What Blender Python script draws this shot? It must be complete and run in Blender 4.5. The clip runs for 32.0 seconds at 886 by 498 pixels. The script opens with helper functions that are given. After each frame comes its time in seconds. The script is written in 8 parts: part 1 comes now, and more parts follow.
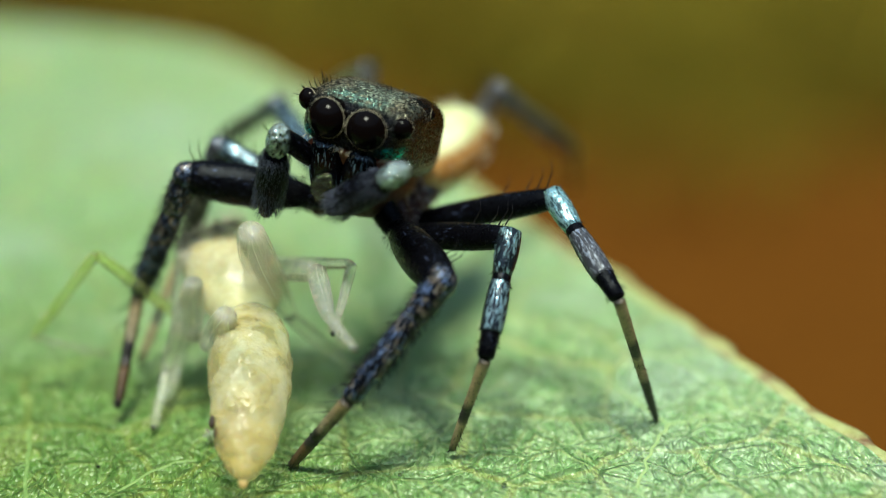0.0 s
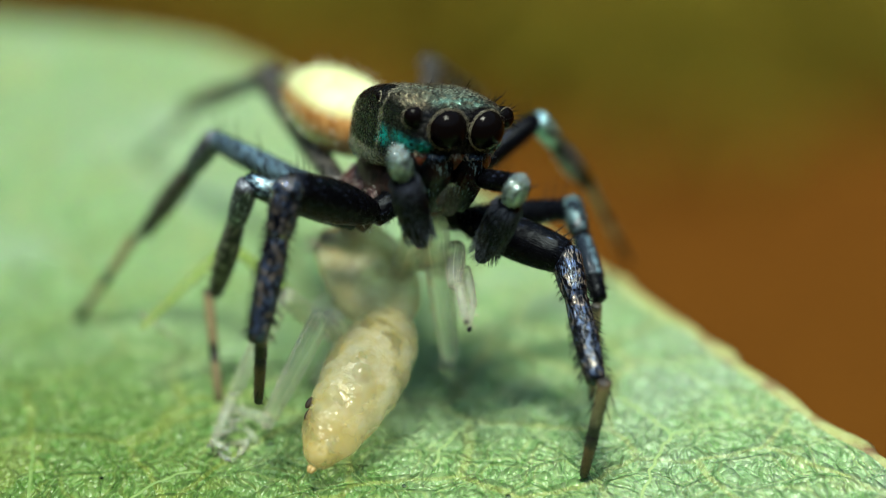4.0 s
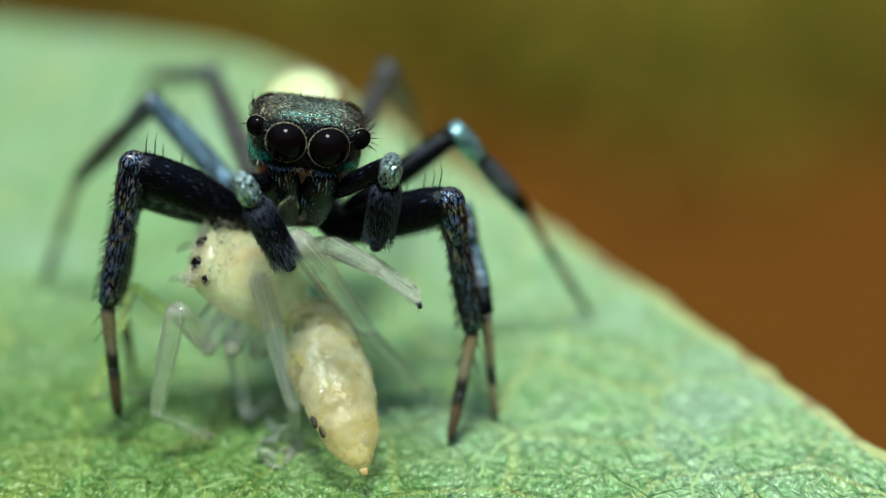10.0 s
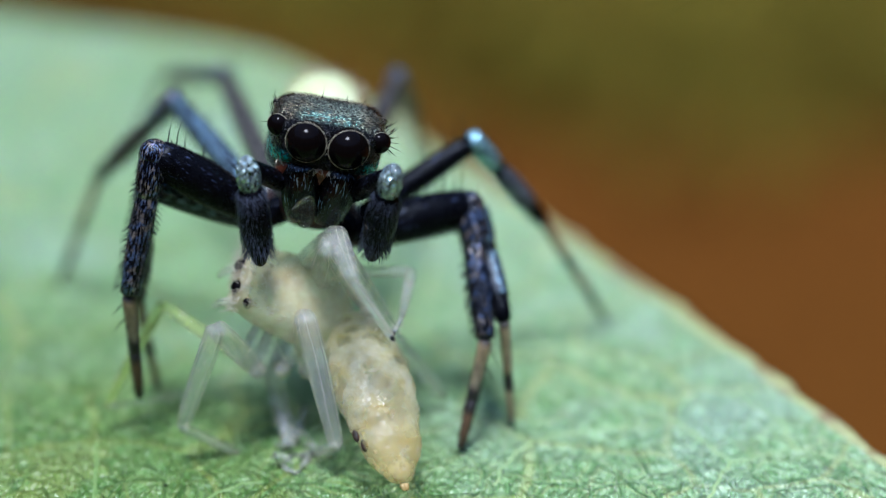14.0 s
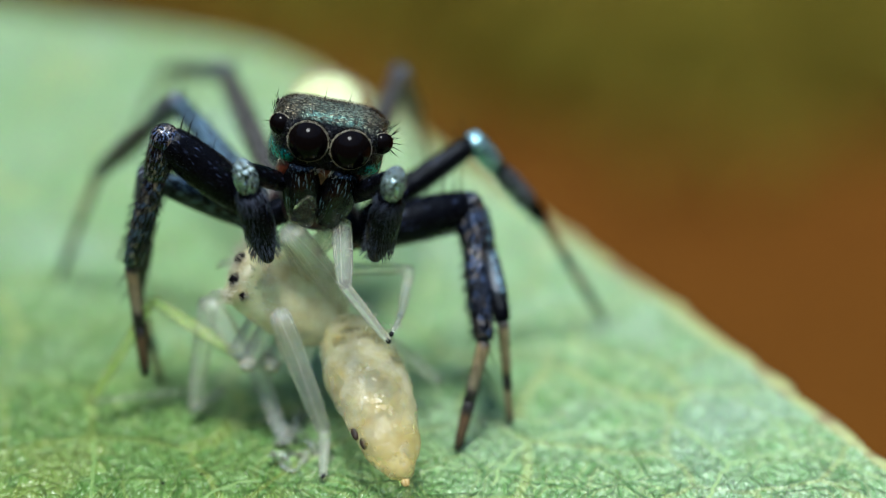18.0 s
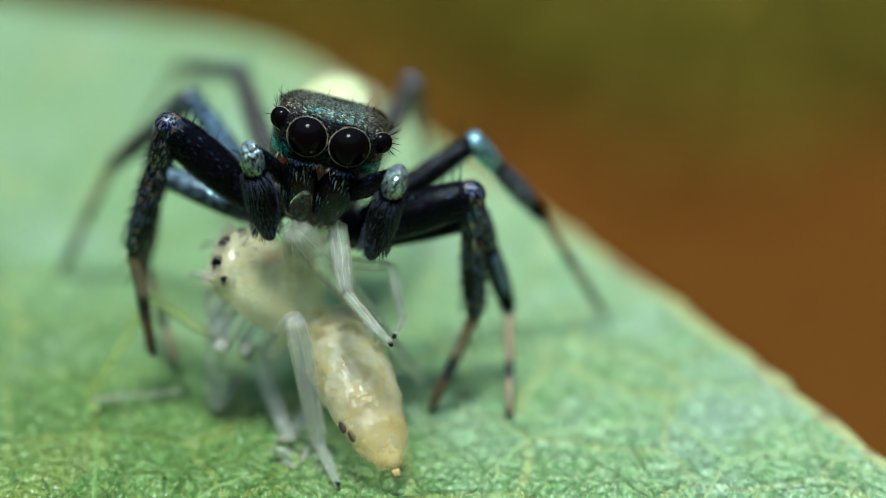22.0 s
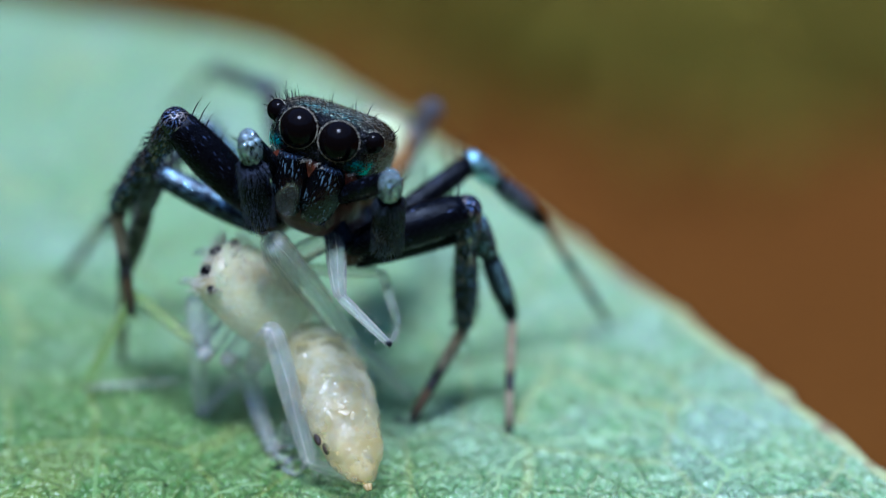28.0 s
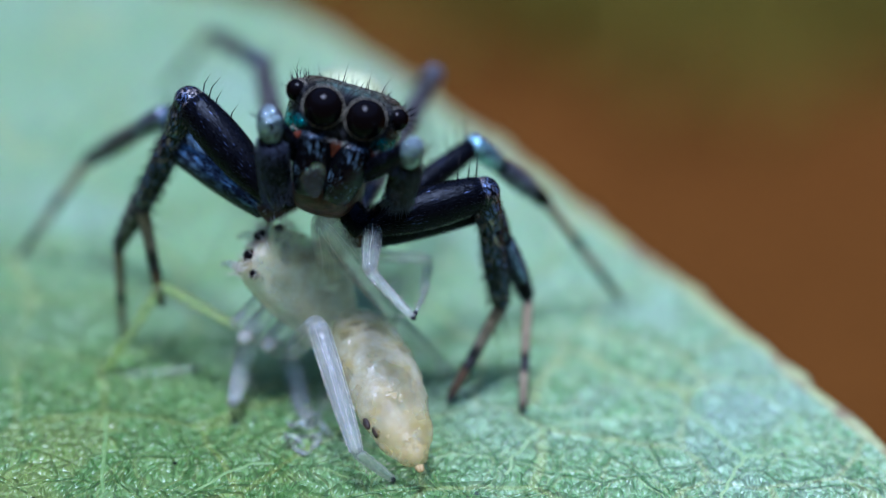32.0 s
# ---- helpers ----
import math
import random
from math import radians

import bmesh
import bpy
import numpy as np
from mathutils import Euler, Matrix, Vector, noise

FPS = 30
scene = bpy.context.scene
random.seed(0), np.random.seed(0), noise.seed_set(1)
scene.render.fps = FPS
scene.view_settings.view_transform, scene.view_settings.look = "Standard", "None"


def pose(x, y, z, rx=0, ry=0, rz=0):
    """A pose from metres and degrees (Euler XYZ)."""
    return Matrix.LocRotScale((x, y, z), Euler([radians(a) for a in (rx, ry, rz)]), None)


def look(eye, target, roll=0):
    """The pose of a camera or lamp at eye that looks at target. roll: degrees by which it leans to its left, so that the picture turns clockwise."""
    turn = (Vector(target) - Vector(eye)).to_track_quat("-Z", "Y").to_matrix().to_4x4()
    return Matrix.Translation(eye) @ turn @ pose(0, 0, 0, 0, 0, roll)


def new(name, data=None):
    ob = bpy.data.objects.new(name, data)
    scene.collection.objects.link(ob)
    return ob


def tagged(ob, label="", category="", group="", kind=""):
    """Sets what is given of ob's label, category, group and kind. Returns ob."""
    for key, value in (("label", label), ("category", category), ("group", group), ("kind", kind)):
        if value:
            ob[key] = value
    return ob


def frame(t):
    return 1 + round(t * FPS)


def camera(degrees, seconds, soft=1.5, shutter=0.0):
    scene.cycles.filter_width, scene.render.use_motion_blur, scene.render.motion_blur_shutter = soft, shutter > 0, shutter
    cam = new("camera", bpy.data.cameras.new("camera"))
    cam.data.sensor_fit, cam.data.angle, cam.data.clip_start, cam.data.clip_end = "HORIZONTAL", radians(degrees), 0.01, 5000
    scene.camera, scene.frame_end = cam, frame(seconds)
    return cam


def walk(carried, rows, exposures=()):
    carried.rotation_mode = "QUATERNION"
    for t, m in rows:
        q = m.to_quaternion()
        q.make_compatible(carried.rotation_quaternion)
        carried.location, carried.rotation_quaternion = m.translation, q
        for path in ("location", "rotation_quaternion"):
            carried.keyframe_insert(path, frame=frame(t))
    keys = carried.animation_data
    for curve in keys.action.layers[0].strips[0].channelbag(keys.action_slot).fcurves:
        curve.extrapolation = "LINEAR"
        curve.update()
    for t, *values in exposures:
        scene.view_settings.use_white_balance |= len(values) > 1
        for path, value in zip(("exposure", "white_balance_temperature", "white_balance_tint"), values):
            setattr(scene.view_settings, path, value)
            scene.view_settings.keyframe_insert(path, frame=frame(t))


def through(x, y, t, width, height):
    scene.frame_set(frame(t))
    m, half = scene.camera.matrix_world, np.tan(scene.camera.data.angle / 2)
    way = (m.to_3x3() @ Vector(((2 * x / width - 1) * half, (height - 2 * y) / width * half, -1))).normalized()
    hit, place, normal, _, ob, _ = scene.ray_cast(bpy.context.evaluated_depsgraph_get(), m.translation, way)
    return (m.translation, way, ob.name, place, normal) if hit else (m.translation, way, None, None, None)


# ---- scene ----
MM = 0.001  # all sizes below are in millimetres and are brought to metres when a mesh is made

# ---- camera ----
cam = camera(23.0, 32.0, soft=0.9)
cam.data.dof.use_dof = True
cam.data.dof.focus_distance = 30.0 * MM
cam.data.dof.aperture_fstop = 46.0


def view(across, up, ahead, lean, steeper):
    """The camera's pose: its shift from its stand in millimetres, its lean and its added tilt round the spiders in degrees."""
    tilt = radians(25.0 + steeper)
    forward = Vector((0, math.cos(tilt), -math.sin(tilt)))
    upward = Vector((0, math.sin(tilt), math.cos(tilt)))
    eye = Vector((across, 0, 2.4)) + up * upward + (ahead - 32.0) * forward
    return look(eye * MM, (eye + 30 * forward) * MM, lean)


walk(cam, [(t, view(a, u, f, r, s)) for t, a, u, f, r, s in (
    (0, 0.985, -0.431, 0.267, -1.72, 0),
    (0.5, 0.989, -0.391, 0.263, -1.78, 0.06),
    (1, 0.988, -0.366, 0.254, -1.82, 0.2),
    (1.5, 0.997, -0.344, 0.25, -1.96, 0.37),
    (2, 0.992, -0.337, 0.256, -1.93, 0.52),
    (2.5, 0.999, -0.324, 0.262, -2.07, 0.61),
    (3, 0.996, -0.312, 0.286, -2.05, 0.65),
    (3.5, 0.98, -0.312, 0.333, -1.96, 0.65),
    (5.5, 0.773, -0.229, 0.324, -1.71, 0.53),
    (6, 0.715, -0.211, 0.321, -1.64, 0.53),
    (6.5, 0.661, -0.192, 0.302, -1.61, 0.55),
    (7, 0.596, -0.175, 0.263, -1.41, 0.58),
    (7.5, 0.539, -0.165, 0.212, -1.32, 0.57),
    (8, 0.482, -0.147, 0.161, -1.17, 0.54),
    (8.5, 0.42, -0.128, 0.112, -1.04, 0.48),
    (9, 0.364, -0.122, 0.064, -0.97, 0.39),
    (9.5, 0.308, -0.099, 0.021, -0.85, 0.29),
    (10, 0.258, -0.092, 0.003, -0.7, 0.24),
    (10.5, 0.219, -0.07, 0.014, -0.61, 0.24),
    (11, 0.175, -0.068, 0.032, -0.51, 0.25),
    (11.5, 0.132, -0.044, 0.037, -0.41, 0.27),
    (12, 0.085, -0.032, 0.03, -0.26, 0.27),
    (12.5, 0.039, -0.018, 0.021, -0.12, 0.29),
    (13, -0.002, -0.003, 0.013, 0.03, 0.33),
    (13.5, -0.019, 0.005, 0.007, 0.14, 0.39),
    (14, -0.025, 0.013, 0.005, 0.21, 0.43),
    (14.5, -0.023, 0.022, 0.004, 0.23, 0.46),
    (16.5, -0.035, 0.024, 0.04, 0.39, 0.43),
    (17, -0.032, 0.025, 0.052, 0.41, 0.44),
    (17.5, -0.022, 0.013, 0.066, 0.45, 0.53),
    (18, -0.018, -0.004, 0.076, 0.59, 0.65),
    (18.5, -0.014, -0.024, 0.081, 0.68, 0.76),
    (19, -0.006, -0.057, 0.069, 0.65, 0.84),
    (19.5, -0.006, -0.094, 0.036, 0.61, 0.91),
    (20, -0.013, -0.12, -0.009, 0.65, 0.96),
    (20.5, -0.026, -0.133, -0.051, 0.72, 0.97),
    (21, -0.028, -0.118, -0.075, 0.74, 0.97),
    (21.5, -0.033, -0.079, -0.081, 0.75, 0.98),
    (22, -0.037, -0.045, -0.078, 0.79, 0.97),
    (22.5, -0.046, 0.002, -0.068, 0.81, 0.88),
    (23, -0.055, 0.034, -0.055, 0.87, 0.8),
    (23.5, -0.056, 0.05, -0.042, 0.83, 0.76),
    (24, -0.06, 0.067, -0.035, 0.83, 0.74),
    (24.5, -0.07, 0.08, -0.032, 0.91, 0.72),
    (25, -0.07, 0.087, -0.023, 0.88, 0.72),
    (25.5, -0.062, 0.086, -0.009, 0.86, 0.73),
    (27.5, -0.078, 0.085, -0.058, 1.2, 1.04),
    (28, -0.076, 0.08, -0.051, 1.24, 1.05),
    (28.5, -0.076, 0.06, -0.042, 1.32, 1.15),
    (29, -0.077, 0.028, -0.026, 1.46, 1.36),
    (29.5, -0.073, -0.004, 0.011, 1.58, 1.65),
    (30, -0.096, -0.027, 0.083, 1.71, 1.91),
    (30.5, -0.135, -0.078, 0.176, 1.86, 2.12),
    (31, -0.182, -0.126, 0.266, 1.98, 2.32),
    (31.5, -0.225, -0.175, 0.334, 2.04, 2.48),
    (32, -0.286, -0.249, 0.378, 2.12, 2.58),
)], exposures=[
    (0, 0.41, 6600, -8),
    (3, 0.39, 6600, -8),
    (6, 0.39, 6450, -5),
    (7, 0.39, 5600, 7),
    (8, 0.39, 5120, 6),
    (9, 0.39, 4880, 7),
    (9.2, 0.39, 4880, 7),
    (9.4, 0.36, 5950, -6),
    (10, 0.36, 5950, -9),
    (11, 0.36, 5850, 0),
    (12, 0.36, 5500, 4),
    (13, 0.36, 5580, 4),
    (14, 0.33, 5200, 14),
    (17, 0.36, 5600, 6),
    (18, 0.36, 5720, 3),
    (19, 0.36, 6000, 0),
    (19.7, 0.36, 6000, -2),
    (20, 0.34, 5980, 1),
    (21, 0.33, 5230, 12),
    (22, 0.31, 5600, -3),
    (23, 0.31, 4930, 18),
    (24, 0.3, 5000, 19),
    (25, 0.3, 4960, 16),
    (28, 0.28, 4600, 16),
    (29, 0.28, 4530, 20),
    (30, 0.25, 4740, 14),
    (31, 0.23, 4660, 21),
    (32, 0.2, 4600, 22),
])

# ---- light ----
world = bpy.data.worlds.new("sky")
scene.world = world
world.use_nodes = True
wn = world.node_tree.nodes
sky = wn.new("ShaderNodeTexSky")
sky.sky_type, sky.sun_disc = "NISHITA", False
SUN_UP, SUN_ROUND = 78.0, 190.0  # height over the horizon; bearing from +y towards +x
sky.sun_elevation, sky.sun_rotation = radians(SUN_UP), radians(SUN_ROUND)
wn["Background"].inputs["Strength"].default_value = 0.15
world.node_tree.links.new(sky.outputs[0], wn["Background"].inputs["Color"])
lamp = bpy.data.lights.new("sun", "SUN")
lamp.energy, lamp.angle, lamp.color = 4.2, radians(16), (1.0, 0.95, 0.87)
sun = new("sun", lamp)
from_sun = Vector((math.sin(radians(SUN_ROUND)) * math.cos(radians(SUN_UP)),
                   math.cos(radians(SUN_ROUND)) * math.cos(radians(SUN_UP)), math.sin(radians(SUN_UP))))
sun.matrix_basis = look(from_sun * 0.2, (0, 0, 0))

# ---- materials ----


class Nodes:
    """A material's node tree, with short ways to add and join nodes."""

    def __init__(self, name):
        self.m = bpy.data.materials.new(name)
        self.m.use_nodes = True
        self.t = self.m.node_tree
        self.bsdf = self.t.nodes["Principled BSDF"]
        self.where = self.t.nodes.new("ShaderNodeTexCoord").outputs["Object"]

    def put(self, kind, **given):
        n = self.t.nodes.new(kind)
        for key, value in given.items():
            if isinstance(value, bpy.types.NodeSocket):
                self.t.links.new(value, n.inputs[key])
            else:
                n.inputs[key].default_value = value
        return n

    def set(self, **given):
        for key, value in given.items():
            key = key.replace("_", " ")
            if isinstance(value, bpy.types.NodeSocket):
                self.t.links.new(value, self.bsdf.inputs[key])
            else:
                self.bsdf.inputs[key].default_value = value

    def noise(self, per_mm, detail=4.0, rough=0.6):
        return self.put("ShaderNodeTexNoise", Vector=self.where, Scale=per_mm / MM, Detail=detail, Roughness=rough).outputs["Fac"]

    def cells(self, per_mm, feature="F1", where=None, randomness=1.0):
        n = self.put("ShaderNodeTexVoronoi", Vector=where or self.where, Scale=per_mm / MM, Randomness=randomness)
        n.feature = feature
        return n.outputs["Distance"], (n.outputs["Color"] if feature == "F1" else None)

    def ramp(self, fac, *stops):
        n = self.put("ShaderNodeValToRGB", Fac=fac)
        e = n.color_ramp.elements
        while len(e) < len(stops):
            e.new(0.5)
        for el, (p, c) in zip(e, stops):
            el.position = p
            el.color = (c, c, c, 1) if isinstance(c, float) else (*c, 1)
        return n.outputs["Color"]

    def mix(self, fac, a, b, how="MIX"):
        n = self.t.nodes.new("ShaderNodeMix")
        n.data_type, n.blend_type = "RGBA", how
        for key, value in ((0, fac), (6, a), (7, b)):
            if isinstance(value, bpy.types.NodeSocket):
                self.t.links.new(value, n.inputs[key])
            else:
                n.inputs[key].default_value = value if key == 0 else (*value, 1)
        return n.outputs[2]

    def axis(self, name, low, high):
        """0 to 1 along the object's own axis, from low to high in millimetres."""
        n = self.put("ShaderNodeSeparateXYZ", Vector=self.where)
        r = self.put("ShaderNodeMapRange", Value=n.outputs[name])
        r.inputs["From Min"].default_value, r.inputs["From Max"].default_value = low * MM, high * MM
        return r.outputs[0]

    def math(self, op, a, b):
        n = self.t.nodes.new("ShaderNodeMath")
        n.operation = op
        for i, value in enumerate((a, b)):
            if isinstance(value, bpy.types.NodeSocket):
                self.t.links.new(value, n.inputs[i])
            else:
                n.inputs[i].default_value = value
        return n.outputs[0]

    def bump(self, height, depth_mm, strength=1.0):
        n = self.put("ShaderNodeBump", Height=height, Distance=depth_mm * MM, Strength=strength)
        self.t.links.new(n.outputs[0], self.bsdf.inputs["Normal"])


def leaf_material():
    n = Nodes("leaf_green")
    warp = n.put("ShaderNodeTexNoise", Vector=n.where, Scale=1.2 / MM, Detail=2.0)
    bent = n.put("ShaderNodeVectorMath")
    bent.operation = "MULTIPLY_ADD"
    n.t.links.new(warp.outputs["Color"], bent.inputs[0])
    bent.inputs[1].default_value = (0.35 * MM,) * 3
    n.t.links.new(n.where, bent.inputs[2])
    at = bent.outputs[0]
    tall = n.put("ShaderNodeMapping", Vector=at, Scale=(1.0, 0.6, 1.0)).outputs[0]
    dome, shade = n.cells(10.0, "F1", tall)
    net, _ = n.cells(3.4, "DISTANCE_TO_EDGE", tall)
    mid, _ = n.cells(1.3, "DISTANCE_TO_EDGE", at)
    wide, _ = n.cells(0.46, "DISTANCE_TO_EDGE", at)
    # fine wrinkles that run aslant
    slant = n.put("ShaderNodeMapping", Vector=at, Rotation=(0.0, 0.0, radians(18.0)), Scale=(1.0, 0.5, 1.0)).outputs[0]
    wrinkle = n.put("ShaderNodeTexNoise", Vector=slant, Scale=9 / MM, Detail=3.0, Roughness=0.55).outputs["Fac"]
    grain = n.noise(16, 3)
    blot = n.noise(0.35, 3)
    col = n.mix(n.ramp(grain, (0.3, 0.0), (0.7, 1.0)), (0.24, 0.43, 0.175), (0.42, 0.61, 0.30))
    col = n.mix(n.ramp(wrinkle, (0.36, 0.34), (0.48, 0.0)), col, (0.13, 0.29, 0.09))
    col = n.mix(n.math("MULTIPLY", n.ramp(shade, (0.2, 0.0), (0.8, 1.0)), 0.6), col, (0.54, 0.68, 0.42))
    col = n.mix(n.math("MULTIPLY", n.ramp(net, (0.0, 1.0), (0.06, 0.0)), 0.5), col, (0.12, 0.27, 0.09))
    col = n.mix(n.math("MULTIPLY", n.ramp(mid, (0.04, 0.0), (0.06, 1.0), (0.08, 1.0), (0.11, 0.0)), 0.34), col, (0.62, 0.64, 0.28))
    col = n.mix(n.math("MULTIPLY", n.ramp(mid, (0.0, 1.0), (0.045, 0.0)), 0.32), col, (0.14, 0.30, 0.08))
    col = n.mix(n.math("MULTIPLY", n.ramp(wide, (0.0, 1.0), (0.012, 1.0), (0.03, 0.0)), 0.5), col, (0.60, 0.62, 0.24))
    col = n.mix(n.math("MULTIPLY", n.ramp(wide, (0.04, 0.0), (0.06, 1.0), (0.10, 0.0)), 0.25), col, (0.16, 0.33, 0.10))
    col = n.mix(n.ramp(blot, (0.50, 0.0), (0.70, 0.6)), col, (0.50, 0.64, 0.50))
    # light fall-off put into the colour: dimmer near left, brighter far and right
    light_fall = n.math("ADD", n.math("MULTIPLY", n.axis("X", -5.0, 6.0), 0.6), n.math("MULTIPLY", n.axis("Y", -3.0, 9.0), 0.7))
    light_fall = n.math("ADD", light_fall, n.math("MULTIPLY", n.math("SUBTRACT", n.noise(0.12, 2), 0.5), 0.3))
    col = n.mix(1.0, col, n.ramp(light_fall, (0.18, (0.41, 0.48, 0.25)), (0.48, (0.70, 0.76, 0.64)), (0.85, (0.90, 0.91, 0.93))), "MULTIPLY")
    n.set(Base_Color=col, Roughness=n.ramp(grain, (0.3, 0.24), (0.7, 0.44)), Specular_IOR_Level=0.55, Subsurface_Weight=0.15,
          Subsurface_Radius=(0.2, 0.35, 0.1), Subsurface_Scale=0.4 * MM)
    h = n.math("ADD", n.math("MULTIPLY", n.ramp(dome, (0.0, 1.0), (0.75, 0.0)), 1.5), n.math("MULTIPLY", wrinkle, 0.9))
    h = n.math("ADD", h, n.math("MULTIPLY", n.ramp(net, (0.0, 0.0), (0.12, 1.0)), 0.6))
    h = n.math("ADD", h, n.math("MULTIPLY", n.ramp(mid, (0.0, 0.0), (0.05, 1.0), (0.07, 1.0), (0.13, 0.8)), 0.6))
    h = n.math("ADD", h, n.math("MULTIPLY", n.ramp(wide, (0.0, 1.0), (0.025, 0.9), (0.06, 0.0), (0.12, 0.5)), 1.0))
    n.bump(h, 0.075, 1.0)
    return n.m


def margin_material():
    n = Nodes("leaf_margin_yellow")
    col = n.mix(n.ramp(n.noise(1.1), (0.48, 0.0), (0.64, 1.0)), (0.36, 0.38, 0.13), (0.18, 0.10, 0.05))
    col = n.mix(n.ramp(n.noise(5.0), (0.35, 0.0), (0.6, 0.6)), col, (0.40, 0.44, 0.20))
    n.set(Base_Color=col, Roughness=0.5)
    n.bump(n.noise(9.0), 0.06)
    return n.m


def soil_material():
    n = Nodes("red_brown_soil")
    col = n.mix(n.ramp(n.noise(0.02), (0.35, 0.0), (0.65, 1.0)), (0.10, 0.036, 0.004), (0.135, 0.050, 0.006))
    col = n.mix(n.ramp(n.noise(0.15), (0.45, 0.0), (0.75, 0.7)), col, (0.05, 0.015, 0.001))
    n.set(Base_Color=col, Roughness=0.9, Specular_IOR_Level=0.05)
    n.bump(n.noise(0.3), 3.0)
    return n.m


def weed_material():
    n = Nodes("weed_green")
    rand = n.t.nodes.new("ShaderNodeNewGeometry").outputs["Random Per Island"]
    col = n.ramp(rand, (0.0, (0.12, 0.11, 0.009)), (0.5, (0.145, 0.117, 0.012)), (1.0, (0.15, 0.095, 0.009)))
    n.set(Base_Color=col, Roughness=0.7, Specular_IOR_Level=0.08)
    return n.m


def cuticle(name, dark, sheen, amount, rough=0.3, gloss=0.4, depth=0.02, glitter=0.0, above=False, other=None):
    """Black, glossy spider cuticle under thin shining scales that lie in streaks along the leg."""
    n = Nodes(name)
    long = n.put("ShaderNodeMapping", Vector=n.where, Scale=(1.0, 1.0, 0.22)).outputs[0]
    streak = n.put("ShaderNodeTexNoise", Vector=long, Scale=34 / MM, Detail=3.0, Roughness=0.6).outputs["Fac"]
    thin = n.ramp(streak, (0.60 - 0.20 * amount, 0.0), (0.70 - 0.12 * amount, 1.0))
    patch = n.ramp(n.noise(3.2, 4), (0.50 - 0.32 * amount, 0.0), (0.66 - 0.26 * amount, 1.0))
    scaled = n.math("MULTIPLY", thin, patch)
    if above:  # scales on the upper side alone, with the top-side glint put into the colour
        scaled = n.math("MULTIPLY", scaled, n.ramp(n.axis("Y", -0.16, 0.10), (0.35, 1.0), (0.90, 0.0)))
    shine = n.mix(n.ramp(n.noise(7.0, 2), (0.46, 0.0), (0.56, 1.0)), sheen, other) if other else sheen
    n.set(Base_Color=n.mix(scaled, dark, shine), Metallic=n.math("MULTIPLY", scaled, 0.9),
          Roughness=n.ramp(n.noise(9.0), (0.3, rough - 0.08), (0.7, rough + 0.08)), Specular_IOR_Level=gloss, Specular_Tint=(0.8, 0.88, 1.0, 1))
    height = n.math("ADD", streak, n.noise(4.0, 2))
    if glitter:
        scales, _ = n.cells(16.0)
        height = n.math("ADD", height, n.math("MULTIPLY", scales, -glitter))
    n.bump(height, depth * 0.6, 0.9)
    return n.m


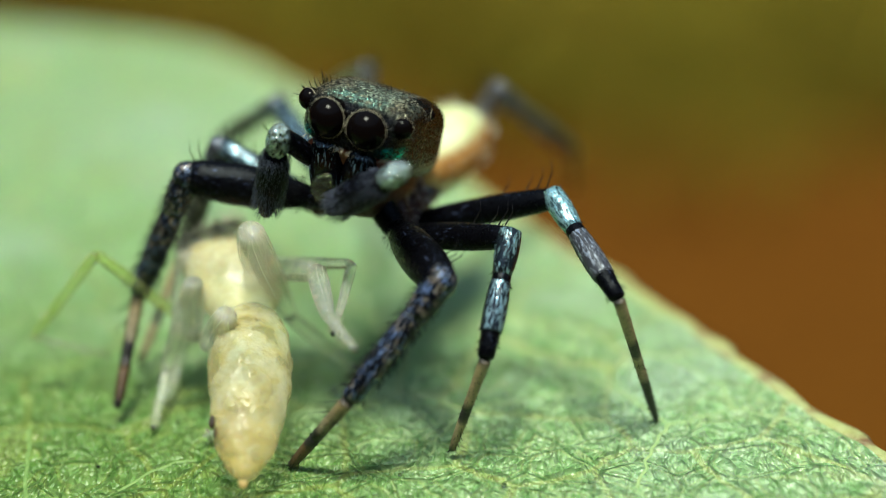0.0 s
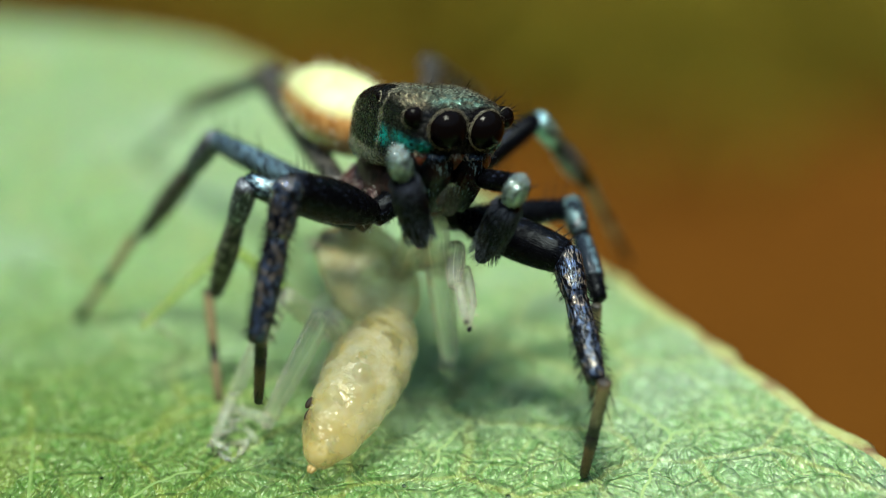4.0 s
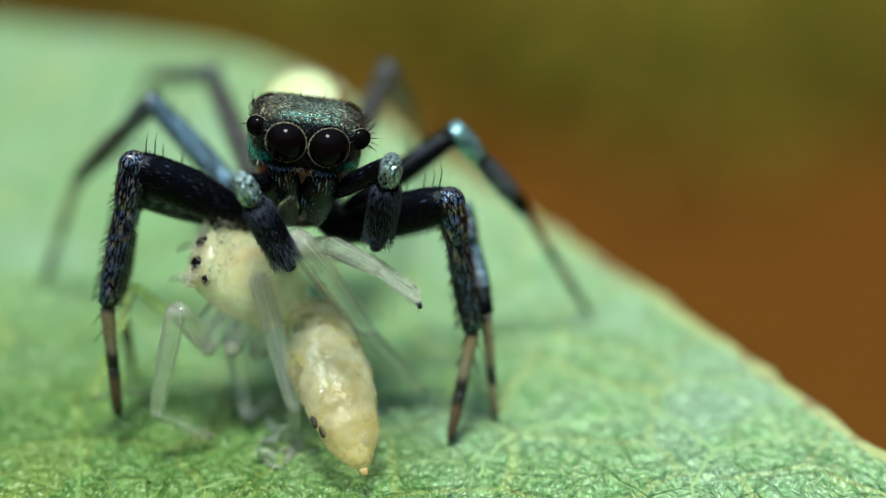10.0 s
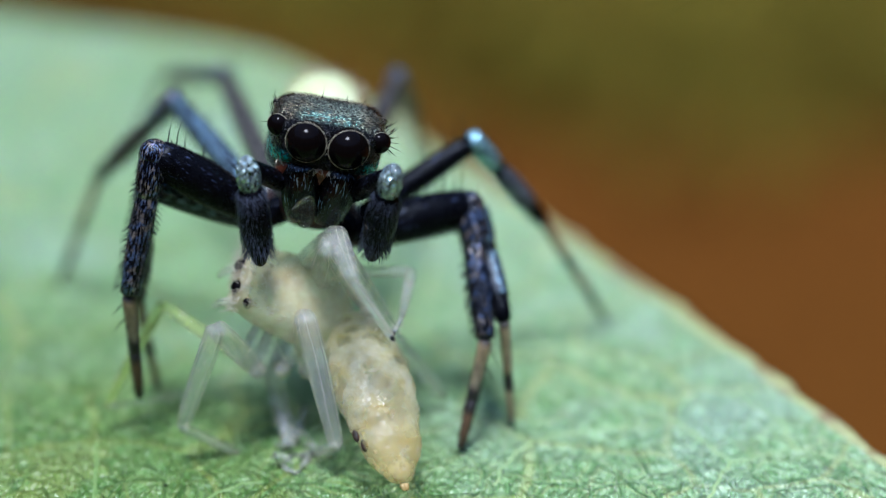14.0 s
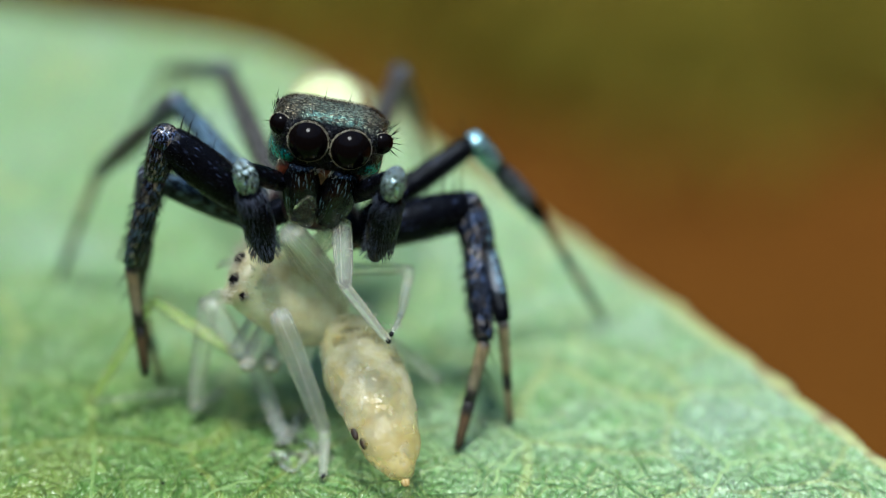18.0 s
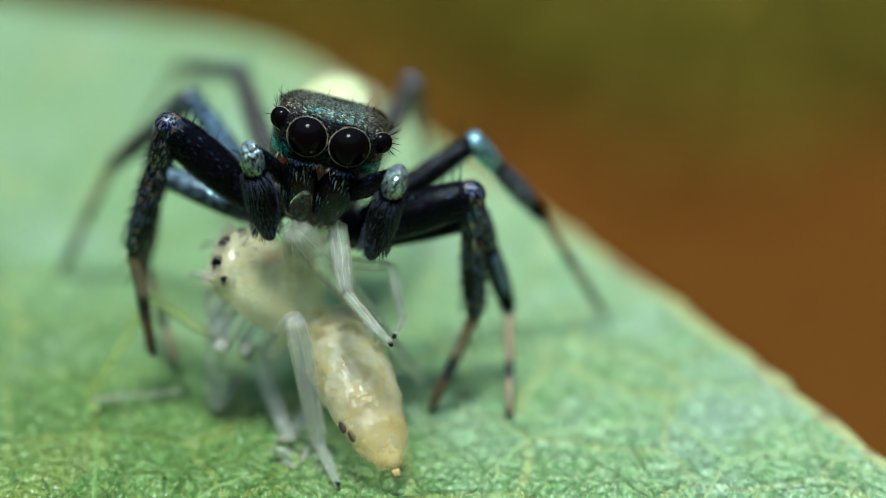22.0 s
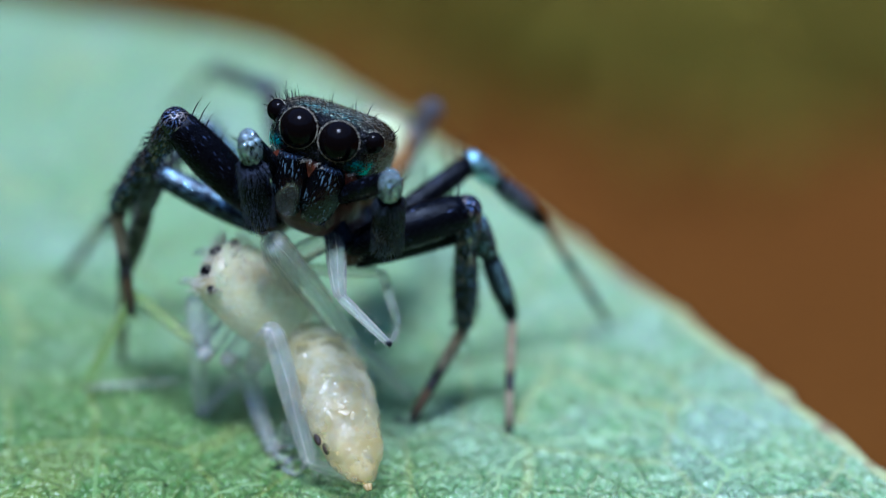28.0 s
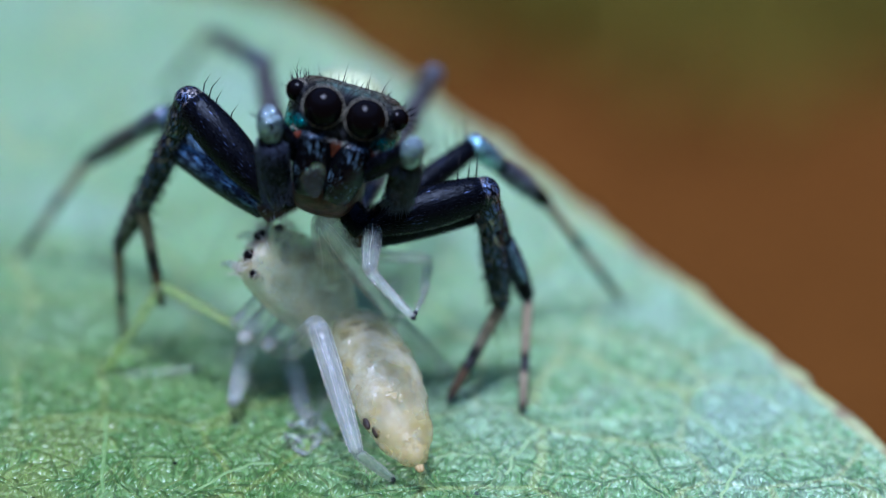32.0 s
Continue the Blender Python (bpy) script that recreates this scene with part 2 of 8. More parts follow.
def carapace_material():
    n = Nodes("bronze_scaled_carapace")
    at = n.put("ShaderNodeSeparateXYZ", Vector=n.where)
    wide = n.math("ABSOLUTE", at.outputs["X"], 0.0)
    d, tint = n.cells(32)
    top = n.math("MULTIPLY", n.ramp(n.axis("Z", -0.3, 0.42), (0.58, 0.0), (0.84, 1.0)), n.ramp(n.axis("Y", -0.06, 0.14), (0.2, 0.0), (1.0, 1.0)))
    single = n.ramp(tint, (0.15, 0.0), (0.6, 1.0))
    scale = n.mix(n.ramp(n.noise(1.6, 3), (0.4, 0.0), (0.62, 1.0)), (0.50, 0.42, 0.26), (0.34, 0.40, 0.30))
    scale = n.mix(single, (0.02, 0.018, 0.014), scale)
    col = n.mix(n.math("MULTIPLY", top, n.ramp(n.noise(2.4, 4), (0.36, 0.25), (0.56, 1.0))), (0.006, 0.006, 0.007), scale)
    low = n.math("MULTIPLY", n.ramp(n.axis("Z", -0.55, -0.1), (0.05, 0.0), (0.25, 1.0), (0.6, 1.0), (0.85, 0.0)), n.ramp(n.math("DIVIDE", wide, 0.8 * MM), (0.55, 0.0), (0.75, 1.0)))
    col = n.mix(n.math("MULTIPLY", low, n.math("MULTIPLY", single, n.ramp(n.noise(1.7, 2), (0.46, 0.0), (0.58, 1.0)))), col, (0.04, 0.62, 0.60))
    crown = n.ramp(n.axis("Y", -0.1, 0.5), (0.0, 0.8), (0.15, 1.0), (0.4, 1.0), (0.95, 0.0))
    inner = n.ramp(n.math("DIVIDE", wide, 0.7 * MM), (0.35, 1.0), (0.75, 0.0))
    shine = n.math("MULTIPLY", n.math("MULTIPLY", crown, top), n.math("MULTIPLY", inner, n.ramp(n.noise(9.0, 3), (0.44, 0.0), (0.52, 1.0))))
    col = n.mix(n.math("MULTIPLY", shine, 0.6), col, (0.30, 0.72, 0.62))
    # bare black patch behind the side eyes, and the pale hem below it
    rag = n.math("MULTIPLY", n.math("SUBTRACT", n.noise(4.0, 4), 0.5), 0.30)
    flank = n.math("MULTIPLY", n.ramp(n.math("ADD", n.math("DIVIDE", wide, 1.0 * MM), rag), (0.42, 0.0), (0.58, 1.0)),
                   n.ramp(n.math("ADD", n.axis("Y", 0.5, 2.2), rag), (0.14, 0.0), (0.26, 1.0), (0.85, 1.0), (0.95, 0.0)))
    flank = n.math("MULTIPLY", flank, n.ramp(n.axis("Z", -1.1, 0.4), (0.24, 0.0), (0.36, 1.0)))
    hairy = n.math("MULTIPLY", n.ramp(flank, (0.05, 0.0), (0.3, 1.0), (0.45, 1.0), (0.6, 0.0)), n.ramp(n.noise(18.0, 3), (0.4, 0.0), (0.6, 0.9)))
    col = n.mix(hairy, col, (0.40, 0.36, 0.27))
    col = n.mix(n.ramp(flank, (0.5, 0.0), (0.7, 1.0)), col, (0.004, 0.004, 0.005))
    hem = n.math("MULTIPLY", n.ramp(n.axis("Z", -1.1, 0.4), (0.06, 0.0), (0.12, 1.0), (0.24, 1.0), (0.32, 0.0)), n.ramp(n.noise(14.0), (0.4, 0.2), (0.6, 0.9)))
    col = n.mix(hem, col, (0.42, 0.38, 0.30))
    n.set(Base_Color=col, Metallic=n.math("SUBTRACT", 0.75, n.math("MULTIPLY", hem, 0.7)), Roughness=n.ramp(tint, (0.0, 0.16), (1.0, 0.36)), Specular_IOR_Level=0.6)
    n.bump(n.math("SUBTRACT", n.noise(15.0), n.math("MULTIPLY", d, 1.2)), 0.022, 0.9)
    return n.m


def eye_material():
    n = Nodes("black_glossy_eye")
    n.set(Base_Color=(0.003, 0.002, 0.002, 1), Roughness=0.02, Specular_IOR_Level=0.07)
    return n.m


def plain(name, a, b, per_mm=8.0, rough=0.5, **more):
    n = Nodes(name)
    g = n.noise(per_mm)
    n.set(Base_Color=n.mix(n.ramp(g, (0.35, 0.0), (0.65, 1.0)), a, b), Roughness=rough, **more)
    n.bump(g, 0.02)
    return n.m


def banded(name, length, bands, rough=0.4, **more):
    """A leg piece whose colour changes in bands along it; bands: (share of the length, colour)."""
    n = Nodes(name)
    wob = n.math("ADD", n.axis("Z", 0.0, length), n.math("MULTIPLY", n.math("SUBTRACT", n.noise(6.0), 0.5), 0.12))
    col = n.ramp(wob, *bands)
    g = n.noise(20.0)
    col = n.mix(n.ramp(g, (0.4, 0.0), (0.7, 0.45)), col, (0.02, 0.018, 0.017))
    n.set(Base_Color=col, Roughness=rough, Specular_IOR_Level=0.5, **more)
    n.bump(g, 0.02)
    return n.m


def abdomen_material():
    n = Nodes("abdomen_scutum")
    up = n.ramp(n.axis("Z", -0.65, 0.6), (0.66, 0.0), (0.80, 1.0))
    g = n.noise(5.0)
    side = n.mix(n.ramp(g, (0.35, 0.0), (0.65, 1.0)), (0.34, 0.14, 0.035), (0.60, 0.32, 0.11))
    back = n.mix(n.ramp(n.noise(2.0), (0.4, 0.0), (0.6, 1.0)), (0.80, 0.86, 0.40), (0.90, 0.95, 0.56))
    n.set(Base_Color=n.mix(up, side, back), Roughness=0.25, Metallic=0.0, Coat_Weight=0.7, Coat_Roughness=0.15)
    n.bump(n.noise(12.0), 0.02)
    return n.m


def prey_skin(name, pale, deep, per_mm, through, rough=0.28, tail=None, body=1.0):
    """Pale, half see-through cuticle of the caught spider."""
    n = Nodes(name)
    col = n.mix(n.ramp(n.noise(per_mm, 4), (0.4, 0.0), (0.66, 1.0)), pale, deep)
    if tail:
        col = n.mix(n.ramp(n.axis("Y", 0.7, 2.6), (0.35, 0.0), (0.85, 0.65)), col, tail)
        spots = n.ramp(n.noise(2.4, 3), (0.58, 0.0), (0.66, 0.55))
        col = n.mix(spots, col, (0.24, 0.19, 0.08))
        webs = n.ramp(n.noise(4.0, 3), (0.56, 0.0), (0.66, 0.4))
        col = n.mix(webs, col, (0.78, 0.74, 0.56))
    n.set(Base_Color=col, Roughness=rough, Transmission_Weight=through, IOR=1.38, Subsurface_Weight=0.5 * (1 - through),
          Subsurface_Radius=(0.5, 0.4, 0.25), Subsurface_Scale=0.35 * MM, Specular_IOR_Level=0.6, Alpha=n.ramp(n.noise(1.8, 3), (0.35, 0.62 * body), (0.65, body)))
    n.bump(n.noise(4.5, 3 if tail else 4), 0.06 if tail else 0.03)
    return n.m


LEAF, MARGIN, SOIL, WEED = leaf_material(), margin_material(), soil_material(), weed_material()
CARAPACE, EYE, ABDOMEN = carapace_material(), eye_material(), abdomen_material()
BLACK = cuticle("blue_black_cuticle", (0.002, 0.002, 0.003), (0.12, 0.15, 0.28), 0.04, 0.28, 0.08)
TIBIA = cuticle("violet_black_cuticle", (0.002, 0.002, 0.004), (0.24, 0.34, 0.62), 0.44, 0.20, 0.35, 0.03, 0.4, other=(0.56, 0.46, 0.37))
BLUE = cuticle("blue_sheen_cuticle", (0.010, 0.014, 0.022), (0.48, 0.74, 0.88), 0.52, 0.20, 0.4, 0.02, 0.5, True)
TEAL = cuticle("teal_sheen_cuticle", (0.008, 0.012, 0.016), (0.58, 0.92, 1.0), 0.38, 0.18, 0.5, 0.02, 0.6)
CYAN = cuticle("cyan_scaled_cuticle", (0.02, 0.04, 0.05), (0.55, 0.92, 1.0), 0.9, 0.24, 0.5, 0.02, 0.4)
GLINT = cuticle("glinting_scales", (0.004, 0.006, 0.008), (0.80, 1.0, 0.99), 0.82, 0.2, 0.6, 0.05, 2.0)
GREY = cuticle("grey_blue_cuticle", (0.035, 0.036, 0.045), (0.40, 0.44, 0.52), 0.5, 0.30, 0.4)
ASH = cuticle("ash_grey_cuticle", (0.022, 0.020, 0.018), (0.40, 0.37, 0.33), 0.55, 0.32, 0.3)
PALP_HAIR = plain("blue_grey_hair", (0.004, 0.005, 0.010), (0.15, 0.17, 0.25), 26.0, 0.3, Specular_IOR_Level=0.3)
JAW = cuticle("black_jaw_cuticle", (0.002, 0.002, 0.0025), (0.46, 0.70, 0.86), 0.17, 0.11, 0.5, 0.03)
FACE = plain("red_brown_face", (0.09, 0.020, 0.008), (0.24, 0.06, 0.022), 9.0, 0.35)
BRISTLE = plain("black_bristle", (0.003, 0.003, 0.004), (0.007, 0.007, 0.009), rough=0.4, Specular_IOR_Level=0.15)
PALE_HAIR = plain("pale_hair", (0.42, 0.37, 0.27), (0.62, 0.57, 0.45), rough=0.5)
WHITE_HAIR = plain("white_hair", (0.62, 0.58, 0.54), (0.80, 0.78, 0.76), rough=0.4)
RIM = plain("golden_eye_ring", (0.12, 0.10, 0.06), (0.62, 0.56, 0.40), 16.0, 0.4)
SCALE_HAIR = plain("bronze_scale_hair", (0.10, 0.08, 0.05), (0.24, 0.20, 0.13), 30.0, 0.4)
COXA = plain("rosy_coxa", (0.02, 0.007, 0.004), (0.08, 0.03, 0.022), 7.0, 0.4)
FANG = plain("red_brown_fang", (0.02, 0.005, 0.003), (0.05, 0.012, 0.005), 10.0, 0.25)
VEIN = plain("pale_vein", (0.24, 0.38, 0.15), (0.36, 0.46, 0.19), 9.0, 0.45)
OLIVE = plain("olive_vein", (0.14, 0.24, 0.06), (0.22, 0.33, 0.10), 9.0, 0.5)
FRONT_TIP = banded("front_tip", 1.7, ((0.0, (0.03, 0.025, 0.025)), (0.06, (0.26, 0.19, 0.09)), (0.36, (0.24, 0.20, 0.12)), (0.44, (0.015, 0.012, 0.012)),
                                      (0.60, (0.015, 0.012, 0.012)), (0.66, (0.12, 0.065, 0.03)), (0.88, (0.08, 0.045, 0.022)), (0.95, (0.01, 0.01, 0.01))))
SIDE_TIP = banded("side_tip", 1.8, ((0.0, (0.03, 0.028, 0.025)), (0.08, (0.34, 0.26, 0.14)), (0.42, (0.30, 0.22, 0.12)), (0.48, (0.015, 0.012, 0.012)),
                                    (0.58, (0.02, 0.017, 0.016)), (0.64, (0.36, 0.28, 0.16)), (0.86, (0.22, 0.16, 0.09)), (0.92, (0.012, 0.01, 0.01))))
PREY_SHELL = prey_skin("prey_shell", (0.95, 0.86, 0.56), (0.80, 0.68, 0.36), 3.0, 0.25, 0.12, None, 0.64)
PREY_BELLY = prey_skin("prey_abdomen", (0.92, 0.86, 0.58), (0.72, 0.58, 0.22), 2.6, 0.45, 0.16, (0.78, 0.54, 0.14), 0.62)
PREY_LEG = prey_skin("prey_leg", (0.96, 0.96, 0.90), (0.88, 0.87, 0.76), 3.0, 0.84, 0.10, None, 0.78)
PREY_MILK = prey_skin("prey_milky_leg", (0.94, 0.93, 0.86), (0.84, 0.82, 0.72), 2.0, 0.75, 0.14, None, 0.62)
PREY_GREEN = prey_skin("prey_green_leg", (0.80, 0.88, 0.40), (0.68, 0.80, 0.24), 3.0, 0.85, 0.10, None, 0.85)
PREY_ROOT = prey_skin("prey_root", (0.90, 0.89, 0.80), (0.76, 0.72, 0.54), 5.0, 0.4, 0.12, None, 0.85)
FOOD = prey_skin("glassy_food", (0.26, 0.26, 0.20), (0.12, 0.12, 0.09), 9.0, 0.9, 0.05, None, 0.6)
BRIGHT_RIM = plain("whitish_bright_rim", (0.80, 0.77, 0.56), (0.92, 0.90, 0.74), 8.0, 0.3)
BRIGHT_RIM_GREEN = plain("yellow_green_bright_rim", (0.62, 0.74, 0.14), (0.74, 0.82, 0.30), 8.0, 0.3)
SPIN = plain("tan_spinneret", (0.34, 0.22, 0.06), (0.46, 0.34, 0.14), 9.0, 0.35)
SPOT = plain("black_brown_spot", (0.012, 0.008, 0.005), (0.05, 0.025, 0.012), 12.0, 0.7)
RING_GREEN = plain("dark_ring_green", (0.012, 0.022, 0.006), (0.05, 0.075, 0.02), 0.02, 0.7)
DROP = Nodes("clear_drop").m
DROP.node_tree.nodes["Principled BSDF"].inputs["Transmission Weight"].default_value = 1.0
DROP.node_tree.nodes["Principled BSDF"].inputs["Roughness"].default_value = 0.02

# ---- mesh helpers ----


def part(name, bm, material, parent=None, label=""):
    """Links a bmesh, drawn in millimetres, as one smooth mesh object."""
    bmesh.ops.recalc_face_normals(bm, faces=bm.faces)
    bm.transform(Matrix.Scale(MM, 4))
    me = bpy.data.meshes.new(name)
    bm.to_mesh(me)
    bm.free()
    me.polygons.foreach_set("use_smooth", [True] * len(me.polygons))
    me.materials.append(material)
    ob = new(name, me)
    ob.parent = parent
    return tagged(ob, label)


def tube(bm, rings, sides=14, flat=1.0, bow=0.0, turn=None):
    """A closed round body along z. rings: (z, radius); flat: width in y; bow: how far its middle swings to y."""
    m = turn or Matrix()
    z0, z1 = rings[0][0], rings[-1][0]
    loops = []
    for z, r in rings:
        k = (z - z0) / (z1 - z0)
        off = bow * 4 * k * (1 - k)
        loops.append([bm.verts.new(m @ Vector((r * math.cos(a), r * flat * math.sin(a) + off, z)))
                      for a in (math.tau * i / sides for i in range(sides))])
    for a, b in zip(loops, loops[1:]):
        for i in range(sides):
            bm.faces.new((a[i], a[(i + 1) % sides], b[(i + 1) % sides], b[i]))
    bm.faces.new(loops[0][::-1])
    bm.faces.new(loops[-1])
    return bm


def bright_rims(rings, count, r, seed):
    """Fine whitish lines added along a clear leg piece's wall to imitate its lit rims."""
    rnd = random.Random(seed)
    bm = bmesh.new()
    for i in range(count):
        a = math.tau * (i + rnd.uniform(-0.3, 0.3)) / count
        rows = []
        for k, (z, w) in enumerate(rings):
            b = a + 0.10 * math.sin(k * 0.9 + i)
            c = Vector((0.95 * w * math.cos(b), 0.95 * w * math.sin(b), z))
            rows.append([bm.verts.new(c + r * Vector((math.cos(q), math.sin(q), 0))) for q in (a, a + 2.1, a + 4.2)])
        for p, q in zip(rows, rows[1:]):
            for m in range(3):
                bm.faces.new((p[m], p[(m + 1) % 3], q[(m + 1) % 3], q[m]))
    return bm


def ball(bm, at, size, turn=None, u=20, v=12):
    m = Matrix.Translation(at) @ (turn or Matrix()) @ Matrix.Diagonal((*size, 1))
    bmesh.ops.create_uvsphere(bm, u_segments=u, v_segments=v, radius=1, matrix=m)
    return bm


def hair(bm, root, tip, r, sag=0.0):
    """One thin bent bristle: two three-sided stages that end in a point."""
    root, tip = Vector(root), Vector(tip)
    way = tip - root
    side = way.cross(Vector((0.3, 0.5, 0.81))).normalized()
    other = way.cross(side).normalized()
    mid = root.lerp(tip, 0.55) + side * sag * way.length
    rows = []
    for p, w in ((root, r), (mid, r * 0.7)):
        rows.append([bm.verts.new(p + w * (math.cos(a) * side + math.sin(a) * other)) for a in (0, 2.1, 4.2)])
    end = bm.verts.new(tip)
    for i in range(3):
        j = (i + 1) % 3
        bm.faces.new((rows[0][i], rows[0][j], rows[1][j], rows[1][i]))
        bm.faces.new((rows[1][i], rows[1][j], end))


def swell(length, r0, r1, r2, steps=9, tip=0.6):
    """Rings of a leg piece: radius r0 at its root, r1 in the middle, r2 at its end, with rounded ends."""
    out = [(0.0, r0 * tip)]
    for i in range(steps):
        k = i / (steps - 1)
        r = (1 - k) ** 2 * r0 + 2 * k * (1 - k) * r1 + k * k * r2
        out.append((length * (0.03 + 0.94 * k), r))
    out.append((length, r2 * tip))
    return out


def ring(bm, at, radius, thick, turn, n=28, m=6):
    t = Matrix.Translation(at) @ turn
    loops = [[bm.verts.new(t @ Vector(((radius + thick * math.cos(b)) * math.cos(a), (radius + thick * math.cos(b)) * math.sin(a), thick * math.sin(b))))
              for b in (math.tau * j / m for j in range(m))] for a in (math.tau * i / n for i in range(n))]
    for i in range(n):
        for j in range(m):
            bm.faces.new((loops[i][j], loops[(i + 1) % n][j], loops[(i + 1) % n][(j + 1) % m], loops[i][(j + 1) % m]))


def fur(length, radius, count, long, r=0.008, low=0.05, high=0.95, lean=0.6, spread=math.tau, middle=0.0, seed=1):
    """Short hairs round a leg piece that lies along z, leaning to its end."""
    rnd = random.Random(seed)
    bm = bmesh.new()
    for _ in range(count):
        z = length * rnd.uniform(low, high)
        a = middle + spread * (rnd.random() - 0.5)
        out = Vector((math.cos(a), math.sin(a), 0))
        n = long * rnd.uniform(0.6, 1.2)
        hair(bm, out * radius * 0.9 + Vector((0, 0, z)), out * (radius + n * (1 - lean * 0.6)) + Vector((0, 0, z + n * lean)), r, rnd.uniform(-0.1, 0.1))
    return bm


def furred(bm, material, parent, label=""):
    return tagged(part("hair", bm, material, parent, label), kind="stuff")


UPSIDE = -1  # the y side of a leg piece that looks up


# ---- ground far below, and the leaf ----


def make_ground():
    bm = bmesh.new()
    xs = [-900000, -60000, -4000, -900] + [-500 + 50 * i for i in range(21)] + [900, 4000, 60000, 900000]
    ys = [-900000, -60000, -4000, -900] + [-300 + 50 * i for i in range(31)] + [2500, 8000, 60000, 900000]
    grid = [[bm.verts.new((x, y, -250 + 6 * noise.noise((x * 0.013, y * 0.013, 0.3)))) for x in xs] for y in ys]
    for a, b in zip(grid, grid[1:]):
        for i in range(len(xs) - 1):
            bm.faces.new((a[i], a[i + 1], b[i + 1], b[i]))
    ob = part("ground", bm, SOIL)
    return tagged(ob, "red-brown bare soil far below the leaf", "ground", kind="structure")


def make_weeds():
    rnd = random.Random(5)
    bm = bmesh.new()
    for _ in range(9000):
        while True:
            x, y = rnd.uniform(-260, 260), rnd.uniform(520, 960)
            lean = (y - 668) / 60 + 0.9 * noise.noise((x * 0.012, y * 0.008, 4.0)) + 0.006 * (x - 30)
            if rnd.random() < 1 / (1 + math.exp(-3.2 * lean)):
                break
        a, h, w = rnd.uniform(0, math.tau), rnd.uniform(14, 34), rnd.uniform(3.5, 8)
        d, s = Vector((math.cos(a), math.sin(a), 0)), Vector((-math.sin(a), math.cos(a), 0))
        p = Vector((x, y, -252))
        q, e = p + d * h * 0.35 + Vector((0, 0, h * 0.75)), p + d * h * 0.95 + Vector((0, 0, h * 0.9))
        v = [bm.verts.new(c) for c in (p - s * w * 0.3, p + s * w * 0.3, q + s * w * 0.5, e, q - s * w * 0.5)]
        bm.faces.new((v[0], v[1], v[2], v[4]))
        bm.faces.new((v[4], v[2], v[3]))
    ob = part("weeds", bm, WEED)
    return tagged(ob, "olive green low weeds on the soil, out of focus", "weeds", kind="stuff")


def make_dark_ring():
    """An unseen dark ring added round the place to block low sky light."""
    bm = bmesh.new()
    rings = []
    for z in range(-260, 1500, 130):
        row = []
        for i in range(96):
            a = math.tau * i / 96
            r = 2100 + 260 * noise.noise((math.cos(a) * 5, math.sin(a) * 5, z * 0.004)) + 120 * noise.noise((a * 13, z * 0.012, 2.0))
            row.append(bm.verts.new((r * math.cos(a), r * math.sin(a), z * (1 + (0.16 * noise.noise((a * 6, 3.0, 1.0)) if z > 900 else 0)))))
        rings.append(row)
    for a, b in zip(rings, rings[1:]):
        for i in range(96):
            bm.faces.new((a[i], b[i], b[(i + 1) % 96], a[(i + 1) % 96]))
    return tagged(part("backdrop", bm, RING_GREEN), "unseen dark green ring added round the place to block low sky light", "backdrop", kind="structure")


EDGE = ((-9.5, 10.8), (-6.0, 8.8), (-3.5, 7.4), (-1.6, 6.3), (0.0, 5.4), (1.7, 4.5), (3.3, 3.62), (4.8, 2.8), (6.5, 1.8), (9.9, -0.3), (11.7, -1.4), (13.6, -2.75),
        (14.8, -3.8), (15.6, -5.2), (16.3, -6.8), (17.0, -8.8), (17.5, -11.0), (17.9, -15.0))


def leaf_edge(y):
    for (y0, x0), (y1, x1) in zip(EDGE, EDGE[1:]):
        if y <= y1:
            return x0 + (x1 - x0) * (y - y0) / (y1 - y0) + 0.10 * noise.noise((y * 0.9, 0.2, 7.7))
    return EDGE[-1][1]


def leaf_rise(x, y):
    """How the blade rises and sinks round its plane."""
    return 0.10 * noise.noise((x * 0.22, y * 0.22, 1.5)) + 0.03 * noise.noise((x * 0.9, y * 0.9, 3.1)) - 0.05


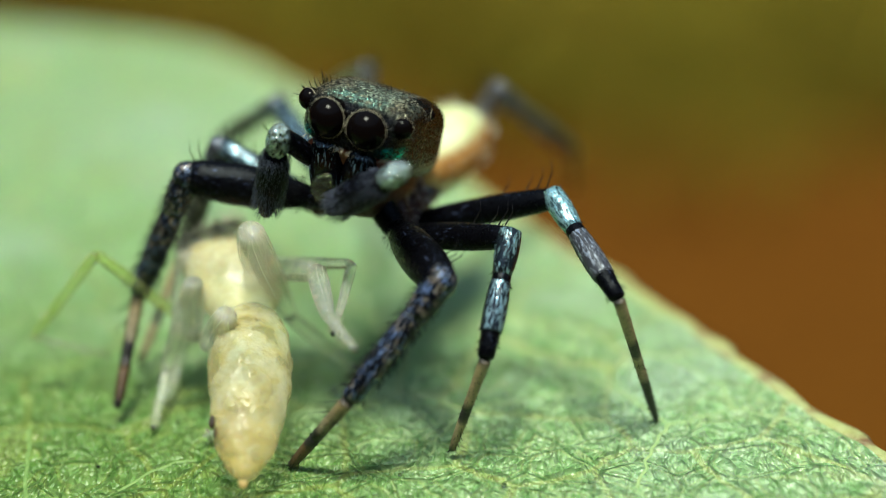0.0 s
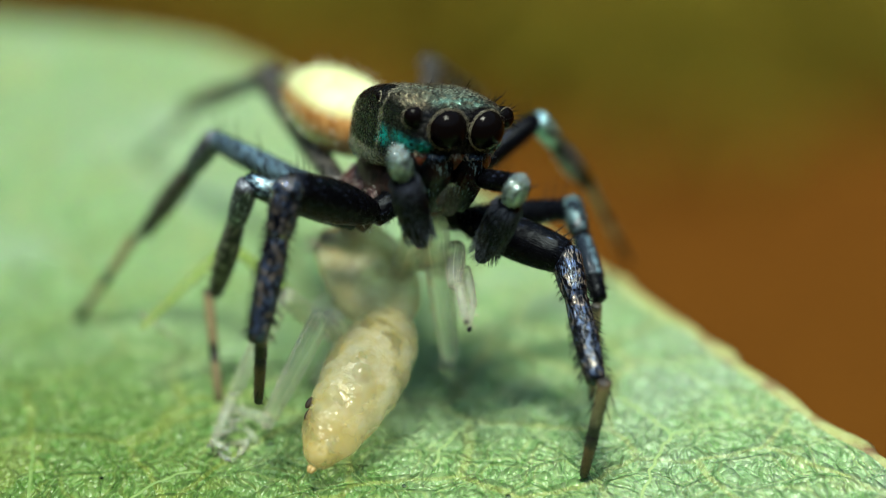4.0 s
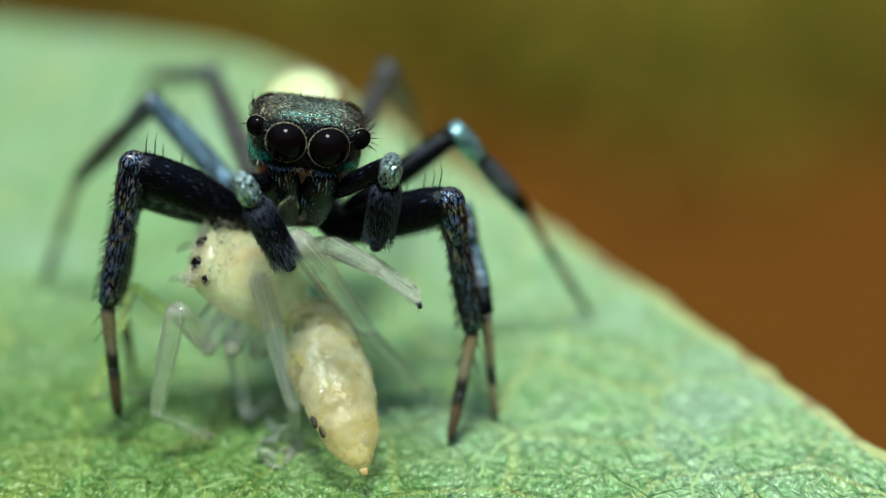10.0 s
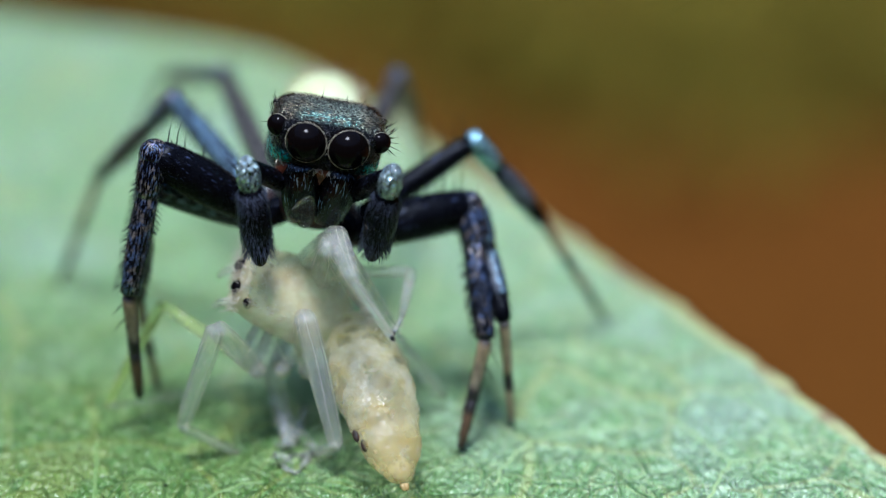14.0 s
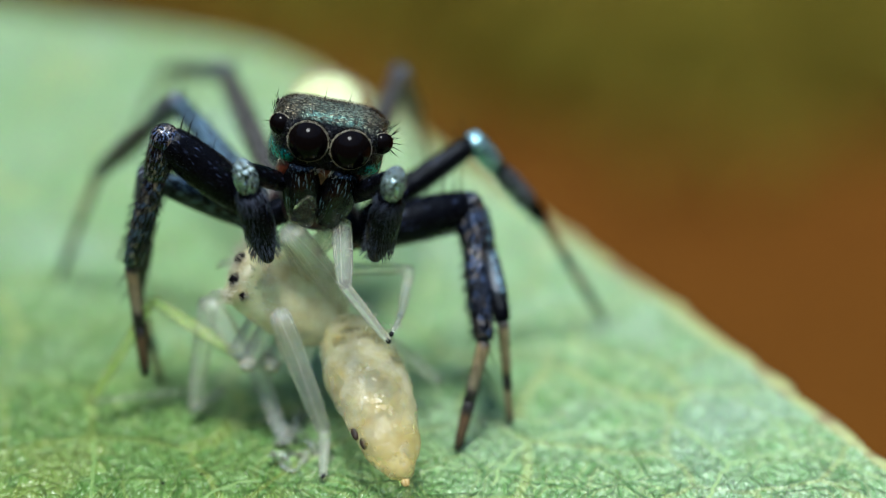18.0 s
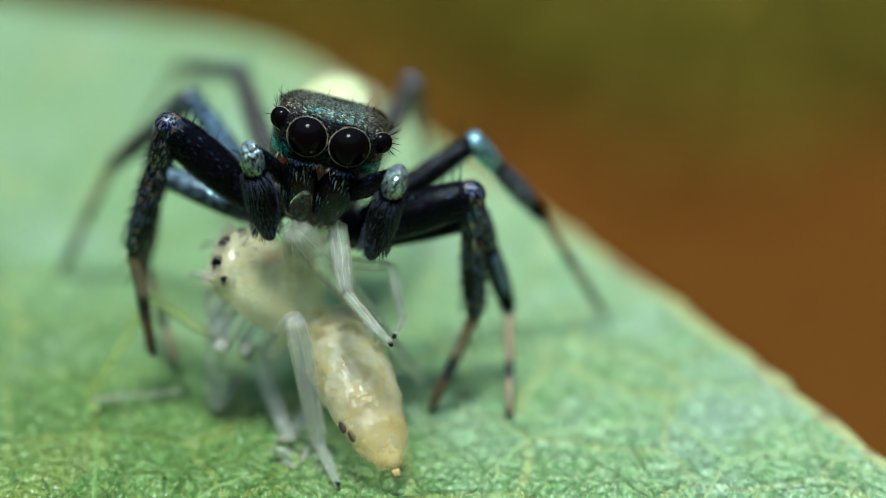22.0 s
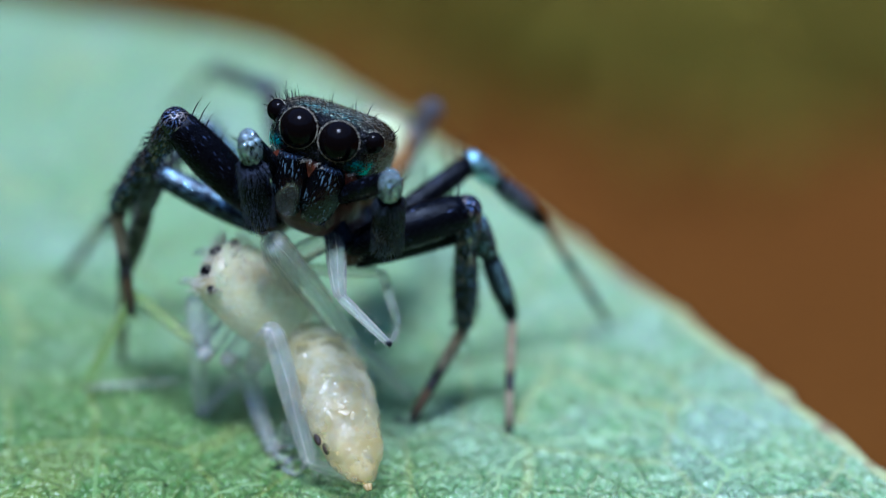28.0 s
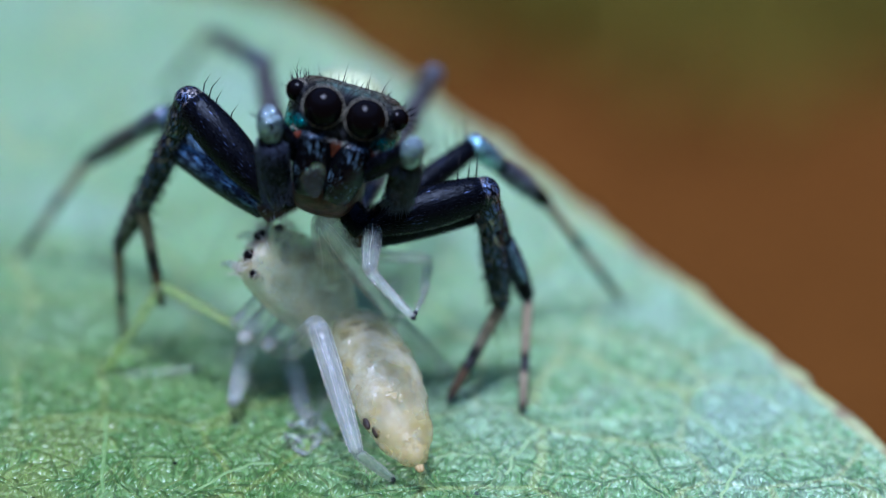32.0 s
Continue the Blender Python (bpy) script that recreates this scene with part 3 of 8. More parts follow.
def make_leaf():
    leaf = tagged(new("leaf"), "pale green leaf, underside up, with a fine net of veins", "leaf")
    bm = bmesh.new()
    rows, cols = 270, 230
    top, low = [], []
    for i in range(rows + 1):
        y = -9.4 + 27.2 * i / rows
        x1 = leaf_edge(y)
        line = []
        for j in range(cols + 1):
            k = 1 - (1 - j / cols) ** 1.25
            x = -17.0 + (x1 + 17.0) * k
            line.append((x, y, leaf_rise(x, y)))
        top.append([bm.verts.new(p) for p in line])
        low.append([bm.verts.new((x, y, z - 0.22)) for x, y, z in (line[0], line[-1])])
    for a, b in zip(top, top[1:]):
        for j in range(cols):
            bm.faces.new((a[j], a[j + 1], b[j + 1], b[j]))
    for i in range(rows):
        bm.faces.new((top[i][cols], low[i][1], low[i + 1][1], top[i + 1][cols]))
        bm.faces.new((low[i][0], low[i + 1][0], low[i + 1][1], low[i][1]))
        bm.faces.new((top[i][0], top[i + 1][0], low[i + 1][0], low[i][0]))
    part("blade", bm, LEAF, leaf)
    # thickened, brown-flecked margin
    bm = bmesh.new()
    loops = []
    for i in range(331):
        y = -9.3 + 27.0 * i / 330
        x = leaf_edge(y) - 0.08
        wide = 0.16 + 0.06 * noise.noise((y * 1.7, 3.3, 0.0))
        tooth = 0.12 * max(0.0, math.sin(y * 2.35 + 0.6)) ** 8
        z = leaf_rise(x, y)
        loops.append([bm.verts.new((x + wide * math.cos(a) + tooth * max(0, math.cos(a)), y, z - 0.04 + wide * 0.4 * math.sin(a))) for a in (math.tau * k / 8 for k in range(8))])
    for a, b in zip(loops, loops[1:]):
        for k in range(8):
            bm.faces.new((a[k], a[(k + 1) % 8], b[(k + 1) % 8], b[k]))
    part("margin", bm, MARGIN, leaf, "yellowish leaf margin with brown flecks")
    return leaf


def main_veins(leaf):
    """Raised side veins, each a low ridge along a wavering line."""
    lines = (
        ((4.12, -1.99), (3.81, -1.45), (3.49, -0.89), (2.86, -0.24), (2.11, 0)),
        ((4.12, -1.99), (5.07, -1.57), (5.7, -1.79), (6.26, -2.32)),
        ((4.12, -1.99), (3.86, -2.53), (3.69, -3.01), (3.5, -3.7)),
        ((0.7, -2.61), (0.95, -1.84), (1.46, -1.22), (2.48, -0.97), (3.49, -0.89)),
        ((-5.07, -1.37), (-4.96, -2.31), (-4.81, -3.49)),
        ((-6.8, 0.28), (-5.82, 0.66), (-4.74, 0.43)),
        ((0.66, 1.59), (1.57, 1.81), (2.44, 1.27), (2.86, -0.24)),
        ((5.07, -1.57), (5.01, -0.77), (4.42, -0.11), (3.53, 0.57)),
        ((-3.55, -3.19), (-3.06, -2.64), (-2.51, -2.47)),
        ((-0.8, 2.71), (-1.53, 2.59), (-2.61, 2.26), (-4.41, 2.02)))
    for line in lines:
        pts = []
        for (xa, ya), (xb, yb) in zip(line, line[1:]):
            for k in range(12):
                pts.append((xa + (xb - xa) * k / 12, ya + (yb - ya) * k / 12))
        bm = bmesh.new()
        loops = []
        for i, (x, y) in enumerate(pts):
            x += 0.07 * noise.noise((i * 0.21, line[0][0], 0.0))
            y += 0.07 * noise.noise((i * 0.21, line[0][1], 5.0))
            nx, ny = (pts[min(i + 1, len(pts) - 1)][k] - pts[max(i - 1, 0)][k] for k in (0, 1))
            s = Vector((-ny, nx, 0)).normalized()
            z = leaf_rise(x, y)
            loops.append([bm.verts.new(Vector((x, y, z)) + s * w + Vector((0, 0, h))) for w, h in ((-0.05, -0.03), (-0.02, 0.006), (0.02, 0.006), (0.05, -0.03))])
        for a, b in zip(loops, loops[1:]):
            for k in range(3):
                bm.faces.new((a[k], a[k + 1], b[k + 1], b[k]))
        part("vein", bm, OLIVE if line[0][0] < -2 else VEIN, leaf, "sunken olive vein" if line[0][0] < -2 else "raised pale yellow vein")


def make_specks():
    for x, y, r in ((1.34, -1.50, 0.042), (1.72, -3.50, 0.04), (-0.69, -0.70, 0.075), (-0.60, -0.78, 0.045), (0.62, -0.95, 0.03), (0.3, -3.15, 0.03)):
        ob = part("droplet", ball(bmesh.new(), (0, 0, 0), (r, r, r * 0.85), u=14, v=10), DROP)
        ob.location = Vector((x, y, leaf_rise(x, y) + r * 0.7)) * MM
        tagged(ob, "tiny clear glistening droplet on the leaf", "droplet", "droplets on the leaf")
    for x, y, r in ((-3.93, -2.57, 0.022), (-2.92, -1.44, 0.03), (-5.73, -3.59, 0.035), (0.19, -0.17, 0.03), (-3.4, -4.0, 0.02)):
        bm = ball(bmesh.new(), (0, 0, 0), (r * 1.2, r, r * 0.7), u=12, v=8)
        for v in bm.verts:
            v.co += v.co * 0.4 * noise.noise(v.co * 30 + Vector((x, y, 0)))
        ob = part("speck", bm, BRISTLE)
        ob.location = Vector((x, y, leaf_rise(x, y) + r * 0.5)) * MM
        tagged(ob, "tiny black speck of dirt on the leaf", "speck", "specks on the leaf")


def make_silk():
    """Crumpled clear shreds of skin and silk on the leaf."""
    rnd = random.Random(8)
    clump = tagged(new("skin_shred"), "crumpled clear shred of shed skin on the leaf", "shred")
    at = Vector((-2.1, -1.75, 0))
    clump.location = Vector((at.x, at.y, leaf_rise(at.x, at.y))) * MM
    for _ in range(11):
        p = Vector((rnd.uniform(-0.22, 0.22), rnd.uniform(-0.75, 0.55), rnd.uniform(0.03, 0.16)))
        q = Vector((rnd.uniform(-1, 1), rnd.uniform(-1, 1), rnd.uniform(-0.3, 0.5))).to_track_quat("Z", "Y").to_matrix().to_4x4()
        n = rnd.uniform(0.3, 0.6)
        bm = tube(bmesh.new(), swell(n, 0.05, 0.075, 0.03, 6), 10, 0.6, rnd.uniform(-0.12, 0.12), Matrix.Translation(p) @ q @ Matrix.Translation((0, 0, -n / 2)))
        for v in bm.verts:
            v.co.z = max(v.co.z, 0.01)
        part("shred", bm, PREY_LEG, clump)
    bm = ball(bmesh.new(), (0, 0, 0), (0.07, 0.06, 0.06), u=14, v=10)
    ob = tagged(part("droplet", bm, DROP), "clear droplet on the leaf", "droplet")
    ob.location = Vector((-1.62, -1.9, leaf_rise(-1.62, -1.9) + 0.05)) * MM
    return clump


# ---- the hunting spider ----

SPIDER_EYES = ((-0.70, 0.12, 0.09, 0.16), (-0.287, -0.10, 0.0, 0.29), (0.287, -0.10, 0.0, 0.29), (0.70, 0.12, 0.09, 0.16), (-0.75, 1.0, 0.08, 0.075), (0.75, 1.0, 0.08, 0.075))


def loft(bm, sections, sides=44, power=2.6):
    """A body along y. sections: (y, half width, top, bottom)."""
    loops = []
    for y, w, t, b in sections:
        c, h = (t + b) / 2, (t - b) / 2
        loop = []
        for i in range(sides):
            a = math.tau * i / sides
            ca, sa = math.cos(a), math.sin(a)
            loop.append(bm.verts.new((w * math.copysign(abs(ca) ** (2 / power), ca), y, c + h * math.copysign(abs(sa) ** (2 / power), sa))))
        loops.append(loop)
    for a, b in zip(loops, loops[1:]):
        for i in range(sides):
            bm.faces.new((a[i], a[(i + 1) % sides], b[(i + 1) % sides], b[i]))
    bm.faces.new(loops[0])
    bm.faces.new(loops[-1][::-1])
    return bm


def between(rows, n):
    """Finer sections by smooth blending of coarse ones."""
    out = []
    for i in range(len(rows) - 1):
        p0, p1, p2, p3 = (Vector(rows[min(max(i + k, 0), len(rows) - 1)]) for k in (-1, 0, 1, 2))
        for k in range(n):
            t = k / n
            out.append(0.5 * (2 * p1 + (p2 - p0) * t + (2 * p0 - 5 * p1 + 4 * p2 - p3) * t * t + (3 * p1 - p0 - 3 * p2 + p3) * t ** 3))
    out.append(Vector(rows[-1]))
    return out


SHELL = ((-0.12, 0.46, 0.14, -0.30), (-0.09, 0.60, 0.20, -0.37), (0.05, 0.70, 0.27, -0.43), (0.30, 0.77, 0.30, -0.54), (0.70, 0.80, 0.30, -0.80),
         (1.15, 0.81, 0.25, -0.98), (1.65, 0.77, 0.06, -1.05), (2.05, 0.56, -0.26, -1.0), (2.30, 0.30, -0.5, -0.9), (2.36, 0.15, -0.6, -0.8))


def make_spider():
    spider = tagged(new("jumping_spider"), "black iridescent jumping spider with big glossy eyes, eating", "spider")
    bm = loft(bmesh.new(), between(SHELL, 5), 56, 4.6)
    for v in bm.verts:
        v.co += v.co.normalized() * 0.012 * noise.noise(v.co * 9)
    shell = part("carapace", bm, CARAPACE, spider, "dark bronze carapace with golden and teal scales")
    # scale hairs over the head
    rnd = random.Random(11)
    bm = bmesh.new()
    secs = between(SHELL, 5)
    for _ in range(420):
        s = secs[rnd.randrange(4, len(secs) - 6)]
        a = rnd.uniform(0.02, 0.98) * math.pi
        c, h = (s[2] + s[3]) / 2, (s[2] - s[3]) / 2
        ca, sa = math.cos(a), math.sin(a)
        p = Vector((s[1] * math.copysign(abs(ca) ** 0.56, ca), s[0], c + h * sa ** 0.56))
        out = Vector((p.x, 0, p.z - c)).normalized()
        hair(bm, p - out * 0.01, p + out * rnd.uniform(0.008, 0.022) + Vector((0, rnd.uniform(0.03, 0.08), 0)), 0.006)
    tagged(part("scale_hair", bm, SCALE_HAIR, shell, "short pale golden scale hairs"), kind="stuff")
    bm = bmesh.new()
    for _ in range(70):
        x = rnd.uniform(-0.95, 0.95)
        y = rnd.uniform(-0.02, 0.9) if abs(x) < 0.7 else rnd.uniform(0.15, 0.8)
        z = 0.28 - 0.25 * max(0, abs(x) - 0.45) - 0.25 * max(0, 0.12 - y)
        n = rnd.uniform(0.10, 0.30) * (1.0 if rnd.random() < 0.4 else 0.6)
        hair(bm, (x * 0.9, y, z - 0.04), (x * 0.95 + rnd.uniform(-0.06, 0.06) + 0.25 * n * x, y - n * 0.5, z + n), 0.0075, rnd.uniform(-0.15, 0.15))
    for x, y, z, r in SPIDER_EYES[:4]:
        for _ in range(14):
            a = rnd.uniform(0, math.tau)
            d = Vector((math.cos(a), -0.2, math.sin(a)))
            if abs(x) > 0.5 and d.x * x < 0:
                continue
            hair(bm, Vector((x, y + 0.02, z)) + d * r * 1.02, Vector((x, y - 0.02, z)) + d * (r * 1.05 + rnd.uniform(0.05, 0.16)), 0.006)
    tagged(part("bristles", bm, BRISTLE, shell, "upright black bristles round the eyes"), kind="stuff")
    for x, y, z, r in SPIDER_EYES:
        eye = part("eye", ball(bmesh.new(), (x, y, z), (r, r, r), u=32, v=20), EYE, spider, "glossy black eye")
        face = Vector((x * 0.55, -1, 0.0)) if y < 0.5 else Vector((x, 0.2, 0.1))
        bm = bmesh.new()
        turn = face.to_track_quat("Z", "Y").to_matrix().to_4x4()
        back = Vector((x, y, z)) + face.normalized() * r * 0.22
        ring(bm, back, r * 0.985, 0.0055, turn, 40)
        for i in range(18):
            a = math.tau * i / 18 + rnd.uniform(-0.06, 0.06)
            o = turn @ Vector((math.cos(a), math.sin(a), 0))
            hair(bm, back + o * (r + 0.018), back + o * (r - 0.004) + face.normalized() * 0.02, 0.003)
        part("eye_ring", bm, RIM, eye, "ring of pale golden scales")
    # clypeus fringe, jaws, fangs
    bm = bmesh.new()
    for _ in range(60):
        x = rnd.uniform(-0.66, 0.66)
        y = -0.10 + 0.35 * abs(x) ** 2
        hair(bm, (x, y + 0.03, -0.35 - rnd.uniform(0, 0.05)), (x * 0.9 + rnd.uniform(-0.12, 0.12), y - 0.10, -0.42 - rnd.uniform(0, 0.05)), 0.0055)
    tagged(part("clypeus_fringe", bm, PALE_HAIR, spider, "thin fringe of pale hairs under the eyes"), kind="stuff")
    bm = loft(bmesh.new(), between(((-0.05, 0.48, -0.34, -0.50), (0.06, 0.60, -0.34, -0.72), (0.4, 0.66, -0.4, -0.94), (0.8, 0.56, -0.5, -1.05)), 4), 24)
    part("face_base", bm, FACE, spider, "red-brown skin between face and jaws")
    for side in (-1, 1):
        bm = tube(bmesh.new(), swell(0.92, 0.22, 0.35, 0.17, 11), 20, 0.95)
        for v in bm.verts:
            v.co += v.co.normalized() * 0.008 * noise.noise(v.co * 14)
        jaw = part("chelicera", bm, JAW, spider, "dark bristly jaw with a metallic sheen")
        jaw.matrix_basis = pose(side * 0.30 * MM, 0.05 * MM, -0.34 * MM, 180 + 6, 0, 0) @ pose(0, 0, 0, 0, side * -7, 0)
        tagged(part("bristles", fur(0.92, 0.235, 130, 0.08, 0.004, 0.08, 0.95, 0.8, seed=side + 5), BRISTLE, jaw), kind="stuff")
        bm = tube(bmesh.new(), ((0, 0.05), (0.1, 0.045), (0.18, 0.03), (0.26, 0.008)), 10, bow=0.04)
        fang = part("fang", bm, FANG, spider, "curved red-brown fang")
        fang.matrix_basis = pose(side * 0.30 * MM, 0.10 * MM, -1.20 * MM, 180, side * 82, 0)
    bm = ball(bmesh.new(), (-0.14, -0.24, -0.98), (0.16, 0.10, 0.22), u=24, v=16)
    for v in bm.verts:
        v.co += (v.co - Vector((-0.14, -0.24, -0.98))) * 0.35 * noise.noise(v.co * 5)
    part("food_lump", bm, FOOD, spider, "glassy grey lump of food between the jaws")
    # breastplate with the leg roots
    bm = loft(bmesh.new(), between(((0.35, 0.25, -0.9, -1.35), (0.6, 0.45, -0.85, -1.55), (1.2, 0.55, -0.85, -1.65), (1.8, 0.48, -0.85, -1.6), (2.2, 0.3, -0.8, -1.35)), 4), 24)
    part("breastplate", bm, COXA, spider, "rosy brown underside")
    # abdomen on its short stalk
    bm = loft(bmesh.new(), between(((-1.35, 0.12, 0.1, -0.15), (-1.25, 0.33, 0.28, -0.35), (-0.9, 0.56, 0.46, -0.52), (-0.3, 0.68, 0.54, -0.62), (0.3, 0.67, 0.53, -0.62),
                                    (0.9, 0.56, 0.42, -0.5), (1.3, 0.30, 0.2, -0.35), (1.5, 0.10, 0.0, -0.2)), 5), 36, 2.0)
    belly = part("abdomen", bm, ABDOMEN, spider, "abdomen with a shining pale green shield and orange-brown sides")
    belly.matrix_basis = pose(0, 3.5 * MM, -0.86 * MM, 0, 0, 0)
    tagged(part("abdomen_hair", bm_fur_ball(rnd), PALE_HAIR, belly, "fine pale hairs"), kind="stuff")
    bm = tube(bmesh.new(), swell(0.35, 0.16, 0.14, 0.16, 5), 12)
    stalk = part("waist", bm, COXA, spider)
    stalk.matrix_basis = pose(0, 2.1 * MM, -0.85 * MM, -97, 0, 0)
    return spider, belly


def bm_fur_ball(rnd):
    bm = bmesh.new()
    for _ in range(220):
        a, y = rnd.uniform(0, math.tau), rnd.uniform(-1.1, 1.3)
        w = 0.76 * math.sqrt(max(0.05, 1 - (y / 1.5) ** 2))
        p = Vector((w * math.cos(a), y, 0.82 * w * math.sin(a)))
        hair(bm, p * 0.96, p * 1.06 + Vector((0, 0.12, 0)), 0.007)
    return bm


def leg_root(spider, hip, seed):
    """Coxa and trochanter, from the breastplate out to the hip."""
    hip = Vector(hip)
    start = Vector((hip.x * 0.45, hip.y * 0.9 + 0.15, -1.32))
    way = hip - start
    n = way.length + 0.08
    bm = tube(bmesh.new(), swell(n, 0.19, 0.22, 0.17, 6), 12)
    front = hip.y < 1
    root = part("coxa", bm, BLACK if front else COXA, spider, "black leg root" if front else "rosy brown leg root with white hairs")
    root.matrix_basis = Matrix.Translation(start * MM) @ way.to_track_quat("Z", "Y").to_matrix().to_4x4()
    furred(fur(n, 0.19, 120, 0.09, 0.007 if not front else 0.004, lean=0.4, seed=seed), BRISTLE if front else WHITE_HAIR, root, "" if front else "white hair tufts")


def make_leg(spider, hip, lengths, style, seed):
    """One leg: thigh, shin with its knee piece, and foot piece with its tip. Returns the three that bend."""
    a, b, c = lengths
    front = style == "front"
    wide = 1.0 if front else 0.82
    leg_root(spider, hip, seed)
    skin = {"front": BLACK, "side": BLACK, "third": BLACK, "pale": BLUE, "hind": ASH}[style]
    bm = tube(bmesh.new(), (swell(a, 0.14, 0.37, 0.22, 13, 0.72) if front else swell(a, 0.14, 0.22, 0.14, 11, 0.72)), 18, 1.12)
    femur = part("femur", bm, skin, spider, "thick black thigh with a blue sheen" if front else "dark slender thigh")
    rnd = random.Random(seed)
    for k in (0.64, 0.80, 0.88, 0.95):
        z = a * k
        n = rnd.uniform(0.28, 0.46)
        bm = bmesh.new()
        hair(bm, (0.03 * rnd.uniform(-1, 1), UPSIDE * 0.20 * wide, z), (0.1 * rnd.uniform(-1, 1), UPSIDE * (0.22 * wide + n), z + 0.14), 0.013, 0.16)
        part("spine", bm, BRISTLE, femur)
    furred(fur(a, 0.25 if front else 0.165, 560 if front else 170, 0.10, 0.0042, lean=0.75, seed=seed), BRISTLE, femur)
    # shin: knee piece and tibia
    knee = 0.30 * b
    shin_skin = {"front": TIBIA, "side": BLACK, "third": BLACK, "pale": ASH, "hind": ASH}[style]
    bm = tube(bmesh.new(), [(knee * 0.8 + z, r) for z, r in swell(b - knee * 0.8, 0.155 * wide, 0.205 * wide, 0.14 * wide, 9)], 18)
    tibia = part("tibia", bm, shin_skin, spider, "violet-black hairy shin" if front else "black shin with a pale blue sheen")
    bm = tube(bmesh.new(), [(z - 0.12, r) for z, r in swell(knee + 0.16, 0.19 * wide, 0.245 * wide, 0.16 * wide, 9, 0.5)], 18)
    ball(bm, (0, 0, 0), (0.225 if front else 0.15,) * 3, u=18, v=12)
    part("patella", bm, {"front": TIBIA, "side": TEAL, "third": CYAN, "pale": GREY, "hind": GREY}[style], tibia, "" if front else "knee piece with a pale teal sheen")
    if not front:
        bm = tube(bmesh.new(), [(knee + 0.06 * b + z, r) for z, r in swell(b * 0.42, 0.172 * wide, 0.225 * wide, 0.192 * wide, 9, 0.96)], 14)
        part("sheen_band", bm, {"side": BLUE, "third": GREY}.get(style, ASH), tibia, "pale blue shining band")
    furred(fur(b, (0.19 if front else 0.165) * wide, 520 if front else 210, 0.15 if front else 0.09, 0.005, lean=0.66, seed=seed + 1), BRISTLE, tibia)
    # foot
    tip_skin = FRONT_TIP if front else SIDE_TIP
    cut = 0.56 * c
    bm = tube(bmesh.new(), swell(cut, 0.105 * wide, 0.09 * wide, 0.085 * wide, 7, 0.8), 12)
    foot = part("metatarsus", bm, tip_skin, spider, "tan foot piece with black bands")
    bm = tube(bmesh.new(), [(cut - 0.03 + z, r) for z, r in swell(c - cut + 0.03, 0.085 * wide, 0.085 * wide, 0.06 * wide, 7, 0.7)], 12)
    tarsus = part("tarsus", bm, tip_skin, foot)
    bm = fur(c, 0.075 * wide, 120 if front else 70, 0.08, 0.006, lean=0.7, seed=seed + 2)
    for s in (-1, 1):
        hair(bm, (0.02 * s, 0, c - 0.02), (0.07 * s, 0.05, c + 0.05), 0.012, 0.2)
    if front:
        for z in (0.08, 0.34):
            hair(bm, (0.0, -0.07, z), (0.1, -0.28, z + 0.28), 0.013)
            hair(bm, (0.06, 0.05, z), (0.30, 0.1, z + 0.22), 0.011)
    furred(bm, BRISTLE, foot)
    return femur, tibia, foot


def make_palp(spider, side):
    reach = PALP_REACH[side]
    bm = tube(bmesh.new(), swell(reach, 0.12, 0.17, 0.13, 8), 14)
    arm = part("palp_femur", bm, BLACK, spider, "black feeler arm")
    furred(fur(reach, 0.13, 60, 0.08, 0.006, seed=7 + side), BRISTLE, arm)
    bm = tube(bmesh.new(), [(0.30 + z, r) for z, r in swell(1.20, 0.16, 0.34, 0.09, 12)], 20, 0.9)
    tip = part("palp_tip", bm, BLACK, spider, "swollen hairy feeler tip")
    bm = ball(bmesh.new(), (0, 0, 0.13), (0.175, 0.175, 0.31), u=20, v=14)
    part("palp_knee", bm, GLINT, tip, "feeler knee with a bright teal sheen")
    bm = fur(1.40, 0.195, 1600, 0.13, 0.0036, 0.24, 0.94, 0.97, seed=20 + side)
    furred(bm, PALP_HAIR, tip, "dense blue-grey hair")
    for i in range(5):
        bm = bmesh.new()
        hair(bm, (0.04 * i - 0.08, UPSIDE * 0.10, 0.0), (0.09 * i - 0.2, UPSIDE * 0.22, -0.2), 0.01, 0.1)
        part("spine", bm, BRISTLE, tip)
    return arm, tip


# ---- the caught spider ----


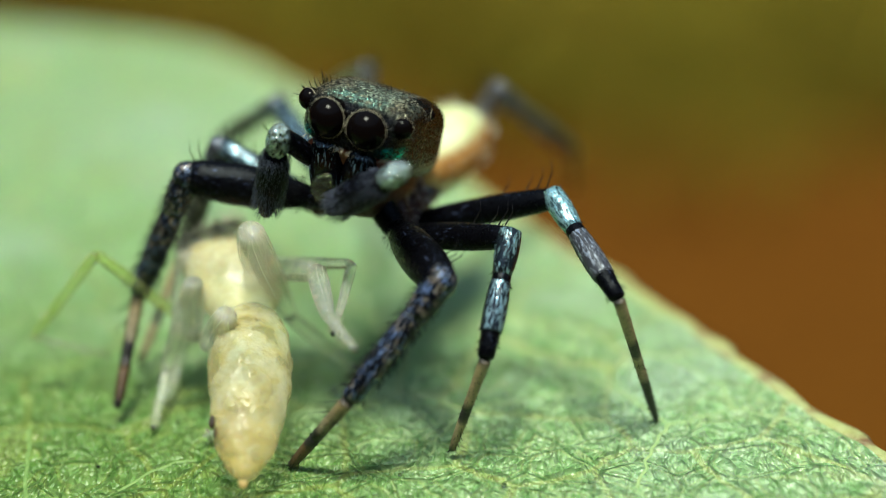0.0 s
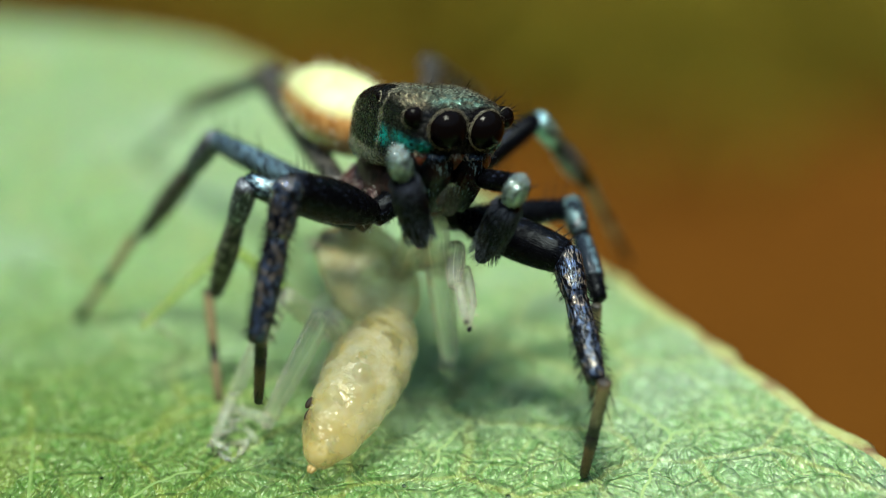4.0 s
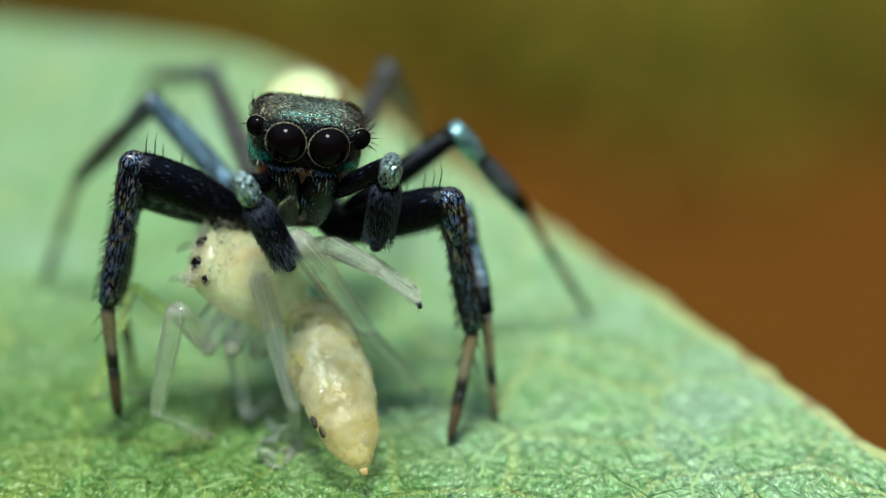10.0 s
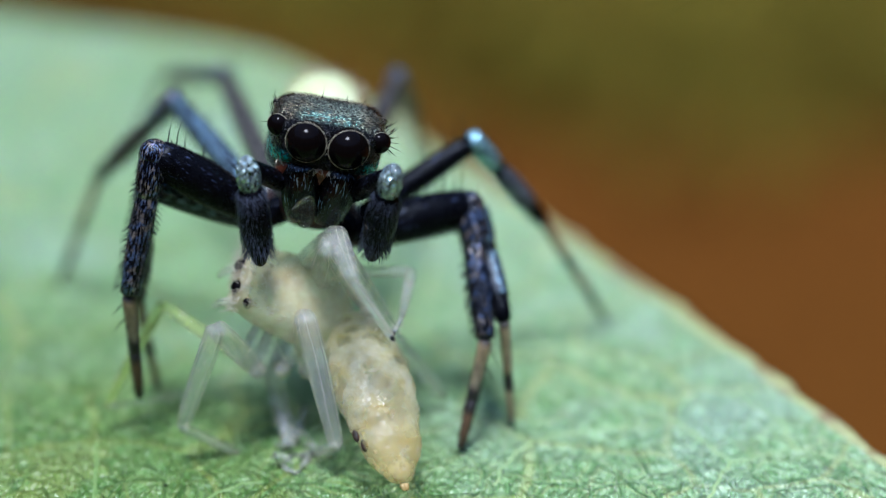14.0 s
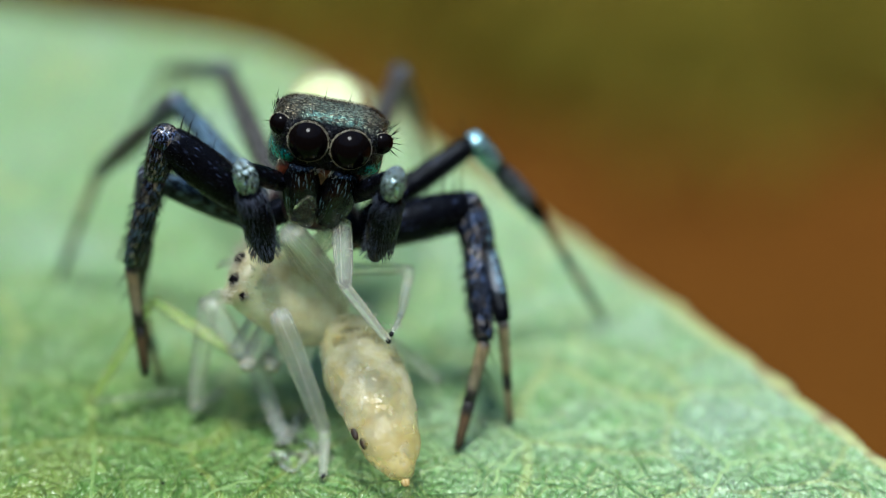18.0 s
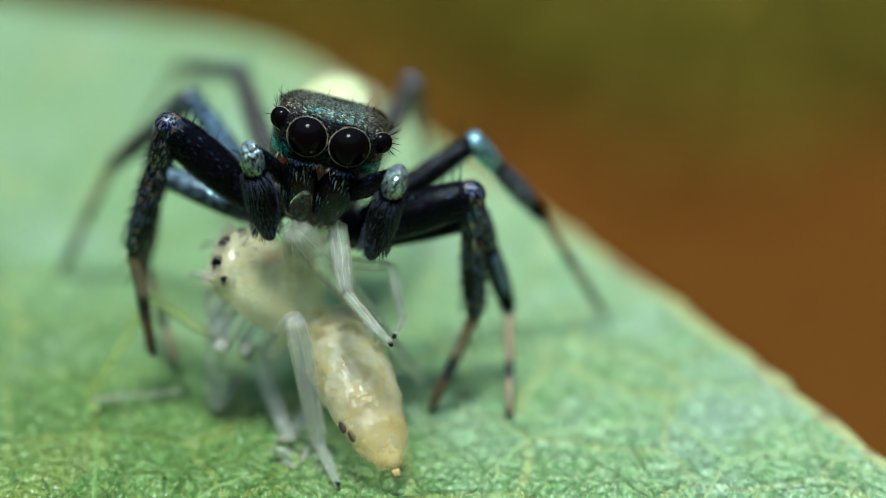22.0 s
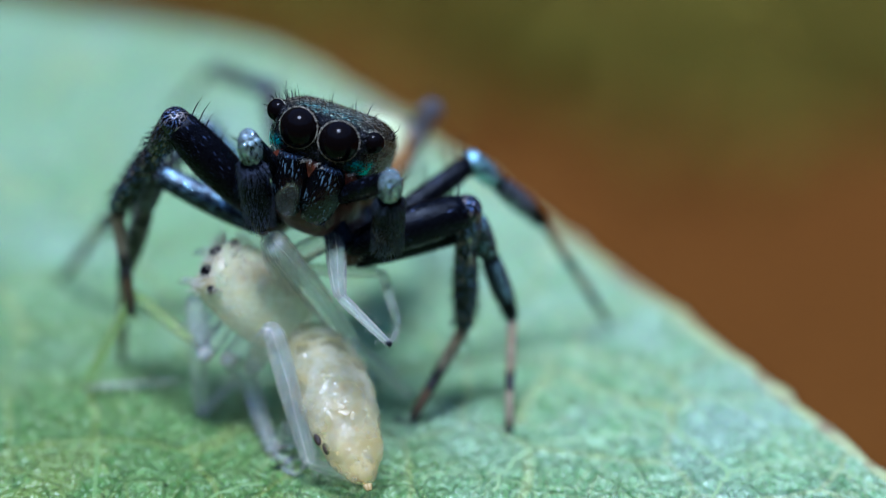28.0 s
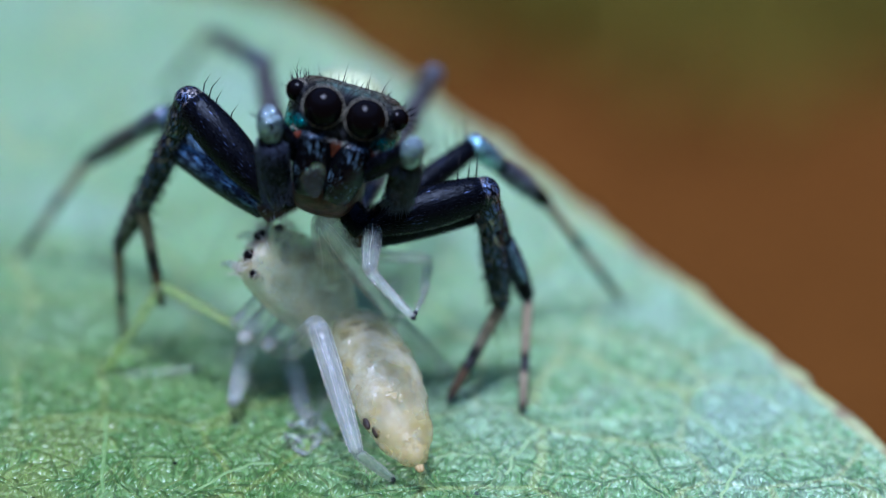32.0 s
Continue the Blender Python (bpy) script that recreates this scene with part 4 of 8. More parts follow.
def make_prey():
    prey = tagged(new("caught_spider"), "pale see-through yellowish spider, dead in the black spider's jaws", "spider")
    bm = loft(bmesh.new(), between(((-0.06, 0.30, 0.10, -0.22), (0.02, 0.44, 0.18, -0.34), (0.25, 0.54, 0.26, -0.45), (0.7, 0.64, 0.32, -0.52), (1.2, 0.62, 0.22, -0.55),
                                    (1.6, 0.42, 0.02, -0.48), (1.8, 0.18, -0.15, -0.35)), 5), 32, 2.3)
    shell = part("carapace", bm, PREY_SHELL, prey, "whitish see-through carapace")
    rnd = random.Random(4)
    bm = bmesh.new()
    for _ in range(230):
        x, y = rnd.uniform(-0.52, 0.52), rnd.uniform(-0.10, 1.0) * rnd.uniform(0.2, 1)
        z = 0.24 - 0.3 * x * x - (0.25 if y < 0.05 else 0)
        hair(bm, (x, y, z - 0.02), (x * 1.15, y - rnd.uniform(0.02, 0.15), z + rnd.uniform(0.04, 0.16)), 0.0055)
    furred(bm, PALE_HAIR, shell, "fine white hairs")
    bm = bmesh.new()
    for _ in range(160):
        x, z = rnd.uniform(-0.42, 0.42), rnd.uniform(-0.3, 0.16)
        hair(bm, (x, -0.02, z), (x * 1.3 + rnd.uniform(-0.1, 0.1), -rnd.uniform(0.08, 0.26), z + rnd.uniform(-0.04, 0.2)), 0.005)
    furred(bm, PALE_HAIR, shell, "fluffy yellowish face hairs")
    for x, y, z, r in ((-0.17, -0.04, 0.0, 0.11), (0.17, -0.04, 0.0, 0.11), (-0.40, 0.10, 0.09, 0.065), (0.40, 0.10, 0.09, 0.065)):
        eye = part("eye", ball(bmesh.new(), (x, y, z), (r, r, r)), EYE, prey, "small black eye")
        bm = bmesh.new()
        ring(bm, (x, y, z), r, 0.03, Vector((x * 1.2, -1 if y < 0.3 else 0.1, 0.3)).to_track_quat("Z", "Y").to_matrix().to_4x4())
        part("eye_ring", bm, PREY_BELLY, eye, "yellowish ring")
    for side in (-1, 1):
        bm = tube(bmesh.new(), swell(0.45, 0.13, 0.17, 0.09, 7), 12)
        jaw = part("chelicera", bm, PREY_SHELL, prey)
        jaw.matrix_basis = pose(side * 0.15 * MM, 0.06 * MM, -0.22 * MM, 186, 0, 0)
        bm = tube(bmesh.new(), swell(0.42, 0.05, 0.065, 0.04, 7), 10, bow=0.06)
        palp = part("palp", bm, PREY_LEG, prey, "pale glassy feeler")
        palp.matrix_basis = pose(side * 0.30 * MM, 0.02 * MM, -0.26 * MM, 150, 0, side * -15)
    bm = loft(bmesh.new(), between(((0.0, 0.10, 0.08, -0.12), (0.10, 0.36, 0.26, -0.28), (0.4, 0.56, 0.40, -0.40), (0.9, 0.66, 0.48, -0.46), (1.4, 0.63, 0.45, -0.44),
                                    (1.9, 0.53, 0.36, -0.38), (2.22, 0.42, 0.26, -0.32), (2.42, 0.27, 0.14, -0.24), (2.54, 0.15, 0.05, -0.16), (2.6, 0.06, -0.02, -0.10)), 9), 48, 2.1)
    for v in bm.verts:
        v.co += v.co.normalized() * (0.05 * noise.noise(v.co * 2.2) + 0.035 * noise.noise(v.co * 5.5))
        v.co.z += 0.014 * math.sin(v.co.y * 13) * (1 if v.co.z > 0 else 0)
        v.co.x *= 0.88 * (1 + 0.02 * math.sin(v.co.y * 15 + 1.0))
        v.co.z *= 0.9
        v.co.y *= 1.09
    belly = part("abdomen", bm, PREY_BELLY, prey, "yellowish see-through abdomen with orange end")
    belly.matrix_basis = pose(0, 1.68 * MM, -0.12 * MM)
    for x, y, z in ((0.47, 2.02, 0.05), (0.40, 2.2, 0.05)):
        ob = part("spot", ball(bmesh.new(), (x, y, z), (0.045, 0.10, 0.06)), SPOT, belly, "black spot")
    for side in (-1, 1):
        bm = tube(bmesh.new(), ((0, 0.045), (0.04, 0.040), (0.08, 0.03), (0.10, 0.010)), 10)
        spin = part("spinneret", bm, SPIN, belly, "pale spinneret")
        spin.matrix_basis = pose(side * 0.028 * MM, 2.86 * MM, -0.05 * MM, -90, 0, side * 8)
    return prey, belly


def prey_coxa(prey, hip):
    """The first piece of a leg, from the underside of the shell out to the hip."""
    start = Vector((hip.x * 0.35, hip.y + 0.05, min(hip.z, -0.3) * 0.6))
    way = hip - start
    root = part("coxa", tube(bmesh.new(), swell(way.length + 0.05, 0.10, 0.16, 0.13, 7, 0.7), 14), PREY_LEG, prey, "clear glassy leg root")
    root.matrix_basis = Matrix.Translation(start * MM) @ way.to_track_quat("Z", "Y").to_matrix().to_4x4()


def make_prey_leg(prey, lengths, green, k, seed):
    a, b, c = lengths
    skin = PREY_GREEN if green else PREY_MILK if k > 1.25 else PREY_LEG
    out = []
    for name, n, r0, r1, r2 in (("femur", a, 0.10, 0.17, 0.12), ("tibia", b, 0.125, 0.14, 0.085), ("metatarsus", c, 0.07, 0.065, 0.045)):
        bm = tube(bmesh.new(), swell(n, r0 * k, r1 * k, r2 * k, 9, 0.7), 16)
        m = skin if name != "metatarsus" else PREY_LEG
        ob = part(name, bm, m, prey, ("yellow-green" if green and name != "metatarsus" else "clear whitish") + " see-through leg piece")
        tagged(part("bright_rims", bright_rims(swell(n, r0 * k, r1 * k, r2 * k, 7, 0.7), 6, 0.0018 * k, seed), BRIGHT_RIM_GREEN if m is PREY_GREEN else BRIGHT_RIM, ob), kind="stuff")
        furred(fur(n, 0.10 * k, 26, 0.09, 0.005, lean=0.5, seed=seed), PALE_HAIR, ob)
        if name == "femur" and 1 < k < 1.5:
            part("trochanter", ball(bmesh.new(), (0, 0, -0.01), (0.125, 0.125, 0.12), u=18, v=12), PREY_ROOT, ob, "whitish rounded leg root")
        if name == "metatarsus":
            part("claw", ball(bmesh.new(), (0, 0, n), (0.035, 0.035, 0.045), u=10, v=8), BRISTLE, ob, "black claw tuft")
        out.append(ob)
    return out


make_ground()
make_weeds()
make_dark_ring()
leaf = make_leaf()
main_veins(leaf)
make_specks()
make_silk()
spider, abdomen = make_spider()
prey, prey_abdomen = make_prey()

# hip of each leg on its body, and the lengths of its three bending pieces
SPIDER_LEGS = {
    "right_front": ((0.64, 0.78, -1.58), (1.807, 2.029, 1.62), "front"),
    "right_second": ((0.72, 1.15, -1.8), (1.889, 1.744, 1.677), "side"),
    "right_third": ((0.62, 1.65, -1.78), (2.24, 1.938, 2.449), "third"),
    "right_hind": ((0.5, 2.05, -1.68), (3.983, 2.217, 2.679), "hind"),
    "left_front": ((-0.64, 0.78, -1.54), (1.829, 2.057, 1.689), "front"),
    "left_second": ((-0.72, 1.15, -1.8), (1.728, 2.162, 1.749), "pale"),
    "left_third": ((-0.62, 1.65, -1.78), (2.759, 2.407, 2.495), "pale"),
    "left_hind": ((-0.5, 2.05, -1.68), (4.334, 3.213, 3.329), "hind"),
}
PREY_LEGS = {
    "far_green": ((0.86, 0.5, -0.78), (1.574, 1.776, 1.478), True, 0.66),
    "near_first": ((0.94, 0.67, -0.76), (1.148, 1.708, 1.01), False, 1.15),
    "near_second": ((0.84, 1.02, -0.72), (1.113, 1.714, 0.967), False, 1.15),
    "near_third": ((0.74, 1.38, -0.68), (1.382, 1.95, 0.771), False, 1.26),
    "over_back": ((-0.3, 1.2, 0), (1.437, 2.283, 1.542), False, 1.6),
    "by_jaws": ((-0.45, 0.8, -0.35), (1.632, 1.144, 0.953), False, 1.15),
    "thin_far": ((-0.4, 0.5, -0.35), (2.034, 1.077, 0.498), False, 0.6),
}
for hip, *_ in PREY_LEGS.values():
    prey_coxa(prey, Vector(hip))
PALP_REACH = (0.97, 1.22)
PALP_ROOTS = {"palp_a": (-0.44, 0.22, -0.80), "palp_b": (0.44, 0.22, -0.80)}
legs = {k: make_leg(spider, hip, n, style, 31 + 7 * i) for i, (k, (hip, n, style)) in enumerate(SPIDER_LEGS.items())}
palps = {k: make_palp(spider, i) for i, k in enumerate(PALP_ROOTS)}
prey_legs = {k: make_prey_leg(prey, n, green, wide, 90 + i) for i, (k, (hip, n, green, wide)) in enumerate(PREY_LEGS.items())}


def bone(a, b, side):
    """The pose of a piece that runs along its z from a to b, its x along side."""
    z = (b - a).normalized()
    x = (side - z * side.dot(z)).normalized()
    y = z.cross(x)
    return Matrix.Translation(a * MM) @ Matrix((x, y, z)).transposed().to_4x4()


def body_rows(rows):
    return [(t, pose(x * MM, y * MM, z * MM, a, b, c)) for t, x, y, z, a, b, c in rows]


def bend(pieces, body, hip, lengths, rows):
    """Keys a leg's pieces in its body's space. rows: seconds, then knee, ankle and tip in the world."""
    keyed = [[] for _ in pieces]
    for (t, m), (_, *p) in zip(body, rows):
        inv = m.inverted()
        pts = [Vector(hip)] + [(inv @ (Vector(p[i:i + 3]) * MM)) / MM for i in range(0, len(p), 3)]
        side = (pts[1] - pts[0]).cross(pts[2] - pts[1])
        flat = (pts[1] - pts[0]).cross(Vector((0, 0, 1)))
        if side.dot(flat) < 0:
            side = -side
        side = side.normalized() + 1.2 * flat.normalized()
        start = pts[0]
        for k, n in enumerate(lengths):
            way = (pts[k + 1] - start).normalized()
            end = start + way * n
            keyed[k].append((t, bone(start, end, side)))
            start = end
    for piece, poses in zip(pieces, keyed):
        walk(piece, poses)


def sway(belly, body, rows):
    """Keys the caught spider's abdomen in its body's space, hinged at the waist. rows: seconds and the tail's place in the world."""
    poses = []
    for (t, m), (_, *p) in zip(body, rows):
        inv = m.inverted()
        waist = Vector((0, 1.70, -0.12))
        y = ((inv @ (Vector(p) * MM)) / MM - waist).normalized()
        up = (inv.to_3x3() @ Vector((0.25, -0.7, 1.0))).normalized()
        z = (up - y * up.dot(y)).normalized()
        poses.append((t, Matrix.Translation(waist * MM) @ Matrix((y.cross(z), y, z)).transposed().to_4x4()))
    walk(belly, poses)


def motions():
    rows = body_rows((
        (0, -0.21, -1.37, 4.52, -7.93, 10.29, -24.06),
        (1, -0.12, -1.33, 4.63, -9.05, 8.86, -24.25),
        (1.7, -0.12, -1.33, 4.63, -9.05, 8.86, -24.25),
        (2, -0.4, -1.35, 4.11, 7.04, 12.65, -23.48),
        (3, -0.33, -1.34, 4.1, 6.09, 10.32, -26.78),
        (3.1, 0.08, -1.31, 3.98, 6.33, 12.29, -14.19),
        (3.2, 0.51, -1.37, 3.89, 7.69, 14.77, 0.34),
        (3.3, 0.74, -1.38, 3.91, 6.81, 16.05, 12.68),
        (3.4, 0.96, -1.39, 3.92, 5.3, 14.75, 19.3),
        (3.5, 1.63, -1.4, 4.46, 0.14, 14.68, 30.08),
        (4.4, 0.67, -1.35, 4.59, -1.7, 12.25, 21.35),
        (5.5, -0.52, -1.33, 4.76, -5.48, 5.84, 4.3),
        (6, -0.7, -1.33, 4.76, -5, 7.7, 6.16),
        (7, -0.72, -1.34, 4.69, -3.96, 13.24, 11.19),
        (8, -0.75, -1.35, 4.66, -3.1, 12.95, 9.94),
        (9, -1.04, -1.33, 4.57, -1.72, 12.38, 9.87),
        (9.1, -1.09, -1.32, 4.58, -1.78, 11.82, 8.35),
        (9.3, -1.2, -1.31, 4.58, -1.93, 10.52, 4.99),
        (10, -1.58, -1.33, 4.59, -1.99, 9.52, 2.07),
        (11, -1.56, -1.33, 4.61, -2.4, 11.28, 1.4),
        (12, -1.58, -1.32, 4.61, -2.23, 11.64, 1.41),
        (13, -1.61, -1.33, 4.65, -2.91, 11.06, 0.31),
        (14, -1.61, -1.33, 4.66, -2.87, 11.35, 1.19),
        (17, -1.6, -1.32, 4.64, -3.83, 10.96, 1.01),
        (18, -1.58, -1.33, 4.64, -4.16, 11.47, 0.44),
        (19, -1.56, -1.33, 4.64, -4.38, 11.33, -1.15),
        (19.7, -1.57, -1.33, 4.7, -5.03, 13.07, -1.86),
        (19.9, -1.58, -1.33, 4.71, -5.22, 13.53, -2.07),
        (21, -1.61, -1.33, 4.71, -5.44, 12.89, -3.22),
        (22, -1.62, -1.32, 4.66, -5.71, 13.46, -2.56),
        (23, -1.6, -1.32, 4.66, -5.86, 13.6, -2.29),
        (24, -1.6, -1.31, 4.64, -6.15, 13.9, -1.85),
        (25, -1.6, -1.32, 4.63, -6.09, 14.53, -1.08),
        (28, -1.77, -1.35, 4.87, -16.18, 12.34, -15.46),
        (28.6, -1.75, -1.35, 4.86, -16.47, 12.01, -14.26),
        (28.8, -1.74, -1.34, 4.85, -14.07, 13.4, -10.78),
        (30, -1.68, -1.34, 4.83, -15.66, 12.58, -8.42),
        (31, -1.67, -1.35, 4.85, -16.4, 12.91, -7.14),
        (32, -1.67, -1.37, 4.86, -18.46, 13.44, -4.82),
    ))
    walk(spider, rows)
    level = []
    for t, m in rows:
        back = m.to_3x3() @ Vector((0, 1, 0))
        waist = m @ (Vector((0, 2.15, -0.88)) * MM)
        waist.z = min(waist.z, 3.68 * MM) - 1.55 * MM * max(0.0, back.x)
        flat = Matrix.Translation(waist) @ Matrix.Rotation(math.atan2(-back.x, back.y), 4, "Z") @ pose(0, 1.35 * MM, 0, -3)
        level.append((t, m.inverted() @ flat))
    walk(abdomen, level)
    bend(legs["right_front"], rows, *SPIDER_LEGS["right_front"][:2], (
        (0, 0.95, -2.69, 2.7, -0.35, -3.39, 1.3, -1.21, -2.88, 0.03),
        (1, 0.88, -2.75, 2.69, -0.39, -3.51, 1.31, -1.14, -2.75, 0.08),
        (1.7, 0.88, -2.75, 2.69, -0.39, -3.51, 1.31, -1.14, -2.75, 0.08),
        (2, 0.94, -2.26, 2.4, 0.21, -3.82, 1.32, -0.68, -3.49, 0.01),
        (3, 1.02, -2.36, 2.47, 0.22, -3.83, 1.32, -0.66, -3.43, 0.03),
        (3.1, 1.54, -2.01, 2.24, 1.14, -3.82, 1.42, 0.4, -3.38, 0.05),
        (3.2, 2.3, -0.37, 1.39, 2.03, -1.99, 0.2, 1.53, -3.52, 0.06),
        (3.3, 2.43, -0.68, 1.76, 2.73, -2.26, 0.53, 2.41, -3.78, 0.06),
        (3.4, 2.46, -1.32, 2.16, 3.3, -2.95, 1.29, 3.26, -4.04, 0.08),
        (3.5, 2.88, -1.53, 2.23, 3.28, -3.38, 1.49, 3.2, -3.44, -0.13),
        (4.4, 2.23, -1.48, 2.84, 2.48, -3.09, 1.63, 2.19, -2.92, 0.05),
        (5.5, 1.5, -1.39, 3.49, 1.56, -1.67, 1.48, 0.91, -1.91, 0.02),
        (6, 1.34, -1.14, 3.42, 1.53, -1.6, 1.45, 0.83, -1.91, 0.02),
        (7, 1.12, -0.99, 3.35, 1.41, -1.65, 1.45, 0.75, -1.99, 0.01),
        (8, 1.1, -1.02, 3.36, 1.41, -1.72, 1.48, 0.74, -2.07, 0.05),
        (9, 0.82, -0.97, 3.31, 1.18, -1.76, 1.48, 0.61, -2.18, 0.02),
        (9.1, 0.78, -0.97, 3.4, 1.01, -1.74, 1.54, 0.53, -2.04, 0.02),
        (9.3, 0.53, -1.34, 3.61, 0.69, -1.23, 1.59, 0.33, -1.74, 0.09),
        (10, 0.36, -1.12, 3.55, 0.67, -1.19, 1.54, 0.33, -1.75, 0.06),
        (11, 0.42, -0.87, 3.5, 0.61, -1.1, 1.49, 0.25, -1.73, 0.05),
        (12, 0.44, -0.32, 3.31, 0.62, -1.18, 1.49, 0.26, -1.77, 0.02),
        (13, 0.39, -0.01, 3.13, 0.6, -1.23, 1.52, 0.25, -1.77, 0.03),
        (14, 0.35, 0.06, 3.09, 0.59, -1.25, 1.57, 0.24, -1.76, 0.07),
        (17, 0.36, 0.08, 3.05, 0.59, -1.24, 1.53, 0.21, -1.73, 0.03),
        (18, 0.35, 0.1, 3.04, 0.59, -1.21, 1.51, 0.22, -1.72, 0.02),
        (19, 0.4, 0.05, 3.09, 0.62, -1.18, 1.49, 0.23, -1.71, 0.01),
        (19.7, 0.37, -0.03, 3.14, 0.64, -1.17, 1.48, 0.25, -1.74, 0.02),
        (19.9, 0.38, -0.5, 3.52, 0.44, -0.33, 1.5, -0.2, -0.67, 0.05),
        (21, 0.38, -0.49, 3.51, 0.43, -0.3, 1.49, -0.22, -0.66, 0.05),
        (22, 0.34, -0.61, 3.51, 0.45, -0.42, 1.49, -0.19, -0.78, 0.05),
        (23, 0.36, -0.57, 3.49, 0.46, -0.41, 1.47, -0.23, -0.77, 0.05),
        (24, 0.34, -0.63, 3.48, 0.47, -0.42, 1.46, -0.22, -0.79, 0.05),
        (25, 0.32, -0.67, 3.47, 0.49, -0.41, 1.46, -0.2, -0.8, 0.04),
        (28, 0.25, -0.62, 3.42, 0.27, -0.38, 1.41, -0.49, -0.82, 0.04),
        (28.6, 0.27, -0.66, 3.44, 0.26, -0.39, 1.43, -0.47, -0.8, 0.04),
        (28.8, 0.29, -0.8, 3.45, 0.5, -0.45, 1.46, -0.21, -0.81, 0.05),
        (30, 0.32, -0.73, 3.45, 0.53, -0.44, 1.45, -0.18, -0.83, 0.05),
        (31, 0.32, -0.75, 3.43, 0.55, -0.44, 1.44, -0.16, -0.86, 0.04),
        (32, 0.26, -0.67, 3.39, 0.6, -0.35, 1.41, -0.12, -0.82, 0.04),
    ))
    bend(legs["right_second"], rows, *SPIDER_LEGS["right_second"][:2], (
        (0, 1.9, -1.87, 2.94, 1.51, -2.98, 1.65, 1.02, -2.67, 0.08),
        (1, 1.94, -2, 2.96, 1.46, -3.02, 1.63, 1.01, -2.63, 0.06),
        (1.7, 1.94, -2, 2.96, 1.46, -3.02, 1.63, 1.01, -2.63, 0.06),
        (2, 1.87, -1.46, 2.62, 1.56, -2.84, 1.61, 0.95, -2.56, 0.07),
        (3, 1.99, -1.59, 2.71, 1.56, -2.85, 1.58, 0.98, -2.48, 0.05),
        (3.1, 2.38, -0.92, 2.68, 2.33, -2.34, 1.66, 2.19, -1.94, 0.03),
        (3.2, 2.63, -0.07, 2.49, 3.15, -1.53, 1.69, 3.45, -1.33, 0.05),
        (3.3, 2.52, -0.01, 2.52, 3.12, -1.43, 1.71, 3.34, -1.28, 0.05),
        (3.4, 2.6, 0.07, 2.6, 3.07, -1.37, 1.74, 3.22, -1.24, 0.07),
        (3.5, 3.09, 0.16, 2.43, 3.22, -1.43, 1.72, 3.22, -1.23, 0.05),
        (4.4, 2.38, 0.31, 2.58, 2.72, -1.14, 1.68, 2.68, -0.98, 0.01),
        (5.5, 1.73, 0.25, 2.81, 2.13, 0.53, 1.14, 2, -0.73, 0.04),
        (6, 1.48, 0.18, 2.8, 1.96, 0.59, 1.18, 1.94, -0.66, 0.06),
        (7, 1.19, 0.13, 2.74, 1.86, 0.57, 1.19, 1.88, -0.65, 0.04),
        (8, 1.21, 0.04, 2.75, 1.84, 0.58, 1.22, 1.87, -0.64, 0.06),
        (9, 0.94, 0.1, 2.75, 1.7, 0.52, 1.24, 1.86, -0.67, 0.06),
        (9.1, 0.93, 0.15, 2.76, 1.46, 0.49, 1.14, 1.57, -0.78, 0.04),
        (9.3, 0.74, 0.69, 2.56, 0.93, -0.81, 1.71, 1, -1.19, 0.07),
        (10, 0.56, 0.42, 2.7, 0.87, -0.98, 1.71, 0.99, -1.03, 0.04),
        (11, 0.55, 0.35, 2.76, 0.89, -1, 1.7, 0.99, -0.99, 0.03),
        (12, 0.53, 0.32, 2.79, 0.88, -1, 1.7, 0.99, -1, 0.03),
        (13, 0.53, 0.31, 2.8, 0.86, -1.02, 1.72, 0.99, -0.99, 0.05),
        (14, 0.51, 0.31, 2.82, 0.86, -1.01, 1.74, 0.99, -1.02, 0.07),
        (17, 0.51, 0.34, 2.77, 0.88, -1, 1.72, 0.99, -0.98, 0.04),
        (18, 0.5, 0.37, 2.76, 0.86, -0.98, 1.71, 0.99, -0.96, 0.03),
        (19, 0.55, 0.37, 2.77, 0.87, -0.97, 1.7, 1, -0.93, 0.03),
        (19.7, 0.5, 0.31, 2.82, 0.91, -0.97, 1.71, 1, -0.96, 0.03),
        (19.9, 0.52, 0.17, 2.76, 0.93, 0.47, 1.09, 0.97, -0.84, 0.04),
        (21, 0.53, 0.13, 2.88, 1.02, 0.35, 1.22, 0.99, -0.84, 0.04),
        (22, 0.5, 0.11, 2.82, 0.98, 0.35, 1.15, 0.98, -0.91, 0.05),
        (23, 0.51, 0.12, 2.83, 0.96, 0.33, 1.15, 0.96, -0.93, 0.05),
        (24, 0.49, 0.14, 2.81, 0.95, 0.33, 1.13, 0.96, -0.95, 0.05),
        (25, 0.45, 0.16, 2.78, 0.97, 0.33, 1.12, 0.97, -0.96, 0.05),
        (28, 0.43, -0.27, 3.01, 0.98, -0, 1.37, 0.95, -1.01, 0.05),
        (28.6, 0.45, -0.31, 3.06, 1.01, -0.01, 1.44, 0.95, -0.92, 0.04),
        (28.8, 0.44, -0.27, 2.92, 1, 0.13, 1.32, 0.96, -0.95, 0.04),
        (30, 0.46, -0.25, 2.97, 1.01, 0.13, 1.36, 0.97, -0.91, 0.04),
        (31, 0.48, -0.39, 2.94, 0.97, 0.07, 1.33, 0.94, -1, 0.04),
        (32, 0.37, -0.29, 2.96, 0.99, 0.01, 1.36, 0.96, -1.02, 0.05),
    ))
